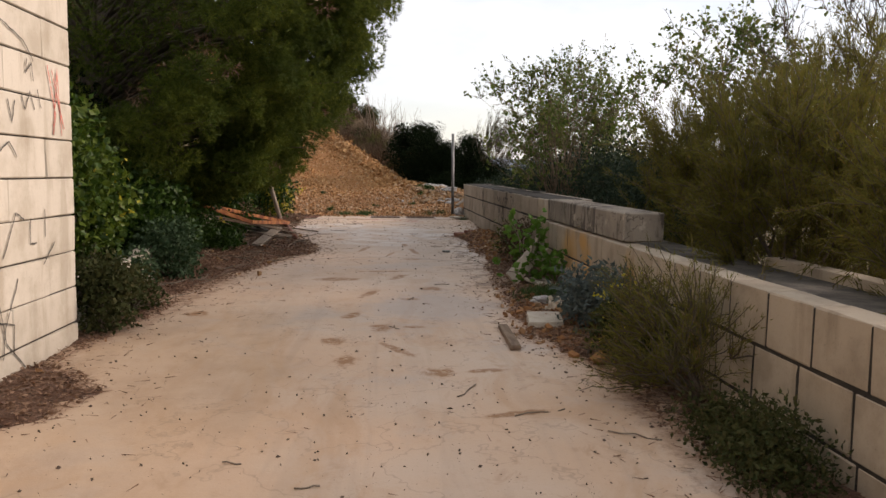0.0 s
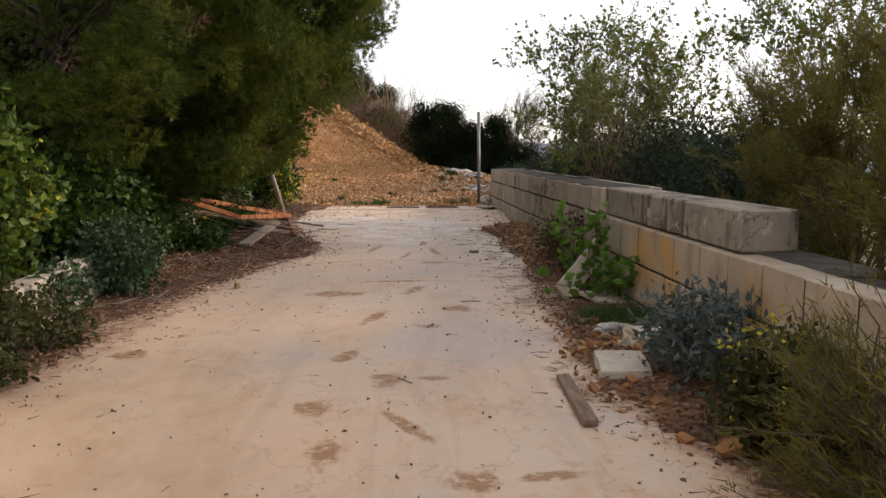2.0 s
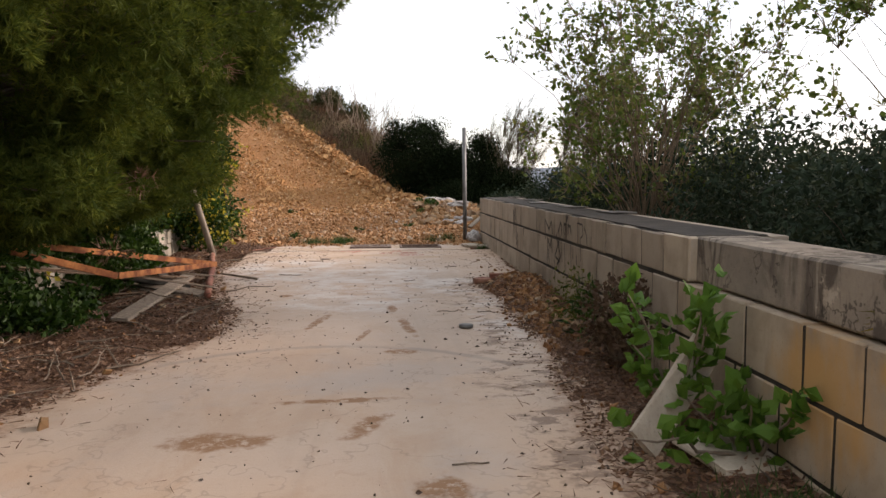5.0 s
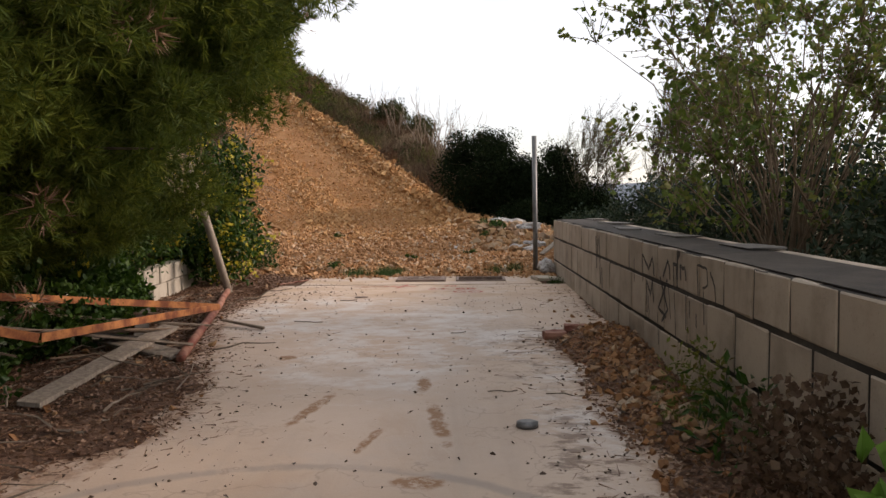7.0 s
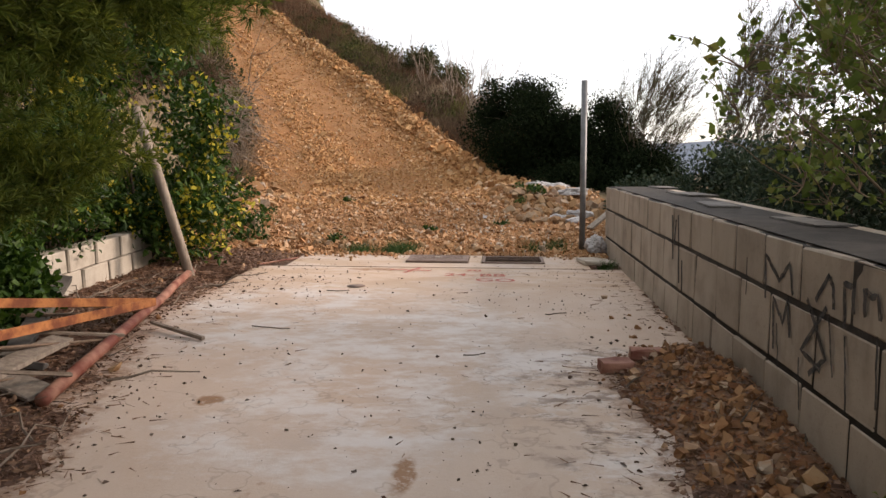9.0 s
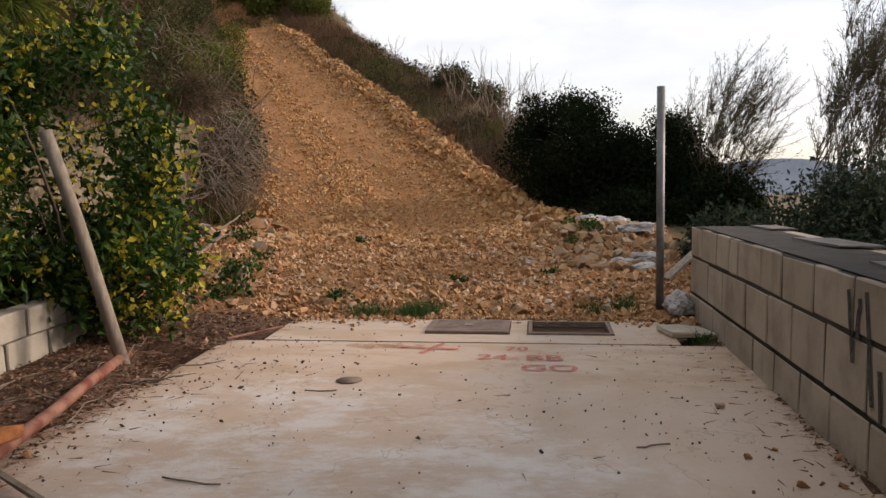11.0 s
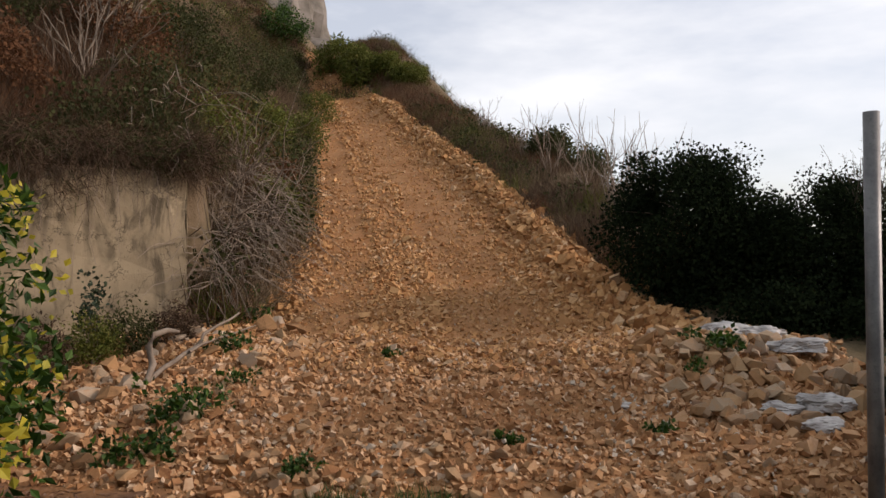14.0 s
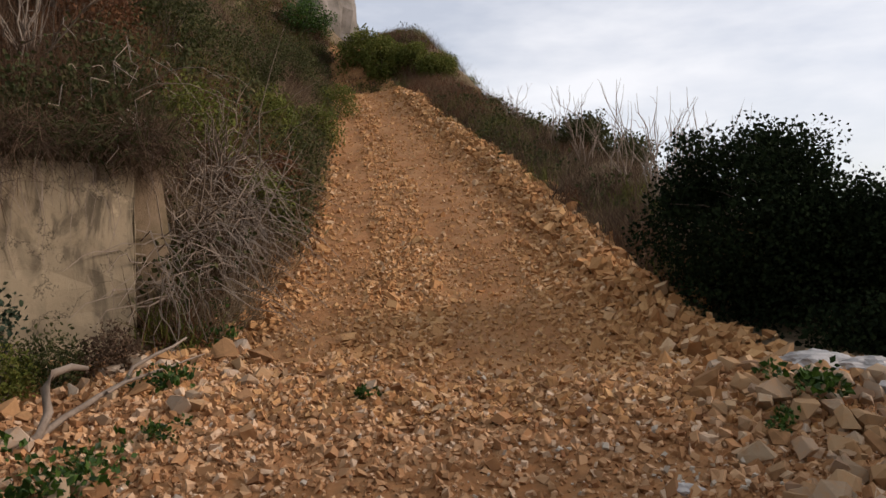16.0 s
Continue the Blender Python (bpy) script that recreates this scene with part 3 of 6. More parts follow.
# ---- the lie of the land ----
GY = np.array([-400, -50, 0, 19.5, 22, 24.3, 26.3, 29.7, 34.5, 43, 53, 70, 120, 700.0])
GZ = np.array([-2.0, -1.4, -0.02, 0.52, 0.78, 1.18, 1.66, 2.65, 4.15, 7.45, 11.0, 11.8, 6.0, -14.0])
LEFT_Y = np.array([0, 4.25, 4.6, 5.1, 5.5, 5.75, 6.0, 7.5, 9.2, 10.6, 11.9, 12.8, 14.4, 16.0, 17.1, 18.0, 18.7, 19.1])
LEFT_X = np.array([-2.65, -2.65, -2.15, -2.0, -2.2, -2.5, -2.58, -2.25, -2.05, -1.85, -1.32, -1.25, -1.65, -2.08, -2.03, -2.14, -1.95, -1.7])
RIGHT_Y = np.array([0, 3.7, 5.6, 6.6, 7.4, 8.4, 10.6, 11.5, 12.2, 13.9, 14.7, 15.05, 15.4, 19.2])
RIGHT_X = np.array([1.45, 1.4, 1.35, 0.95, 1.08, 1.13, 1.2, 1.42, 1.27, 1.23, 1.15, 1.35, 1.85, 1.9])
RET_A, RET_B = np.array([-4.95, 23.75]), np.array([-8.2, 18.7])


def wall_x(y):
    return 1.94 - 0.0072 * (y - 5)


def lane(y):
    return np.interp(y, GY, GZ)


def smooth01(v):
    v = np.clip(v, 0, 1)
    return v * v * (3 - 2 * v)


def lattice(i, k, seed):
    h = np.sin(i * 127.1 + k * 311.7 + seed * 74.7) * 43758.5453
    return h - np.floor(h)


def wobble(x, y, s, seed=0.0, layers=3):
    """Smooth layered unevenness, about -1 to 1."""
    out, amp, total = 0.0, 1.0, 0.0
    for n in range(layers):
        u, v = x * s * 0.5, y * s * 0.5
        i, k = np.floor(u), np.floor(v)
        a, b = smooth01(u - i), smooth01(v - k)
        q = seed + 3.1 * n
        low = lattice(i, k, q) * (1 - a) + lattice(i + 1, k, q) * a
        high = lattice(i, k + 1, q) * (1 - a) + lattice(i + 1, k + 1, q) * a
        out = out + amp * ((low * (1 - b) + high * b) * 2 - 1)
        total, amp, s = total + amp, amp * 0.55, s * 2.1
    return out / total * 1.5


MID_Y = np.array([20, 22, 25, 28.4, 34, 46.7, 60])
MID_X = np.array([-0.9, -1.1, -2.05, -3.4, -5.9, -12.6, -20.0])
HALF = np.array([3.4, 3.0, 2.2, 2.1, 2.15, 1.5, 0.3])


def ramp_mid(y):
    return np.interp(y, MID_Y, MID_X)


def ramp_half(y):
    return np.interp(y, MID_Y, HALF)


def land(x, y):
    """Height of the place without the fine litter."""
    x, y = np.asarray(x, float), np.asarray(y, float)
    base = lane(y)
    side = x - ramp_mid(y)
    half = ramp_half(y)
    far = smooth01((y - 22.5) / 5)
    # left of the ramp the hill climbs steeply
    dl = np.clip(-side - half, 0, None)
    left = (np.minimum(dl * 1.15, 3.2 + dl * 0.55) + 0.45 * wobble(x, y, 0.9, 11.0) * smooth01(dl / 1.5)) * far
    # right of the ramp: a low bank, then the slope falls away
    dr = np.clip(side - half, 0, None)
    bank = np.interp(y, [22, 26, 31, 36, 42, 50, 60, 90], [0, 0.05, 0.15, 0.1, 0.1, 0.2, 0.6, 1.0])
    right = bank * smooth01(dr / 1.6) - np.clip(dr - 2.2, 0, None) * 0.95
    right *= smooth01((y - 20) / 5)
    z = base + left + right + 1.7 * smooth01((y - 47.2) / 3) * (np.abs(side) < 6)
    z = np.maximum(z, -14 + 0 * z)
    # behind the retaining wall
    d = (RET_B - RET_A) / np.linalg.norm(RET_B - RET_A)
    nx, ny = d[1], -d[0]
    s = (x - RET_A[0]) * nx + (y - RET_A[1]) * ny
    along = (x - RET_A[0]) * d[0] + (y - RET_A[1]) * d[1]
    behind = (s > 0.1) & (along > -0.4) & (y > 14)
    z = np.where(behind, np.maximum(z, 2.75 + 0.75 * np.clip(s, 0, 9)), z)
    # the terrace left of the low wall, the drop right of the block wall
    tl = np.clip(-3.2 - x, 0, None) * smooth01((20.6 - y) / 1.6)
    z = z + np.where((~behind) & (y < 23.5), 0.25 * smooth01(tl / 0.6) + 0.16 * np.clip(tl - 1.5, 0, 12), 0)
    fall = np.clip(x - 2.7, 0, None) * smooth01((30 - y) / 6)
    z = z - 0.22 * np.clip(fall, 0, 60)
    z = np.where(x > 12, np.maximum(z, -14), z)
    r = np.hypot(x, y - 15)
    return z * np.where(r > 160, np.clip(1 - (r - 160) / 300, 0, 1), 1) - 14 * smooth01((r - 160) / 200)


def litter(x, y):
    """How far soil and litter lie over (or the bare slab under) the lane's surface."""
    e = np.interp(y, LEFT_Y, LEFT_X)
    f = np.interp(y, RIGHT_Y, RIGHT_X)
    inside = np.minimum(x - e, f - x) + 0.12 * wobble(x, y, 2.6, 1.0, 5)
    inside = np.minimum(inside, 19.28 - y + 0.05 * wobble(x, y, 5.0))
    lift = 0.055 * smooth01(-inside / 0.5) - 0.012 + 0.02 * wobble(x, y, 7.0, 3.0, 4)
    return np.where(inside > 0.0, -0.03 - 0.2 * smooth01((inside - 0.1) / 0.4), np.where(y < 23, lift, 0.03 * wobble(x, y, 3.0)))


def ground_z(x, y):
    x, y = np.asarray(x, float), np.asarray(y, float)
    rough = smooth01((y - 19.4) / 2) * (0.05 * wobble(x, y, 1.9, 4.0) + 0.035 * wobble(x, y, 5.3, 5.0))
    pit = (x > -2.6) & (x < -2.08) & (y > 17.42) & (y < 18.0)
    shaft = (x > -0.6) & (x < 1.2) & (y > 18.5) & (y < 19.25)
    heap = 0.2 * np.exp(-(((x - 0.98) / 0.85) ** 2 + ((y - 22.8) / 0.85) ** 2)) + 0.05 * np.exp(-(((x + 3.6) / 0.7) ** 2 + ((y - 22.0) / 1.6) ** 2))
    heap = heap + 0.10 * np.exp(-(((x - 1.72) / 0.28) ** 2 + ((y - 14.1) / 0.75) ** 2))
    over = (x - ramp_mid(y)) - ramp_half(y)
    ridge = 0.16 * np.exp(-(over / 0.3) ** 2) * smooth01((y - 23.6) / 1.5) * smooth01((50 - y) / 3) * (0.75 + 0.5 * wobble(x, y, 1.4, 21.0))
    return land(x, y) + litter(x, y) + rough + heap + ridge - 0.3 * pit - 0.5 * shaft


def axis(*spans):
    out = []
    for a, b, step in spans:
        out.append(np.arange(a, b, step))
    return np.concatenate(out)


def sheet(name, X, Y, height, material):
    x, y = np.meshgrid(X, Y)
    V = np.stack([x, y, height(x, y)], -1).reshape(-1, 3)
    i, k = np.meshgrid(np.arange(len(Y) - 1), np.arange(len(X) - 1), indexing="ij")
    n = len(X)
    F = np.stack([i * n + k, i * n + k + 1, (i + 1) * n + k + 1, (i + 1) * n + k], -1).reshape(-1, 4)
    return new(name, mesh_of(name, V, F, material, True))


ground = sheet("ground", axis((-900, -100, 60), (-100, -30, 8), (-30, -8, 0.7), (-8, -3.2, 0.16), (-3.2, 2.4, 0.07), (2.4, 8, 0.25), (8, 40, 2), (40, 900, 60)),
               axis((-400, -40, 40), (-40, 0, 2), (0, 3, 0.3), (3, 20.5, 0.07), (20.5, 30, 0.12), (30, 60, 0.35), (60, 120, 3), (120, 1000, 60)), ground_z, M_GROUND)
co = np.empty(len(ground.data.vertices) * 3, np.float32)
ground.data.vertices.foreach_get("co", co)
co = co.reshape(-1, 3)
off = np.abs(co[:, 0] - ramp_mid(co[:, 1])) - ramp_half(co[:, 1])
wide = np.where((co[:, 1] < 23.2) & (co[:, 0] > -5.2) & (co[:, 0] < 2.0), 1.0, 0.0)
ground.data.attributes.new("bare", "FLOAT", "POINT").data.foreach_set("value", np.maximum(np.clip(0.5 - off / 0.9, 0, 1), wide).astype(np.float32))
tagged(ground, "brown litter, ochre rubble dirt and scrubby hillside soil", "ground", "", "structure")

# far hills beyond the drop, their haze put into the colour
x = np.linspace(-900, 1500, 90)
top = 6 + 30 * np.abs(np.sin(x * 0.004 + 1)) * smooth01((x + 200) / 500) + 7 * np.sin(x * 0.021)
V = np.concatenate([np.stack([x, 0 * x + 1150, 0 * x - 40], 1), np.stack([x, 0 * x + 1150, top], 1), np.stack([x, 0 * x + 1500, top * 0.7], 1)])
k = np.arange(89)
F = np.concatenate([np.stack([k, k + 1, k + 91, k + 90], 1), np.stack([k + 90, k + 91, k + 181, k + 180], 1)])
tagged(new("backdrop", mesh_of("backdrop", V, F, M_HAZE, True)), "far hills across the valley, tinted blue for haze", "hills", "", "structure")

# ---- the concrete lane ----
pavement = tagged(new("pavement"), "worn tan concrete lane with mud smears and stains", "pavement", "", "structure")


def slab(x0, x1, y0, y1, step=0.25, thick=0.2, lift=0.0, jag=0.0):
    X, Y = np.linspace(x0, x1, max(2, int((x1 - x0) / step) + 1)), np.linspace(y0, y1, max(2, int((y1 - y0) / step) + 1))
    x, y = np.meshgrid(X, Y)
    y = y + jag * wobble(x, y * 0, 6.0) * (y > y1 - 1e-6)
    z = lane(y) + lift + 0.0015 * wobble(x, y, 1.2)
    top = np.stack([x, y, z], -1).reshape(-1, 3)
    n, m = len(X), len(Y)
    i, k = np.meshgrid(np.arange(m - 1), np.arange(n - 1), indexing="ij")
    F = np.stack([i * n + k, i * n + k + 1, (i + 1) * n + k + 1, (i + 1) * n + k], -1).reshape(-1, 4)
    ring = np.concatenate([np.arange(n), np.arange(1, m) * n + n - 1, (m - 1) * n + np.arange(n - 2, -1, -1), np.arange(m - 2, 0, -1) * n])
    low = top[ring] - (0, 0, thick)
    j = np.arange(len(ring))
    q = (j + 1) % len(ring)
    S = np.stack([ring[j], n * m + j, n * m + q, ring[q]], 1)
    V = np.concatenate([top, low])
    me = mesh_of("slab", V, np.concatenate([F, S]), M_CONCRETE)
    e = np.minimum(V[:, 0] - np.interp(V[:, 1], LEFT_Y, LEFT_X), np.interp(V[:, 1], RIGHT_Y, RIGHT_X) - V[:, 0])
    e = np.minimum(e, 19.35 - V[:, 1])
    me.attributes.new("rim", "FLOAT", "POINT").data.foreach_set("value", (0.62 * np.exp(-np.clip(e, 0, None) / 0.28)).astype(np.float32))
    return me


part("slab", slab(-3.0, 1.98, -4.0, 17.4, 0.1), pavement)
part("slab", slab(-2.06, 1.98, 17.4, 18.34, 0.1), pavement)
for x0, x1, y0, y1 in ((-1.75, -0.49, 18.36, 19.22), (-0.49, 0.215, 18.36, 18.64), (0.215, 0.355, 18.36, 19.22), (0.355, 1.06, 18.36, 18.64), (1.06, 1.52, 18.36, 19.2), (-0.49, 0.215, 19.2, 19.25), (0.355, 1.06, 19.2, 19.25)):
    part("slab", slab(x0, x1, y0, y1, 0.15, 0.3, 0.004 if y0 < 18.5 else 0.0), pavement)

# manholes: one covered, one open
manhole_cover = tagged(new("manhole_cover"), "rusty rectangular iron cover set in the concrete", "manhole cover")
manhole_cover.location = (-0.138, 18.92, float(lane(18.92)) + 0.006)
bm = box_bm(0.69, 0.54, 0.03, 0.006)
part("plate", bm_mesh("plate", bm, M_IRON), manhole_cover)
for i in range(7):
    part("rib", bm_mesh("rib", box_bm(0.56, 0.014, 0.006, 0.0015), M_IRON), manhole_cover, m=pose(0, -0.2 + i * 0.066, 0.0145))
part("lifting_lug", bm_mesh("lifting_lug", box_bm(0.07, 0.03, 0.012, 0.003), M_SLABSTONE), manhole_cover, m=pose(0, -0.02, 0.021))
open_manhole = tagged(new("open_manhole"), "open rectangular pit with a rusty iron rim", "manhole")
open_manhole.location = (0.708, 18.92, float(lane(18.92)))
for sx, sy, px, py in ((0.69, 0.035, 0, -0.26), (0.69, 0.035, 0, 0.26), (0.035, 0.485, -0.328, 0), (0.035, 0.485, 0.328, 0)):
    part("rim", bm_mesh("rim", box_bm(sx, sy, 0.05, 0.004), M_IRON), open_manhole, m=pose(px, py, -0.012))
part("shaft_floor", bm_mesh("shaft_floor", box_bm(0.66, 0.52, 0.04, 0.0), M_MORTAR), open_manhole, m=pose(0, 0, -0.4))

# ---- block walls ----
def block_mesh(name, sx, sy, sz, material, n=5):
    return [bm_mesh(name, box_bm(sx, sy, sz, 0.009, 0.0022), material) for _ in range(n)]


TOP, DOWN, TALL = 1.155, (0.0, 0.275, 0.61, 0.94), (0.275, 0.335, 0.33, 0.33)
wall_right = tagged(new("wall_right"), "long low wall of pale limestone blocks with dark joints", "wall", "", "structure")


def course_z(y, c):
    """Top of course c (0 is the uppermost), which climbs a little with the lane."""
    return TOP + 0.0088 * y - DOWN[c]


turn_right = math.degrees(math.atan(0.0072))
pitch_right = math.degrees(math.atan(0.0088))
JOINTS = ((19.66, 19.22, 18.7, 18.3, 18.06, 17.5, 17.1, 15.06, 13.65, 13.16, 12.66, 12.24, 10.1),
          (19.66, 18.98, 18.5, 17.85, 17.36, 16.9, 14.93, 14.01, 12.92, 12.51, 9.38, 8.85, 8.42, 7.98, 7.47, 1.0),
          (19.66, 19.3, 18.78, 18.28, 17.65, 17.2, 15.0, 14.54, 14.03, 13.58, 13.12, 12.64, 9.04, 8.6, 8.16, 7.72, 7.27, 1.0),
          (19.66, 19.2, 14.2, 9.5, 1.0))


def course_ends(knots):
    """Joint places along a course: long stretches are shared out into blocks of about 0.47 m."""
    out = [knots[0]]
    for p, q in zip(knots, knots[1:]):
        n = max(1, round((p - q) / 0.47))
        out += [p + (q - p) * (i + 1) / n for i in range(n)]
    return out


for c in range(4):
    ends = course_ends(JOINTS[c])
    for hi, lo in zip(ends, ends[1:]):
        yc = (hi + lo) / 2
        grey = bool(yc + rng.normal(0, 0.3) > 10.4)
        me = bm_mesh("block", box_bm(0.2, hi - lo - rng.uniform(0.013, 0.022), TALL[c] - (0.024 if grey else 0.016), 0.008, 0.0025), M_BLOCK_GREY if grey else M_BLOCK)
        part("block", me, wall_right, m=pose(wall_x(yc) + 0.1 + rng.normal(0, 0.0012), yc, course_z(yc, c) - TALL[c] / 2, pitch_right, 0, turn_right + rng.normal(0, 0.1)))
# mortar core, dark infill and the back leaf
for name, y0, y1, x0, x1, drop, mat in (("mortar", 1.0, 19.64, 0.006, 0.19, 0.295, M_MORTAR), ("mortar", 10.2, 19.64, 0.006, 0.19, 0.012, M_MORTAR), ("infill", 10.2, 19.64, 0.2, 0.54, 0.025, M_FILL), ("infill", 1.0, 10.2, 0.2, 0.9, 0.36, M_FILL), ("bitumen_layer", 10.2, 19.5, 0.035, 0.53, 0.0, M_MORTAR), ("coping", 10.2, 19.66, 0.54, 0.66, 0.008, M_BLOCK_GREY), ("coping", 1.0, 6.0, 0.9, 1.05, 0.29, M_BLOCK)):
    deep = 0.006 if name == "bitumen_layer" else 1.2
    bm = box_bm(x1 - x0, y1 - y0, deep, 0.004 if deep > 1 else 0.001)
    yc = (y0 + y1) / 2
    part(name, bm_mesh(name, bm, mat), wall_right, m=pose(wall_x(yc) + (x0 + x1) / 2, yc, course_z(yc, 0) - drop - (0.6 if deep > 1 else 0.004), pitch_right, 0, turn_right))
# the rendered concrete length, set back on the lower courses
bm = box_bm(0.38, 3.2, 0.27, 0.014)
part("rendered_block", bm_mesh("rendered_block", bm, M_RENDER), wall_right, "grey rendered concrete with dark drips", pose(wall_x(8.57) + 0.24, 8.57, course_z(8.57, 0) - 0.136, pitch_right, 0, turn_right))
for i in range(5):
    x0 = 0.22 + rng.uniform(0, 0.25)
    part("loose_slate", bm_mesh("loose_slate", box_bm(0.2 + 0.1 * rng.random(), 0.5 + 0.4 * rng.random(), 0.012, 0.002, 0.003), M_SLATE), wall_right, m=pose(wall_x(15) + x0 + 0.1, 13.2 + i * 1.5, course_z(13.2 + i * 1.5, 0) + 0.006, 0, 0, rng.uniform(-6, 6)))

# building at the start, whitewashed blocks
BUILDING_Z = 0.031
building_wall = tagged(new("wall_building"), "tall whitewashed block wall with dark graffiti scrawls", "wall", "", "structure")
white_blocks = {L: block_mesh("block", 0.2, L - 0.008, 0.279, M_BLOCK_WHITE) for L in (0.5, 1.1, 1.7)}
for c in range(17):
    y, n = 6.52, c
    while y > 0.6:
        L = (0.5, 1.7, 1.1)[n % 3]
        part("block", white_blocks[L][int(rng.integers(5))], building_wall, m=pose(-2.77 + rng.normal(0, 0.002), y - L / 2, BUILDING_Z + 0.289 * (c - 1) + 0.1445))
        y, n = y - L, n + 1
part("core", bm_mesh("core", box_bm(3.0, 12.0, 4.75, 0.0), M_MORTAR), building_wall, m=pose(-4.19, 0.5, 2.3))

# low wall along the left
wall_low = tagged(new("wall_low"), "low whitewashed block wall under the shrubs", "wall", "", "structure")
low_blocks = block_mesh("block", 0.18, 0.46, 0.192, M_BLOCK_LOW)
for c in range(2):
    y = 6.7 + 0.24 * (c % 2)
    while y < 18.1:
        xc = float(np.interp(y, [6.7, 9, 12, 18.3], [-2.72, -2.85, -3.05, -3.12]))
        part("block", low_blocks[int(rng.integers(5))], wall_low, m=pose(xc - 0.09, y + 0.23, float(lane(y + 0.23)) + 0.03 + 0.2 * c + 0.1, 1.6, 0, 2.0))
        y += 0.475

# retaining wall at the foot of the hill
wall_retaining = tagged(new("wall_retaining"), "old streaked plaster retaining wall with hanging roots", "wall", "", "structure")
d = (RET_B - RET_A) / np.linalg.norm(RET_B - RET_A)
Lr = float(np.linalg.norm(RET_B - RET_A))
bm = box_bm(Lr, 0.28, 3.0, 0.02, 0.012, 14)
cx, cy = (RET_A + RET_B) / 2
part("plaster_face", bm_mesh("plaster_face", bm, M_RETAIN), wall_retaining, m=pose(float(cx), float(cy), 1.42, 0, 0, math.degrees(math.atan2(d[1], d[0]))))


# ---- vegetation ----
def leafy(name, label, category, base, center, radii, leaf, size, nk, per, r, stem=0.03, bark=None, slim=0.42, shell=0.45, rule=None, more=(), stems=14, group="", outness=0.5, leafname="crown"):
    """A shrub or small tree: crooked stems to its clumps, and many small leaves."""
    K = clumps_in(center, radii, nk, shell, rule)
    parts = []
    V, F = limbs(base, K, stem, 0.4, 4, stems)
    parts.append(("limb_work", V, F, bark or M_BARK))
    C, o = scatter(K, per, r)
    lo = land(C[:, 0], C[:, 1]) + 0.02
    ok = C[:, 2] > lo
    V, F = leaf_cards(C[ok], o[ok] * outness + (0, 0, 0.15), size, slim)
    parts.append((leafname, V, F, leaf))
    for nm, mat, kk, pp, rr, sz in more:
        pick = K[rng.integers(0, len(K), kk)] + rng.normal(0, r * 0.8, (kk, 3)) + unit(K[rng.integers(0, len(K), kk)] - center) * 0.0
        pick = pick + unit(pick - np.asarray(center)) * 0.06
        C, o = scatter(pick, pp, rr)
        V, F = leaf_cards(C, o * 0.6, sz, 0.4)
        parts.append((nm, V, F, mat))
    return plant(name, base, label, category, parts, group)


def feathery(name, label, base, center, radii, nk, per, mat, r=0.28, length=0.09, width=0.006, lean=(0, 0, 0), stem=0.04, stems=30, shell=0.25, twigs=6, rule=None, category="tamarisk", thick=1.0, group=""):
    """A tamarisk: long thin shoots set with fine scales."""
    K = clumps_in(center, radii, nk, shell, rule)
    V, F = limbs(base, K, stem, 0.3, 4, stems, 0.05, 0.05)
    shoots, leaves_v = [(V, F)], []
    out = unit(K - np.asarray(base)) + np.asarray(lean)
    for k, o in zip(K, out):
        for _ in range(twigs):
            e = k + unit(o + rng.normal(0, 0.45, 3)) * r * rng.uniform(1.0, 2.4)
            P = bent(k, e, 5, 0.02, 0.04)
            shoots.append(tube(P, np.linspace(0.006, 0.002, 5) * thick, 3))
            s = rng.uniform(0, 1, per)
            i = np.minimum((s * 4).astype(int), 3)
            C = P[i] + (P[i + 1] - P[i]) * (s * 4 - i)[:, None]
            leaves_v.append((C + rng.normal(0, 0.02, C.shape), np.repeat(unit(e - k)[None], per, 0)))
    C = np.concatenate([c for c, _ in leaves_v])
    o = np.concatenate([q for _, q in leaves_v])
    LV, LF = blades(C, o, length, width, 0.55)
    V, F = joined(shoots)
    return plant(name, base, label, category, [("limb_work", V, F, M_BARK), ("foliage", LV, LF, mat)], group)


def gz(x, y):
    return float(land(x, y))


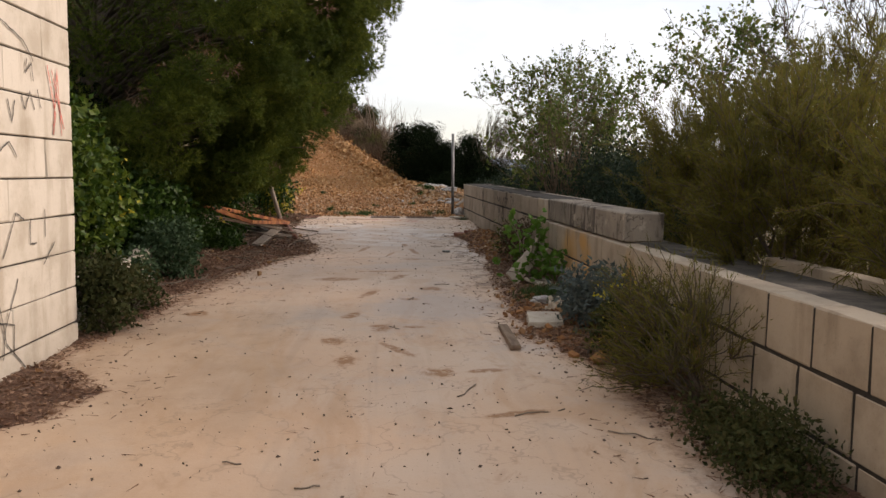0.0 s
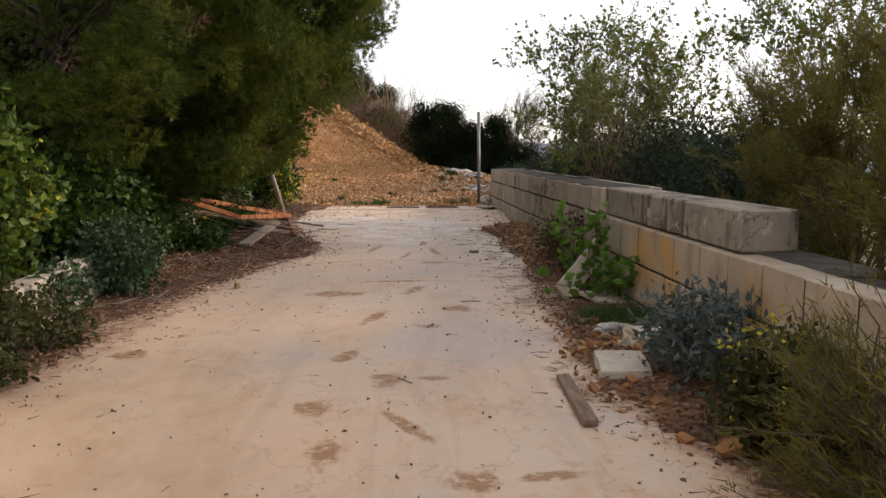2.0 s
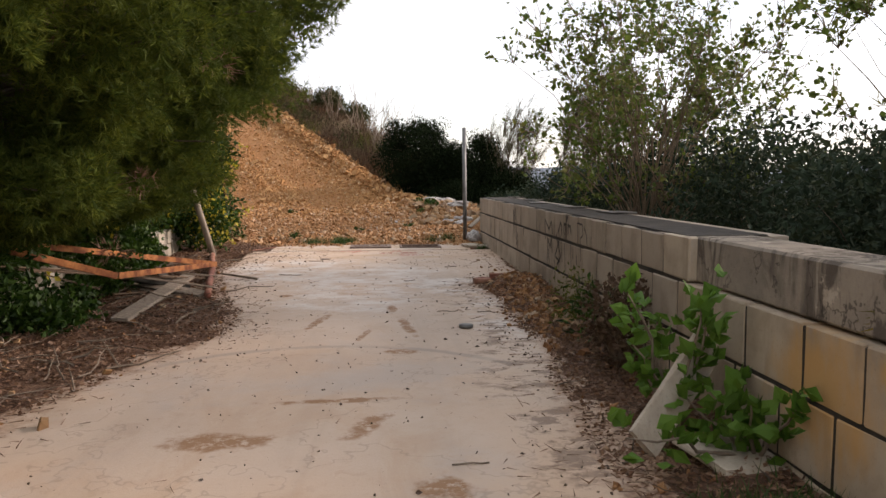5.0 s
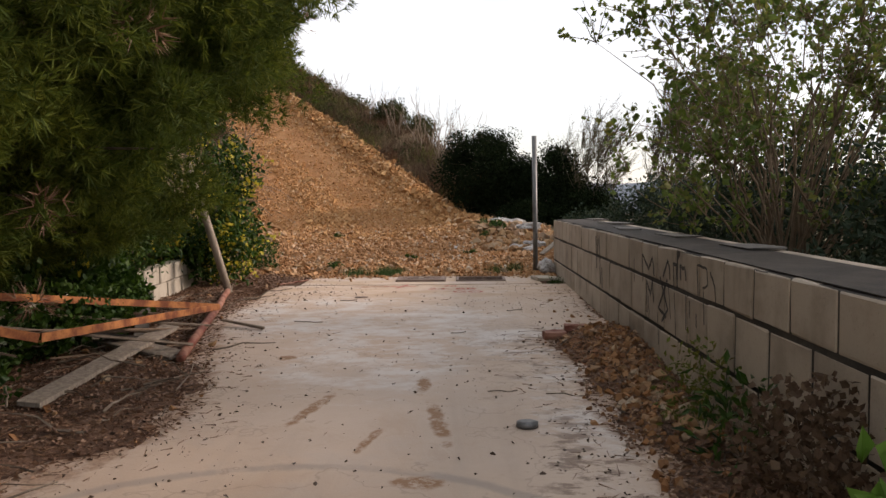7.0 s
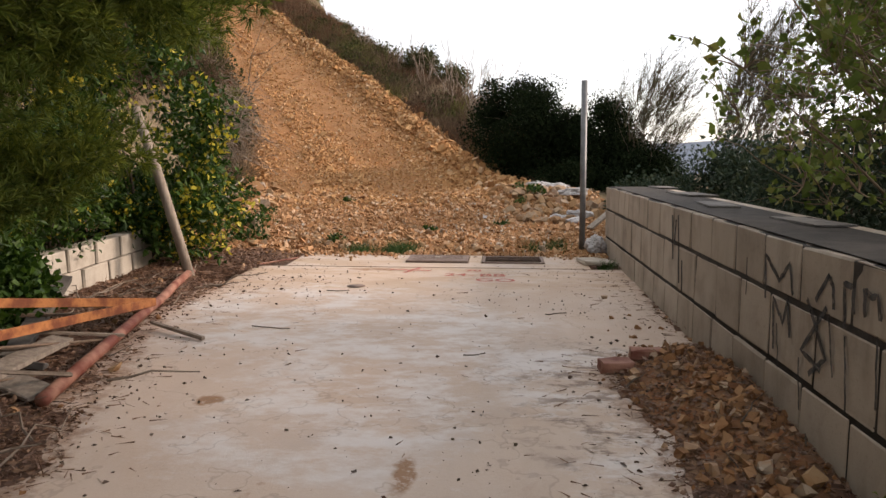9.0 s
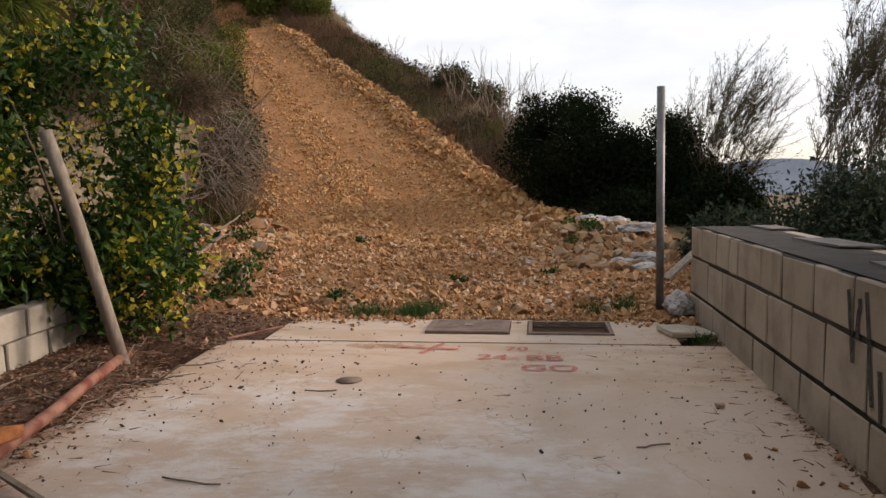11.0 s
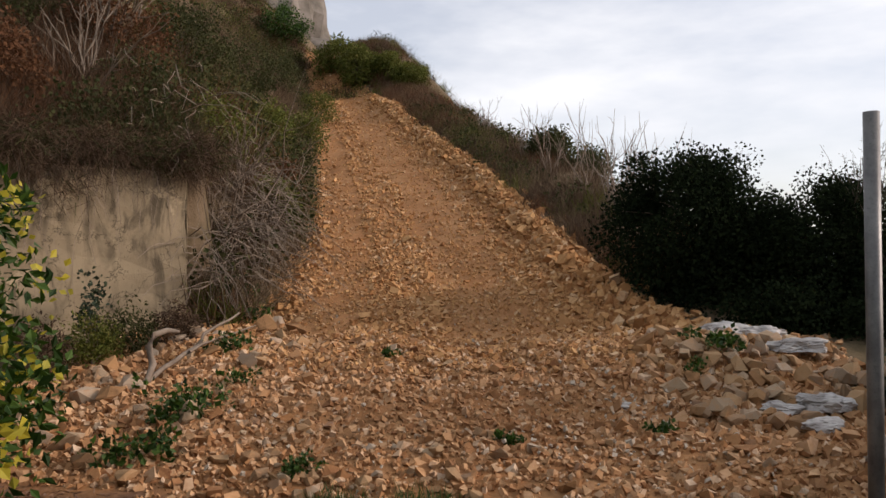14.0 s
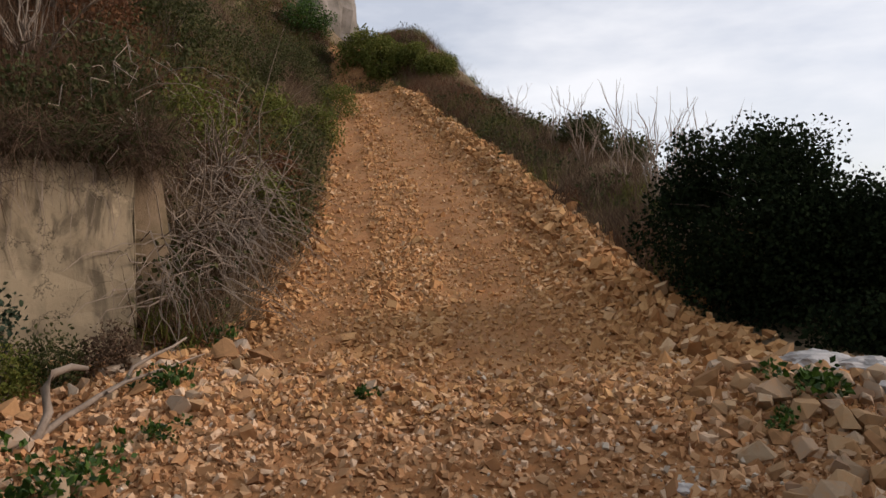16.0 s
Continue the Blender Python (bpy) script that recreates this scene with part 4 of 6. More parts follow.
def pine(base, label):
    """The broad pine over the lane, with tufts of needles."""
    base = np.array([base[0], base[1], gz(base[0], base[1])])

    def rule(p):
        reach = np.interp(p[2], [0.9, 1.4, 2.0, 2.8, 4.0, 6, 9], [-3.6, -2.2, -1.5, -0.85, -0.25, -0.25, -2.5])
        return p[0] < reach - 0.05 * (p[1] - 12.8) ** 2 and p[2] > 1.0 + 0.1 * max(0, -3 - p[0])

    K = clumps_in((-4.3, 12.6, 4.2), (4.4, 4.3, 4.0), 1000, 0.4, rule)
    # boughs over the lane: flattened sprays with dark gaps between them
    n = 150
    zz, yy = 1.2 + 5.4 * rng.random(n) ** 1.25, 12.7 + 3.5 * rng.uniform(-1, 1, n)
    xx = np.interp(zz, [0.9, 1.4, 2.0, 2.8, 4.0, 6, 9], [-3.6, -2.3, -1.65, -1.0, -0.35, -0.2, -2.2]) - 0.08 * (yy - 12.8) ** 2 - rng.exponential(0.32, n)
    sprays = []
    for p in np.stack([xx, yy, zz], 1):
        way = unit(np.array([1.0, 0.25 * (p[1] - 12.7), 0.15]) + rng.normal(0, 0.35, 3))
        q = rng.uniform(-0.75, 0.35, (15, 1))
        sprays.append(p + way * q + rng.normal(0, 1, (15, 3)) * (0.17, 0.2, 0.07) * (1.15 - 0.9 * np.maximum(q, 0)))
    K = K[np.array([noise.noise(Vector(p) * 0.9) for p in K]) > -0.15]
    inner, K = len(K), np.concatenate([K] + sprays)
    trunk_top = base + (0.4, -0.2, 5.5)
    V, F = tube(bent(base - (0, 0, 0.1), trunk_top, 9, 0, 0.02), np.linspace(0.26, 0.09, 9), 10)
    arms = []
    for k in K[::8]:
        h = base + (trunk_top - base) * np.clip((k[2] - 0.6 - base[2]) / 5.5, 0.12, 1) * rng.uniform(0.75, 1.0)
        arms.append(tube(bent(h, k, 6, 0.05, 0.035), np.linspace(0.035, 0.006, 6), 4))
    BV, BF = joined(arms)
    T, o = scatter(K, 32, np.where(np.arange(len(K)) < inner, 0.22, 0.105))
    reach = np.interp(T[:, 2], [0.9, 1.4, 2.0, 2.8, 4.0, 6, 9], [-3.3, -1.9, -1.2, -0.5, 0.05, 0.0, -2.2])
    ok = (T[:, 2] > 0.85) & (T[:, 0] < reach)
    T, o = T[ok], o[ok]
    T, o = np.repeat(T, 13, 0), np.repeat(unit(o + (0.15, 0, 0.35)), 13, 0)
    NV, NF = blades(T, o, 0.1, 0.0043, 0.6)
    B = K[rng.integers(0, len(K), 45)] + rng.normal(0, 0.3, (45, 3))
    T, o = scatter(B, 26, 0.07)
    T, o = np.repeat(T, 4, 0), np.repeat(o, 4, 0)
    DV, DF = blades(T, o, 0.1, 0.005, 0.5)
    return plant("pine_tree", base, label, "tree", [("trunk", V, F, M_BARK), ("limb_work", BV, BF, M_BARK), ("crown", NV, NF, M_PINE), ("dead_foliage", DV, DF, M_NEEDLE)])


pine((-4.9, 12.9), "broad dark pine tree leaning over the lane")
leafy("leafy_shrub", "glossy green leafy shrub against the white wall", "shrub", (-3.1, 7.9, gz(-3.1, 7.9)), (-3.5, 7.95, 1.3), (0.72, 1.2, 1.15), M_SUNLEAF, 0.075, 190, 75, 0.15, rule=lambda p: p[2] > 0.55 or p[0] < -3.3, more=(("yellow_foliage", M_YELLOW, 40, 5, 0.07, 0.06),))
leafy("leafy_shrub", "dark green leafy shrub over the low wall", "shrub", (-3.4, 10.3, gz(-3.4, 10.3)), (-3.45, 10.3, 0.95), (0.75, 1.3, 0.75), M_GLOSSY, 0.07, 130, 60, 0.16, rule=lambda p: p[2] > 0.75 or p[0] < -3.3 or 9.2 < p[1] < 10.7)
leafy("grey_shrub", "dull grey-green shrub at the low wall", "shrub", (-2.6, 6.8, gz(-2.6, 6.8)), (-2.58, 6.85, 0.48), (0.28, 0.36, 0.42), M_SCRUB, 0.045, 55, 55, 0.09)
leafy("grey_shrub", "dull grey-green shrub at the low wall", "shrub", (-2.75, 9.5, gz(-2.75, 9.5)), (-2.75, 9.5, 0.55), (0.34, 0.6, 0.42), M_COOLGREEN, 0.05, 70, 60, 0.11)
leafy("grey_shrub", "thin grey-green shrub in front of the low wall", "shrub", (-2.6, 7.7, gz(-2.6, 7.7)), (-2.58, 7.75, 0.36), (0.2, 0.4, 0.34), M_SCRUB, 0.045, 30, 30, 0.09)
leafy("ground_ivy", "dark ivy trailing over the low wall's top", "ivy", (-2.85, 8.6, gz(-2.85, 8.6)), (-2.8, 8.5, 0.5), (0.16, 0.5, 0.14), M_COOLGREEN, 0.05, 26, 36, 0.09, stems=5)
leafy("leafy_shrub", "dark green shrub behind the heap of rusty bars", "shrub", (-3.7, 13.6, gz(-3.7, 13.6)), (-3.7, 13.8, 0.95), (0.8, 1.6, 0.7), M_GLOSSY, 0.065, 120, 60, 0.16)
leafy("ground_ivy", "dark ivy creeping beside the heap of bars", "ivy", (-2.75, 12.4, gz(-2.75, 12.4)), (-2.75, 12.5, 0.45), (0.4, 0.8, 0.2), M_GLOSSY, 0.055, 40, 50, 0.1, stems=6)


for x, y, rx, ry, h in ((-2.85, 14.3, 0.3, 1.2, 0.62), (-2.95, 15.3, 0.25, 0.5, 0.7), (-2.98, 10.7, 0.25, 0.4, 0.6)):
    leafy("ground_ivy", "dark ivy hanging over the low wall", "ivy", (x, y, gz(x, y)), (x, y, h), (rx, ry, 0.3), M_GLOSSY, 0.06, 70, 50, 0.11, stems=8, group="ivy along the low wall")


def yellow_rule(p):
    u = p[0] + 0.75 * (p[1] - 18.2)
    if p[1] < 17.8 and p[0] > -3.35:
        return False
    return u < -1.8 and p[2] < np.interp(u, [-4.5, -3.0, -2.6, -2.3, -2.0, -1.8], [4.4, 3.5, 2.6, 1.8, 1.2, 0.8])


leafy("flowering_shrub", "tall dark green shrub dotted with yellow leaves", "shrub", (-3.3, 18.3, gz(-3.3, 18.3)), (-3.3, 18.3, 1.9), (1.5, 1.2, 1.9), M_GLOSSY, 0.085, 240, 75, 0.15, rule=yellow_rule, slim=0.24, more=(("yellow_foliage", M_YELLOW, 300, 11, 0.08, 0.06),))
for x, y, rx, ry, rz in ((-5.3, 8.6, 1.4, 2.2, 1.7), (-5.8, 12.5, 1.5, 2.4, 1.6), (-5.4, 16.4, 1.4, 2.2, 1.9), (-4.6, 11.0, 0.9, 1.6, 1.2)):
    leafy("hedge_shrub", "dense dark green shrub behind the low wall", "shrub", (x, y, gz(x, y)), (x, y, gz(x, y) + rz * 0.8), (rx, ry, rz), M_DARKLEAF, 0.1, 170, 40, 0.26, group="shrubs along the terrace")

for x, y, h, rx, ry in ((-3.35, 15.3, 0.95, 0.5, 0.8), (-3.4, 16.6, 1.4, 0.55, 0.8), (-3.2, 12.2, 0.8, 0.45, 0.9)):
    leafy("leafy_shrub", "dark green shrub hanging over the low wall", "shrub", (x, y, gz(x, y)), (x, y, h), (rx, ry, 0.6), M_GLOSSY, 0.08, 90, 55, 0.15, slim=0.22, more=(("yellow_foliage", M_YELLOW, 16, 6, 0.06, 0.06),), group="shrubs along the low wall")

# behind the block wall
def poplar(x, y, h, rx, ry, nk, label):
    """A slender tree: long crooked limbs, thin twigs and leaves set along them."""
    base = np.array([x, y, gz(x, y)])
    K = clumps_in((x, y, h - 1.65), (rx, ry, 1.75), nk, 0.15, lambda p: noise.noise(Vector(p) * 1.1) > -0.16)
    V, F = limbs(base, K, 0.024, 0.45, 5, 60, 0.05, 0.06)
    pieces, C, o = [(V, F)], [], []
    for k in K:
        for _ in range(6):
            out = unit(unit(k - base) * 0.7 + rng.normal(0, 0.5, 3))
            e = k + out * rng.uniform(0.22, 0.55)
            P = bent(k, e, 5, 0.02, 0.05)
            pieces.append(tube(P, np.linspace(0.0055, 0.002, 5), 3))
            s = rng.uniform(0.1, 1, int(rng.integers(3, 15)))
            i = np.minimum((s * 4).astype(int), 3)
            C.append(P[i] + (P[i + 1] - P[i]) * (s * 4 - i)[:, None] + rng.normal(0, 0.022, (len(s), 3)))
            o.append(np.repeat(out[None], len(s), 0))
    C, o = np.concatenate(C), np.concatenate(o)
    LV, LF = leaf_cards(C, o * 0.8 + (0, 0, -0.2), rng.uniform(0.036, 0.078, (len(C), 1)), 0.42)
    V, F = joined(pieces)
    return plant("leafy_tree", base, label, "tree", [("limb_work", V, F, M_BRANCH), ("crown", LV, LF, M_LIGHTLEAF)])


poplar(3.1, 14.3, 4.2, 2.0, 1.7, 135, "slender tree with sparse light green leaves")
poplar(4.1, 17.0, 4.2, 1.25, 1.6, 120, "slender tree with sparse light green leaves")
poplar(5.2, 11.6, 4.6, 1.7, 2.0, 110, "slender tree with sparse light green leaves")
for x, y, rx, ry, rz in ((3.7, 10.6, 0.95, 1.3, 1.1), (3.9, 13.0, 1.1, 1.6, 1.45), (4.0, 15.6, 1.1, 1.6, 1.55), (3.9, 18.2, 1.0, 1.4, 1.2), (3.6, 20.6, 0.9, 1.1, 1.0), (5.6, 14.5, 1.2, 3.0, 1.3)):
    leafy("dark_shrub", "dark blue-green shrub behind the block wall", "shrub", (x, y, gz(x, y)), (x, y, 0.95), (rx, ry, rz), M_BLUEGREEN, 0.07, 220, 75, 0.22, slim=0.25, group="shrubs behind the block wall")
for x, y, h, rx, ry, n in ((3.5, 8.3, 1.35, 1.1, 1.3, 120), (3.2, 6.1, 1.3, 1.0, 1.1, 130), (5.0, 7.4, 1.9, 1.6, 2.2, 130), (3.2, 4.2, 1.3, 0.9, 0.8, 70)):
    feathery("tamarisk", "olive brown feathery tamarisk behind the block wall", (x, y, gz(x, y)), (x, y, h), (rx, ry, 1.25), n, 95, M_TAMARISK, width=0.004, length=0.07, twigs=5, rule=lambda p: p[0] > 2.15, group="tamarisks behind the block wall")
feathery("tamarisk", "feathery olive tamarisk hanging over the lane's edge", (1.8, 4.7, gz(1.8, 4.7)), (1.68, 4.75, 0.42), (0.4, 0.62, 0.34), 40, 40, M_TAMARISK, r=0.22, stem=0.012, twigs=5, length=0.06, width=0.0032)
leafy("weedy_shrub", "low green and yellow weedy shrub at the wall's foot", "shrub", (1.75, 5.75, gz(1.75, 5.75)), (1.72, 5.75, 0.42), (0.32, 0.45, 0.3), M_SCRUB, 0.045, 70, 45, 0.09, 0.01, more=(("yellow_foliage", M_YELLOW, 30, 6, 0.05, 0.028),))
leafy("weedy_shrub", "low dark weeds at the wall's foot", "weed", (1.7, 3.7, gz(1.7, 3.7)), (1.66, 3.75, 0.2), (0.28, 0.65, 0.2), M_SCRUB, 0.035, 90, 60, 0.08, 0.008, slim=0.25)
leafy("silver_shrub", "silver-grey shrub with felted leaves by the wall", "shrub", (1.74, 6.75, gz(1.74, 6.75)), (1.74, 6.75, 0.48), (0.36, 0.5, 0.32), M_SILVER, 0.07, 62, 30, 0.1, 0.012, slim=0.2, rule=lambda p: noise.noise(Vector(p) * 2.5) > -0.12)
feathery("bare_tamarisk", "wispy half-bare tree behind the tamarisks", (6.0, 9.5, gz(6.0, 9.5)), (6.0, 9.3, 2.9), (1.8, 2.2, 1.7), 80, 22, M_SCRUB, r=0.4, twigs=7, length=0.06, width=0.005, category="tree", thick=1.2)
for x, y, h, rx, rz in ((3.3, 24.6, 2.45, 0.85, 1.1), (5.0, 22.6, 2.9, 1.2, 1.5)):
    feathery("bare_tamarisk", "wispy half-bare tree bent by the wind", (x - 0.2, y, gz(x, y)), (x, y, h), (rx, 1.1, rz), 60, 34, M_SCRUB, r=0.36, lean=(0.55, 0, 0.4), twigs=7, length=0.05, width=0.0035, stem=0.013, category="tree", thick=0.9, group="wind-bent trees past the wall")
for x, y, r, h in ((5.4, 26.6, 1.4, 0.9), (7.4, 29.5, 1.8, 1.1), (6.6, 24.2, 1.3, 0.9), (9.6, 33.0, 2.2, 1.3), (4.4, 29.0, 1.4, 0.8)):
    leafy("slope_shrub", "dull olive shrub on the falling slope", "shrub", (x, y, gz(x, y)), (x, y, max(gz(x, y) + h * 0.6, -0.2)), (r, r, h), M_SCRUB, 0.07, 120, 70, 0.22, group="shrubs on the slope past the wall")
leafy("dark_shrub", "low dark shrub behind the wall's end", "shrub", (2.75, 21.8, gz(2.75, 21.8)), (2.75, 21.8, 0.85), (0.5, 0.9, 0.55), M_BLUEGREEN, 0.06, 110, 80, 0.16)
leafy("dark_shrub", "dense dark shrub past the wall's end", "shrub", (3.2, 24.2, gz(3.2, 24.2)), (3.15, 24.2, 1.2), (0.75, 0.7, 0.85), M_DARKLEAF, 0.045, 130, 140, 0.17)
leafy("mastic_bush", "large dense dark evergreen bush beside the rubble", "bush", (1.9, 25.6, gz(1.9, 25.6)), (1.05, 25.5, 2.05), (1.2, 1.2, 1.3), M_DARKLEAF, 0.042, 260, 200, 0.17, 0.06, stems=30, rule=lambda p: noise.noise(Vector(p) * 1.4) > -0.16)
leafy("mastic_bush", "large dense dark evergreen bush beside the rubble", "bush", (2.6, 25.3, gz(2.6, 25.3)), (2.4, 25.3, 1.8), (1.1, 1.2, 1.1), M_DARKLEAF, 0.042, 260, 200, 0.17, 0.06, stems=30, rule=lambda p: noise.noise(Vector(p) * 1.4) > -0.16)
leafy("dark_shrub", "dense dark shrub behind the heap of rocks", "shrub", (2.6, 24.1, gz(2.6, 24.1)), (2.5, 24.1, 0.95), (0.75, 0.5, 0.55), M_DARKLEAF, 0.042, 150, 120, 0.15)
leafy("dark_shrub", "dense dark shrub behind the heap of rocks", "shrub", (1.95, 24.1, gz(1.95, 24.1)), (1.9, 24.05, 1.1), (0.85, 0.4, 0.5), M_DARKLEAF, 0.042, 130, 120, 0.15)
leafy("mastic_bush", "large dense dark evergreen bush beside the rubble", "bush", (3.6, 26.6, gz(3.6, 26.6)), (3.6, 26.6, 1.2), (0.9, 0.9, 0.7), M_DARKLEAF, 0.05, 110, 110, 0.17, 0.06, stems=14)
feathery("bare_tamarisk", "wispy half-bare tree bent by the wind", (4.0, 22.6, gz(4.0, 22.6)), (4.35, 22.6, 2.45), (0.7, 0.9, 1.25), 60, 26, M_SCRUB, r=0.34, lean=(0.4, 0, 0.6), twigs=6, length=0.06, width=0.004, stem=0.022, category="tree", thick=0.9, group="wind-bent trees past the wall")


# ---- the ramp's rubble ----
CUBE_V = np.array([(x, y, z) for x in (-1, 1) for y in (-1, 1) for z in (-1, 1)], float) * 0.75
CUBE_F = np.array([(0, 1, 3, 2), (4, 6, 7, 5), (0, 4, 5, 1), (2, 3, 7, 6), (0, 2, 6, 4), (1, 5, 7, 3)])


def stones(C, R):
    """Angular stones at places C with sizes R, in one pair of arrays."""
    n = len(C)
    S = R[:, None] * rng.uniform(0.55, 1.3, (n, 3)) * (1, 1, 0.66)
    V = (CUBE_V[None] * rng.uniform(0.62, 1.15, (n, 8, 1)) + rng.normal(0, 0.13, (n, 8, 3))) * S[:, None]
    # one end of each stone is narrower and askew
    top = (CUBE_V[:, 2] > 0)[None, :, None]
    V = np.where(top, V * np.concatenate([rng.uniform(0.55, 0.95, (n, 1, 2)), np.ones((n, 1, 1))], 2) + rng.normal(0, 0.12, (n, 1, 3)) * R[:, None, None], V)
    q = unit(rng.normal(0, 1, (n, 4)))
    w, x, y, z = q.T
    M = np.stack([1 - 2 * (y * y + z * z), 2 * (x * y - z * w), 2 * (x * z + y * w), 2 * (x * y + z * w), 1 - 2 * (x * x + z * z), 2 * (y * z - x * w), 2 * (x * z - y * w), 2 * (y * z + x * w), 1 - 2 * (x * x + y * y)], 1).reshape(n, 3, 3)
    V = np.einsum("nij,nkj->nki", M, V) + C[:, None]
    F = CUBE_F[None] + 8 * np.arange(n)[:, None, None]
    return V.reshape(-1, 3), F.reshape(-1, 4)


def spread(n, y0, y1, x0=None, x1=None, grow=0.15):
    y = rng.uniform(y0, y1, n)
    if x0 is None:
        x = ramp_mid(y) + rng.uniform(-1, 1, n) * (ramp_half(y) + grow)
    else:
        x = rng.uniform(x0, x1, n)
    return x, y


pieces, low = [], []
for n, y0, y1, r0, r1 in ((21000, 19.35, 23.4, 0.010, 0.040), (1200, 19.4, 23.8, 0.03, 0.062), (21000, 22.2, 28, 0.014, 0.05), (900, 23, 30, 0.04, 0.08), (8500, 28, 37, 0.02, 0.06), (5000, 37, 49, 0.03, 0.08)):
    x, y = spread(n, y0, y1)
    ok = (x < np.where(y < 19.8, 1.55, 9)) & (x > -4.6) | (y > 24)
    x, y = x[ok], y[ok]
    # two worn wheel tracks hold the finest stones
    u = (x - ramp_mid(y)) / ramp_half(y) + 0.06 * wobble(x, y, 0.8, 6.0)
    track = ((u > 0.0) & (u < 0.46) | (u > -0.82) & (u < -0.45)) & (y > 23.5)
    ok = ~track | (rng.random(len(x)) < 0.6)
    x, y, u, track = x[ok], y[ok], u[ok], track[ok]
    R = (r0 + (r1 - r0) * rng.random(len(x)) ** 2.5) * np.where(track, 0.68, 1.0)
    (low if y1 < 24 else pieces).append(stones(np.stack([x, y, ground_z(x, y) + R * 0.28], 1), R))
# coarser stones heaped along both edges
for side, n in ((1, 3800), (-1, 1700)):
    y = rng.uniform(23, 46, n)
    x = ramp_mid(y) + side * (ramp_half(y) + rng.normal(0, 0.22, n))
    R = 0.03 + 0.06 * rng.random(n) ** 2 + 0.0012 * (y - 23)
    pieces.append(stones(np.stack([x, y, ground_z(x, y) + R * 0.5 + np.abs(rng.normal(0, 0.02, n)) * (side > 0)], 1), R))
# finer stones over the heaps on either side
for n, x0, x1, y0, y1 in ((2600, -5.3, -2.3, 19.7, 23.6), (1700, 0.3, 2.2, 20.6, 23.8)):
    x, y = rng.uniform(x0, x1, n), rng.uniform(y0, y1, n)
    R = 0.012 + 0.05 * rng.random(n) ** 2.2
    low.append(stones(np.stack([x, y, ground_z(x, y) + R * 0.3], 1), R))
# stones spilled over the slab's end
n = 900
x, y = rng.uniform(-2.2, 1.8, n), 19.32 - rng.exponential(0.09, n)
R = 0.008 + 0.03 * rng.random(n) ** 2
ok = (y > 19.21) | ((x < -0.52) | (x > 1.1))
low.append(stones(np.stack([x[ok], y[ok], np.maximum(ground_z(x[ok], y[ok]), lane(y[ok])) + R[ok] * 0.35], 1), R[ok]))
V, F = joined(pieces)
rubble = tagged(new("rubble", mesh_of("rubble", V, F, M_RUBBLE)), "loose ochre rubble stones covering the ramp", "rubble", "", "stuff")
V, F = joined(low)
tagged(new("rubble", mesh_of("rubble", V, F, M_BROWNRUBBLE)), "brown and pale rubble stones at the slab's end", "rubble", "", "stuff")

ROCKS = []
for i in range(12):
    bm = bmesh.new()
    for p in unit(rng.normal(0, 1, (16, 3))) * rng.uniform(0.75, 1.1, (16, 1)):
        bm.verts.new(p * (1.0, 0.85, 0.72))
    hull = bmesh.ops.convex_hull(bm, input=bm.verts)
    bmesh.ops.delete(bm, geom=[g for g in hull["geom_interior"] if isinstance(g, bmesh.types.BMVert)], context="VERTS")
    bmesh.ops.recalc_face_normals(bm, faces=bm.faces)
    ROCKS.append(bm_mesh("rock", bm, M_ROCK))


PALE = []
for me in ROCKS:
    me = me.copy()
    me.materials[0] = M_PALEROCK
    PALE.append(me)


def heap(name, label, places, material=None):
    """Rocks lying in a heap, each one a part."""
    x0, y0 = np.mean([p[0] for p in places]), np.mean([p[1] for p in places])
    root = tagged(new(name), label, "rocks")
    root.location = (x0, y0, float(ground_z(x0, y0)))
    for x, y, r, up in places:
        z = float(ground_z(x, y)) + r * 0.35 + up
        m = pose(x - x0, y - y0, z - root.location.z, *rng.uniform(-40, 40, 2), rng.uniform(0, 360)) @ Matrix.Diagonal((r * rng.uniform(0.8, 1.25), r, r * rng.uniform(0.75, 1.05), 1))
        part("rock", (ROCKS if material is None and rng.random() < 0.68 else PALE)[int(rng.integers(12))], root, m=m)
    return root


places = []
for _ in range(270):
    a, d = rng.uniform(0, 6.28), rng.random() ** 0.6
    x, y = 1.3 + 0.9 * d * math.cos(a), 22.4 + 1.35 * d * math.sin(a)
    if x < 2.3:
        places.append((x, y, 0.04 + 0.09 * rng.random() ** 1.6, 0.05 * rng.random() * (1 - d)))
places += [(0.95, 23.5, 0.2, 0.02), (0.6, 23.3, 0.12, 0), (1.15, 22.0, 0.11, 0.02)]
heap("rubble_heap", "heap of ochre and pale rocks beside the steel pole", places)
places = []
for _ in range(85):
    s = rng.random()
    places.append((-4.6 + 1.9 * rng.random() * (1 - 0.3 * s) + 0.2 * s, 19.9 + 3.8 * s + rng.normal(0, 0.15), 0.045 + 0.1 * rng.random() ** 1.6, 0))
places += [(-3.95, 20.9, 0.17, 0), (-3.75, 20.95, 0.15, 0), (-4.2, 20.7, 0.13, 0), (-2.9, 19.7, 0.12, 0), (-2.5, 19.5, 0.1, 0), (-3.7, 23.5, 0.2, 0), (-3.3, 23.0, 0.12, 0)]
heap("rock_bank", "bank of loose ochre rocks below the retaining wall", places)


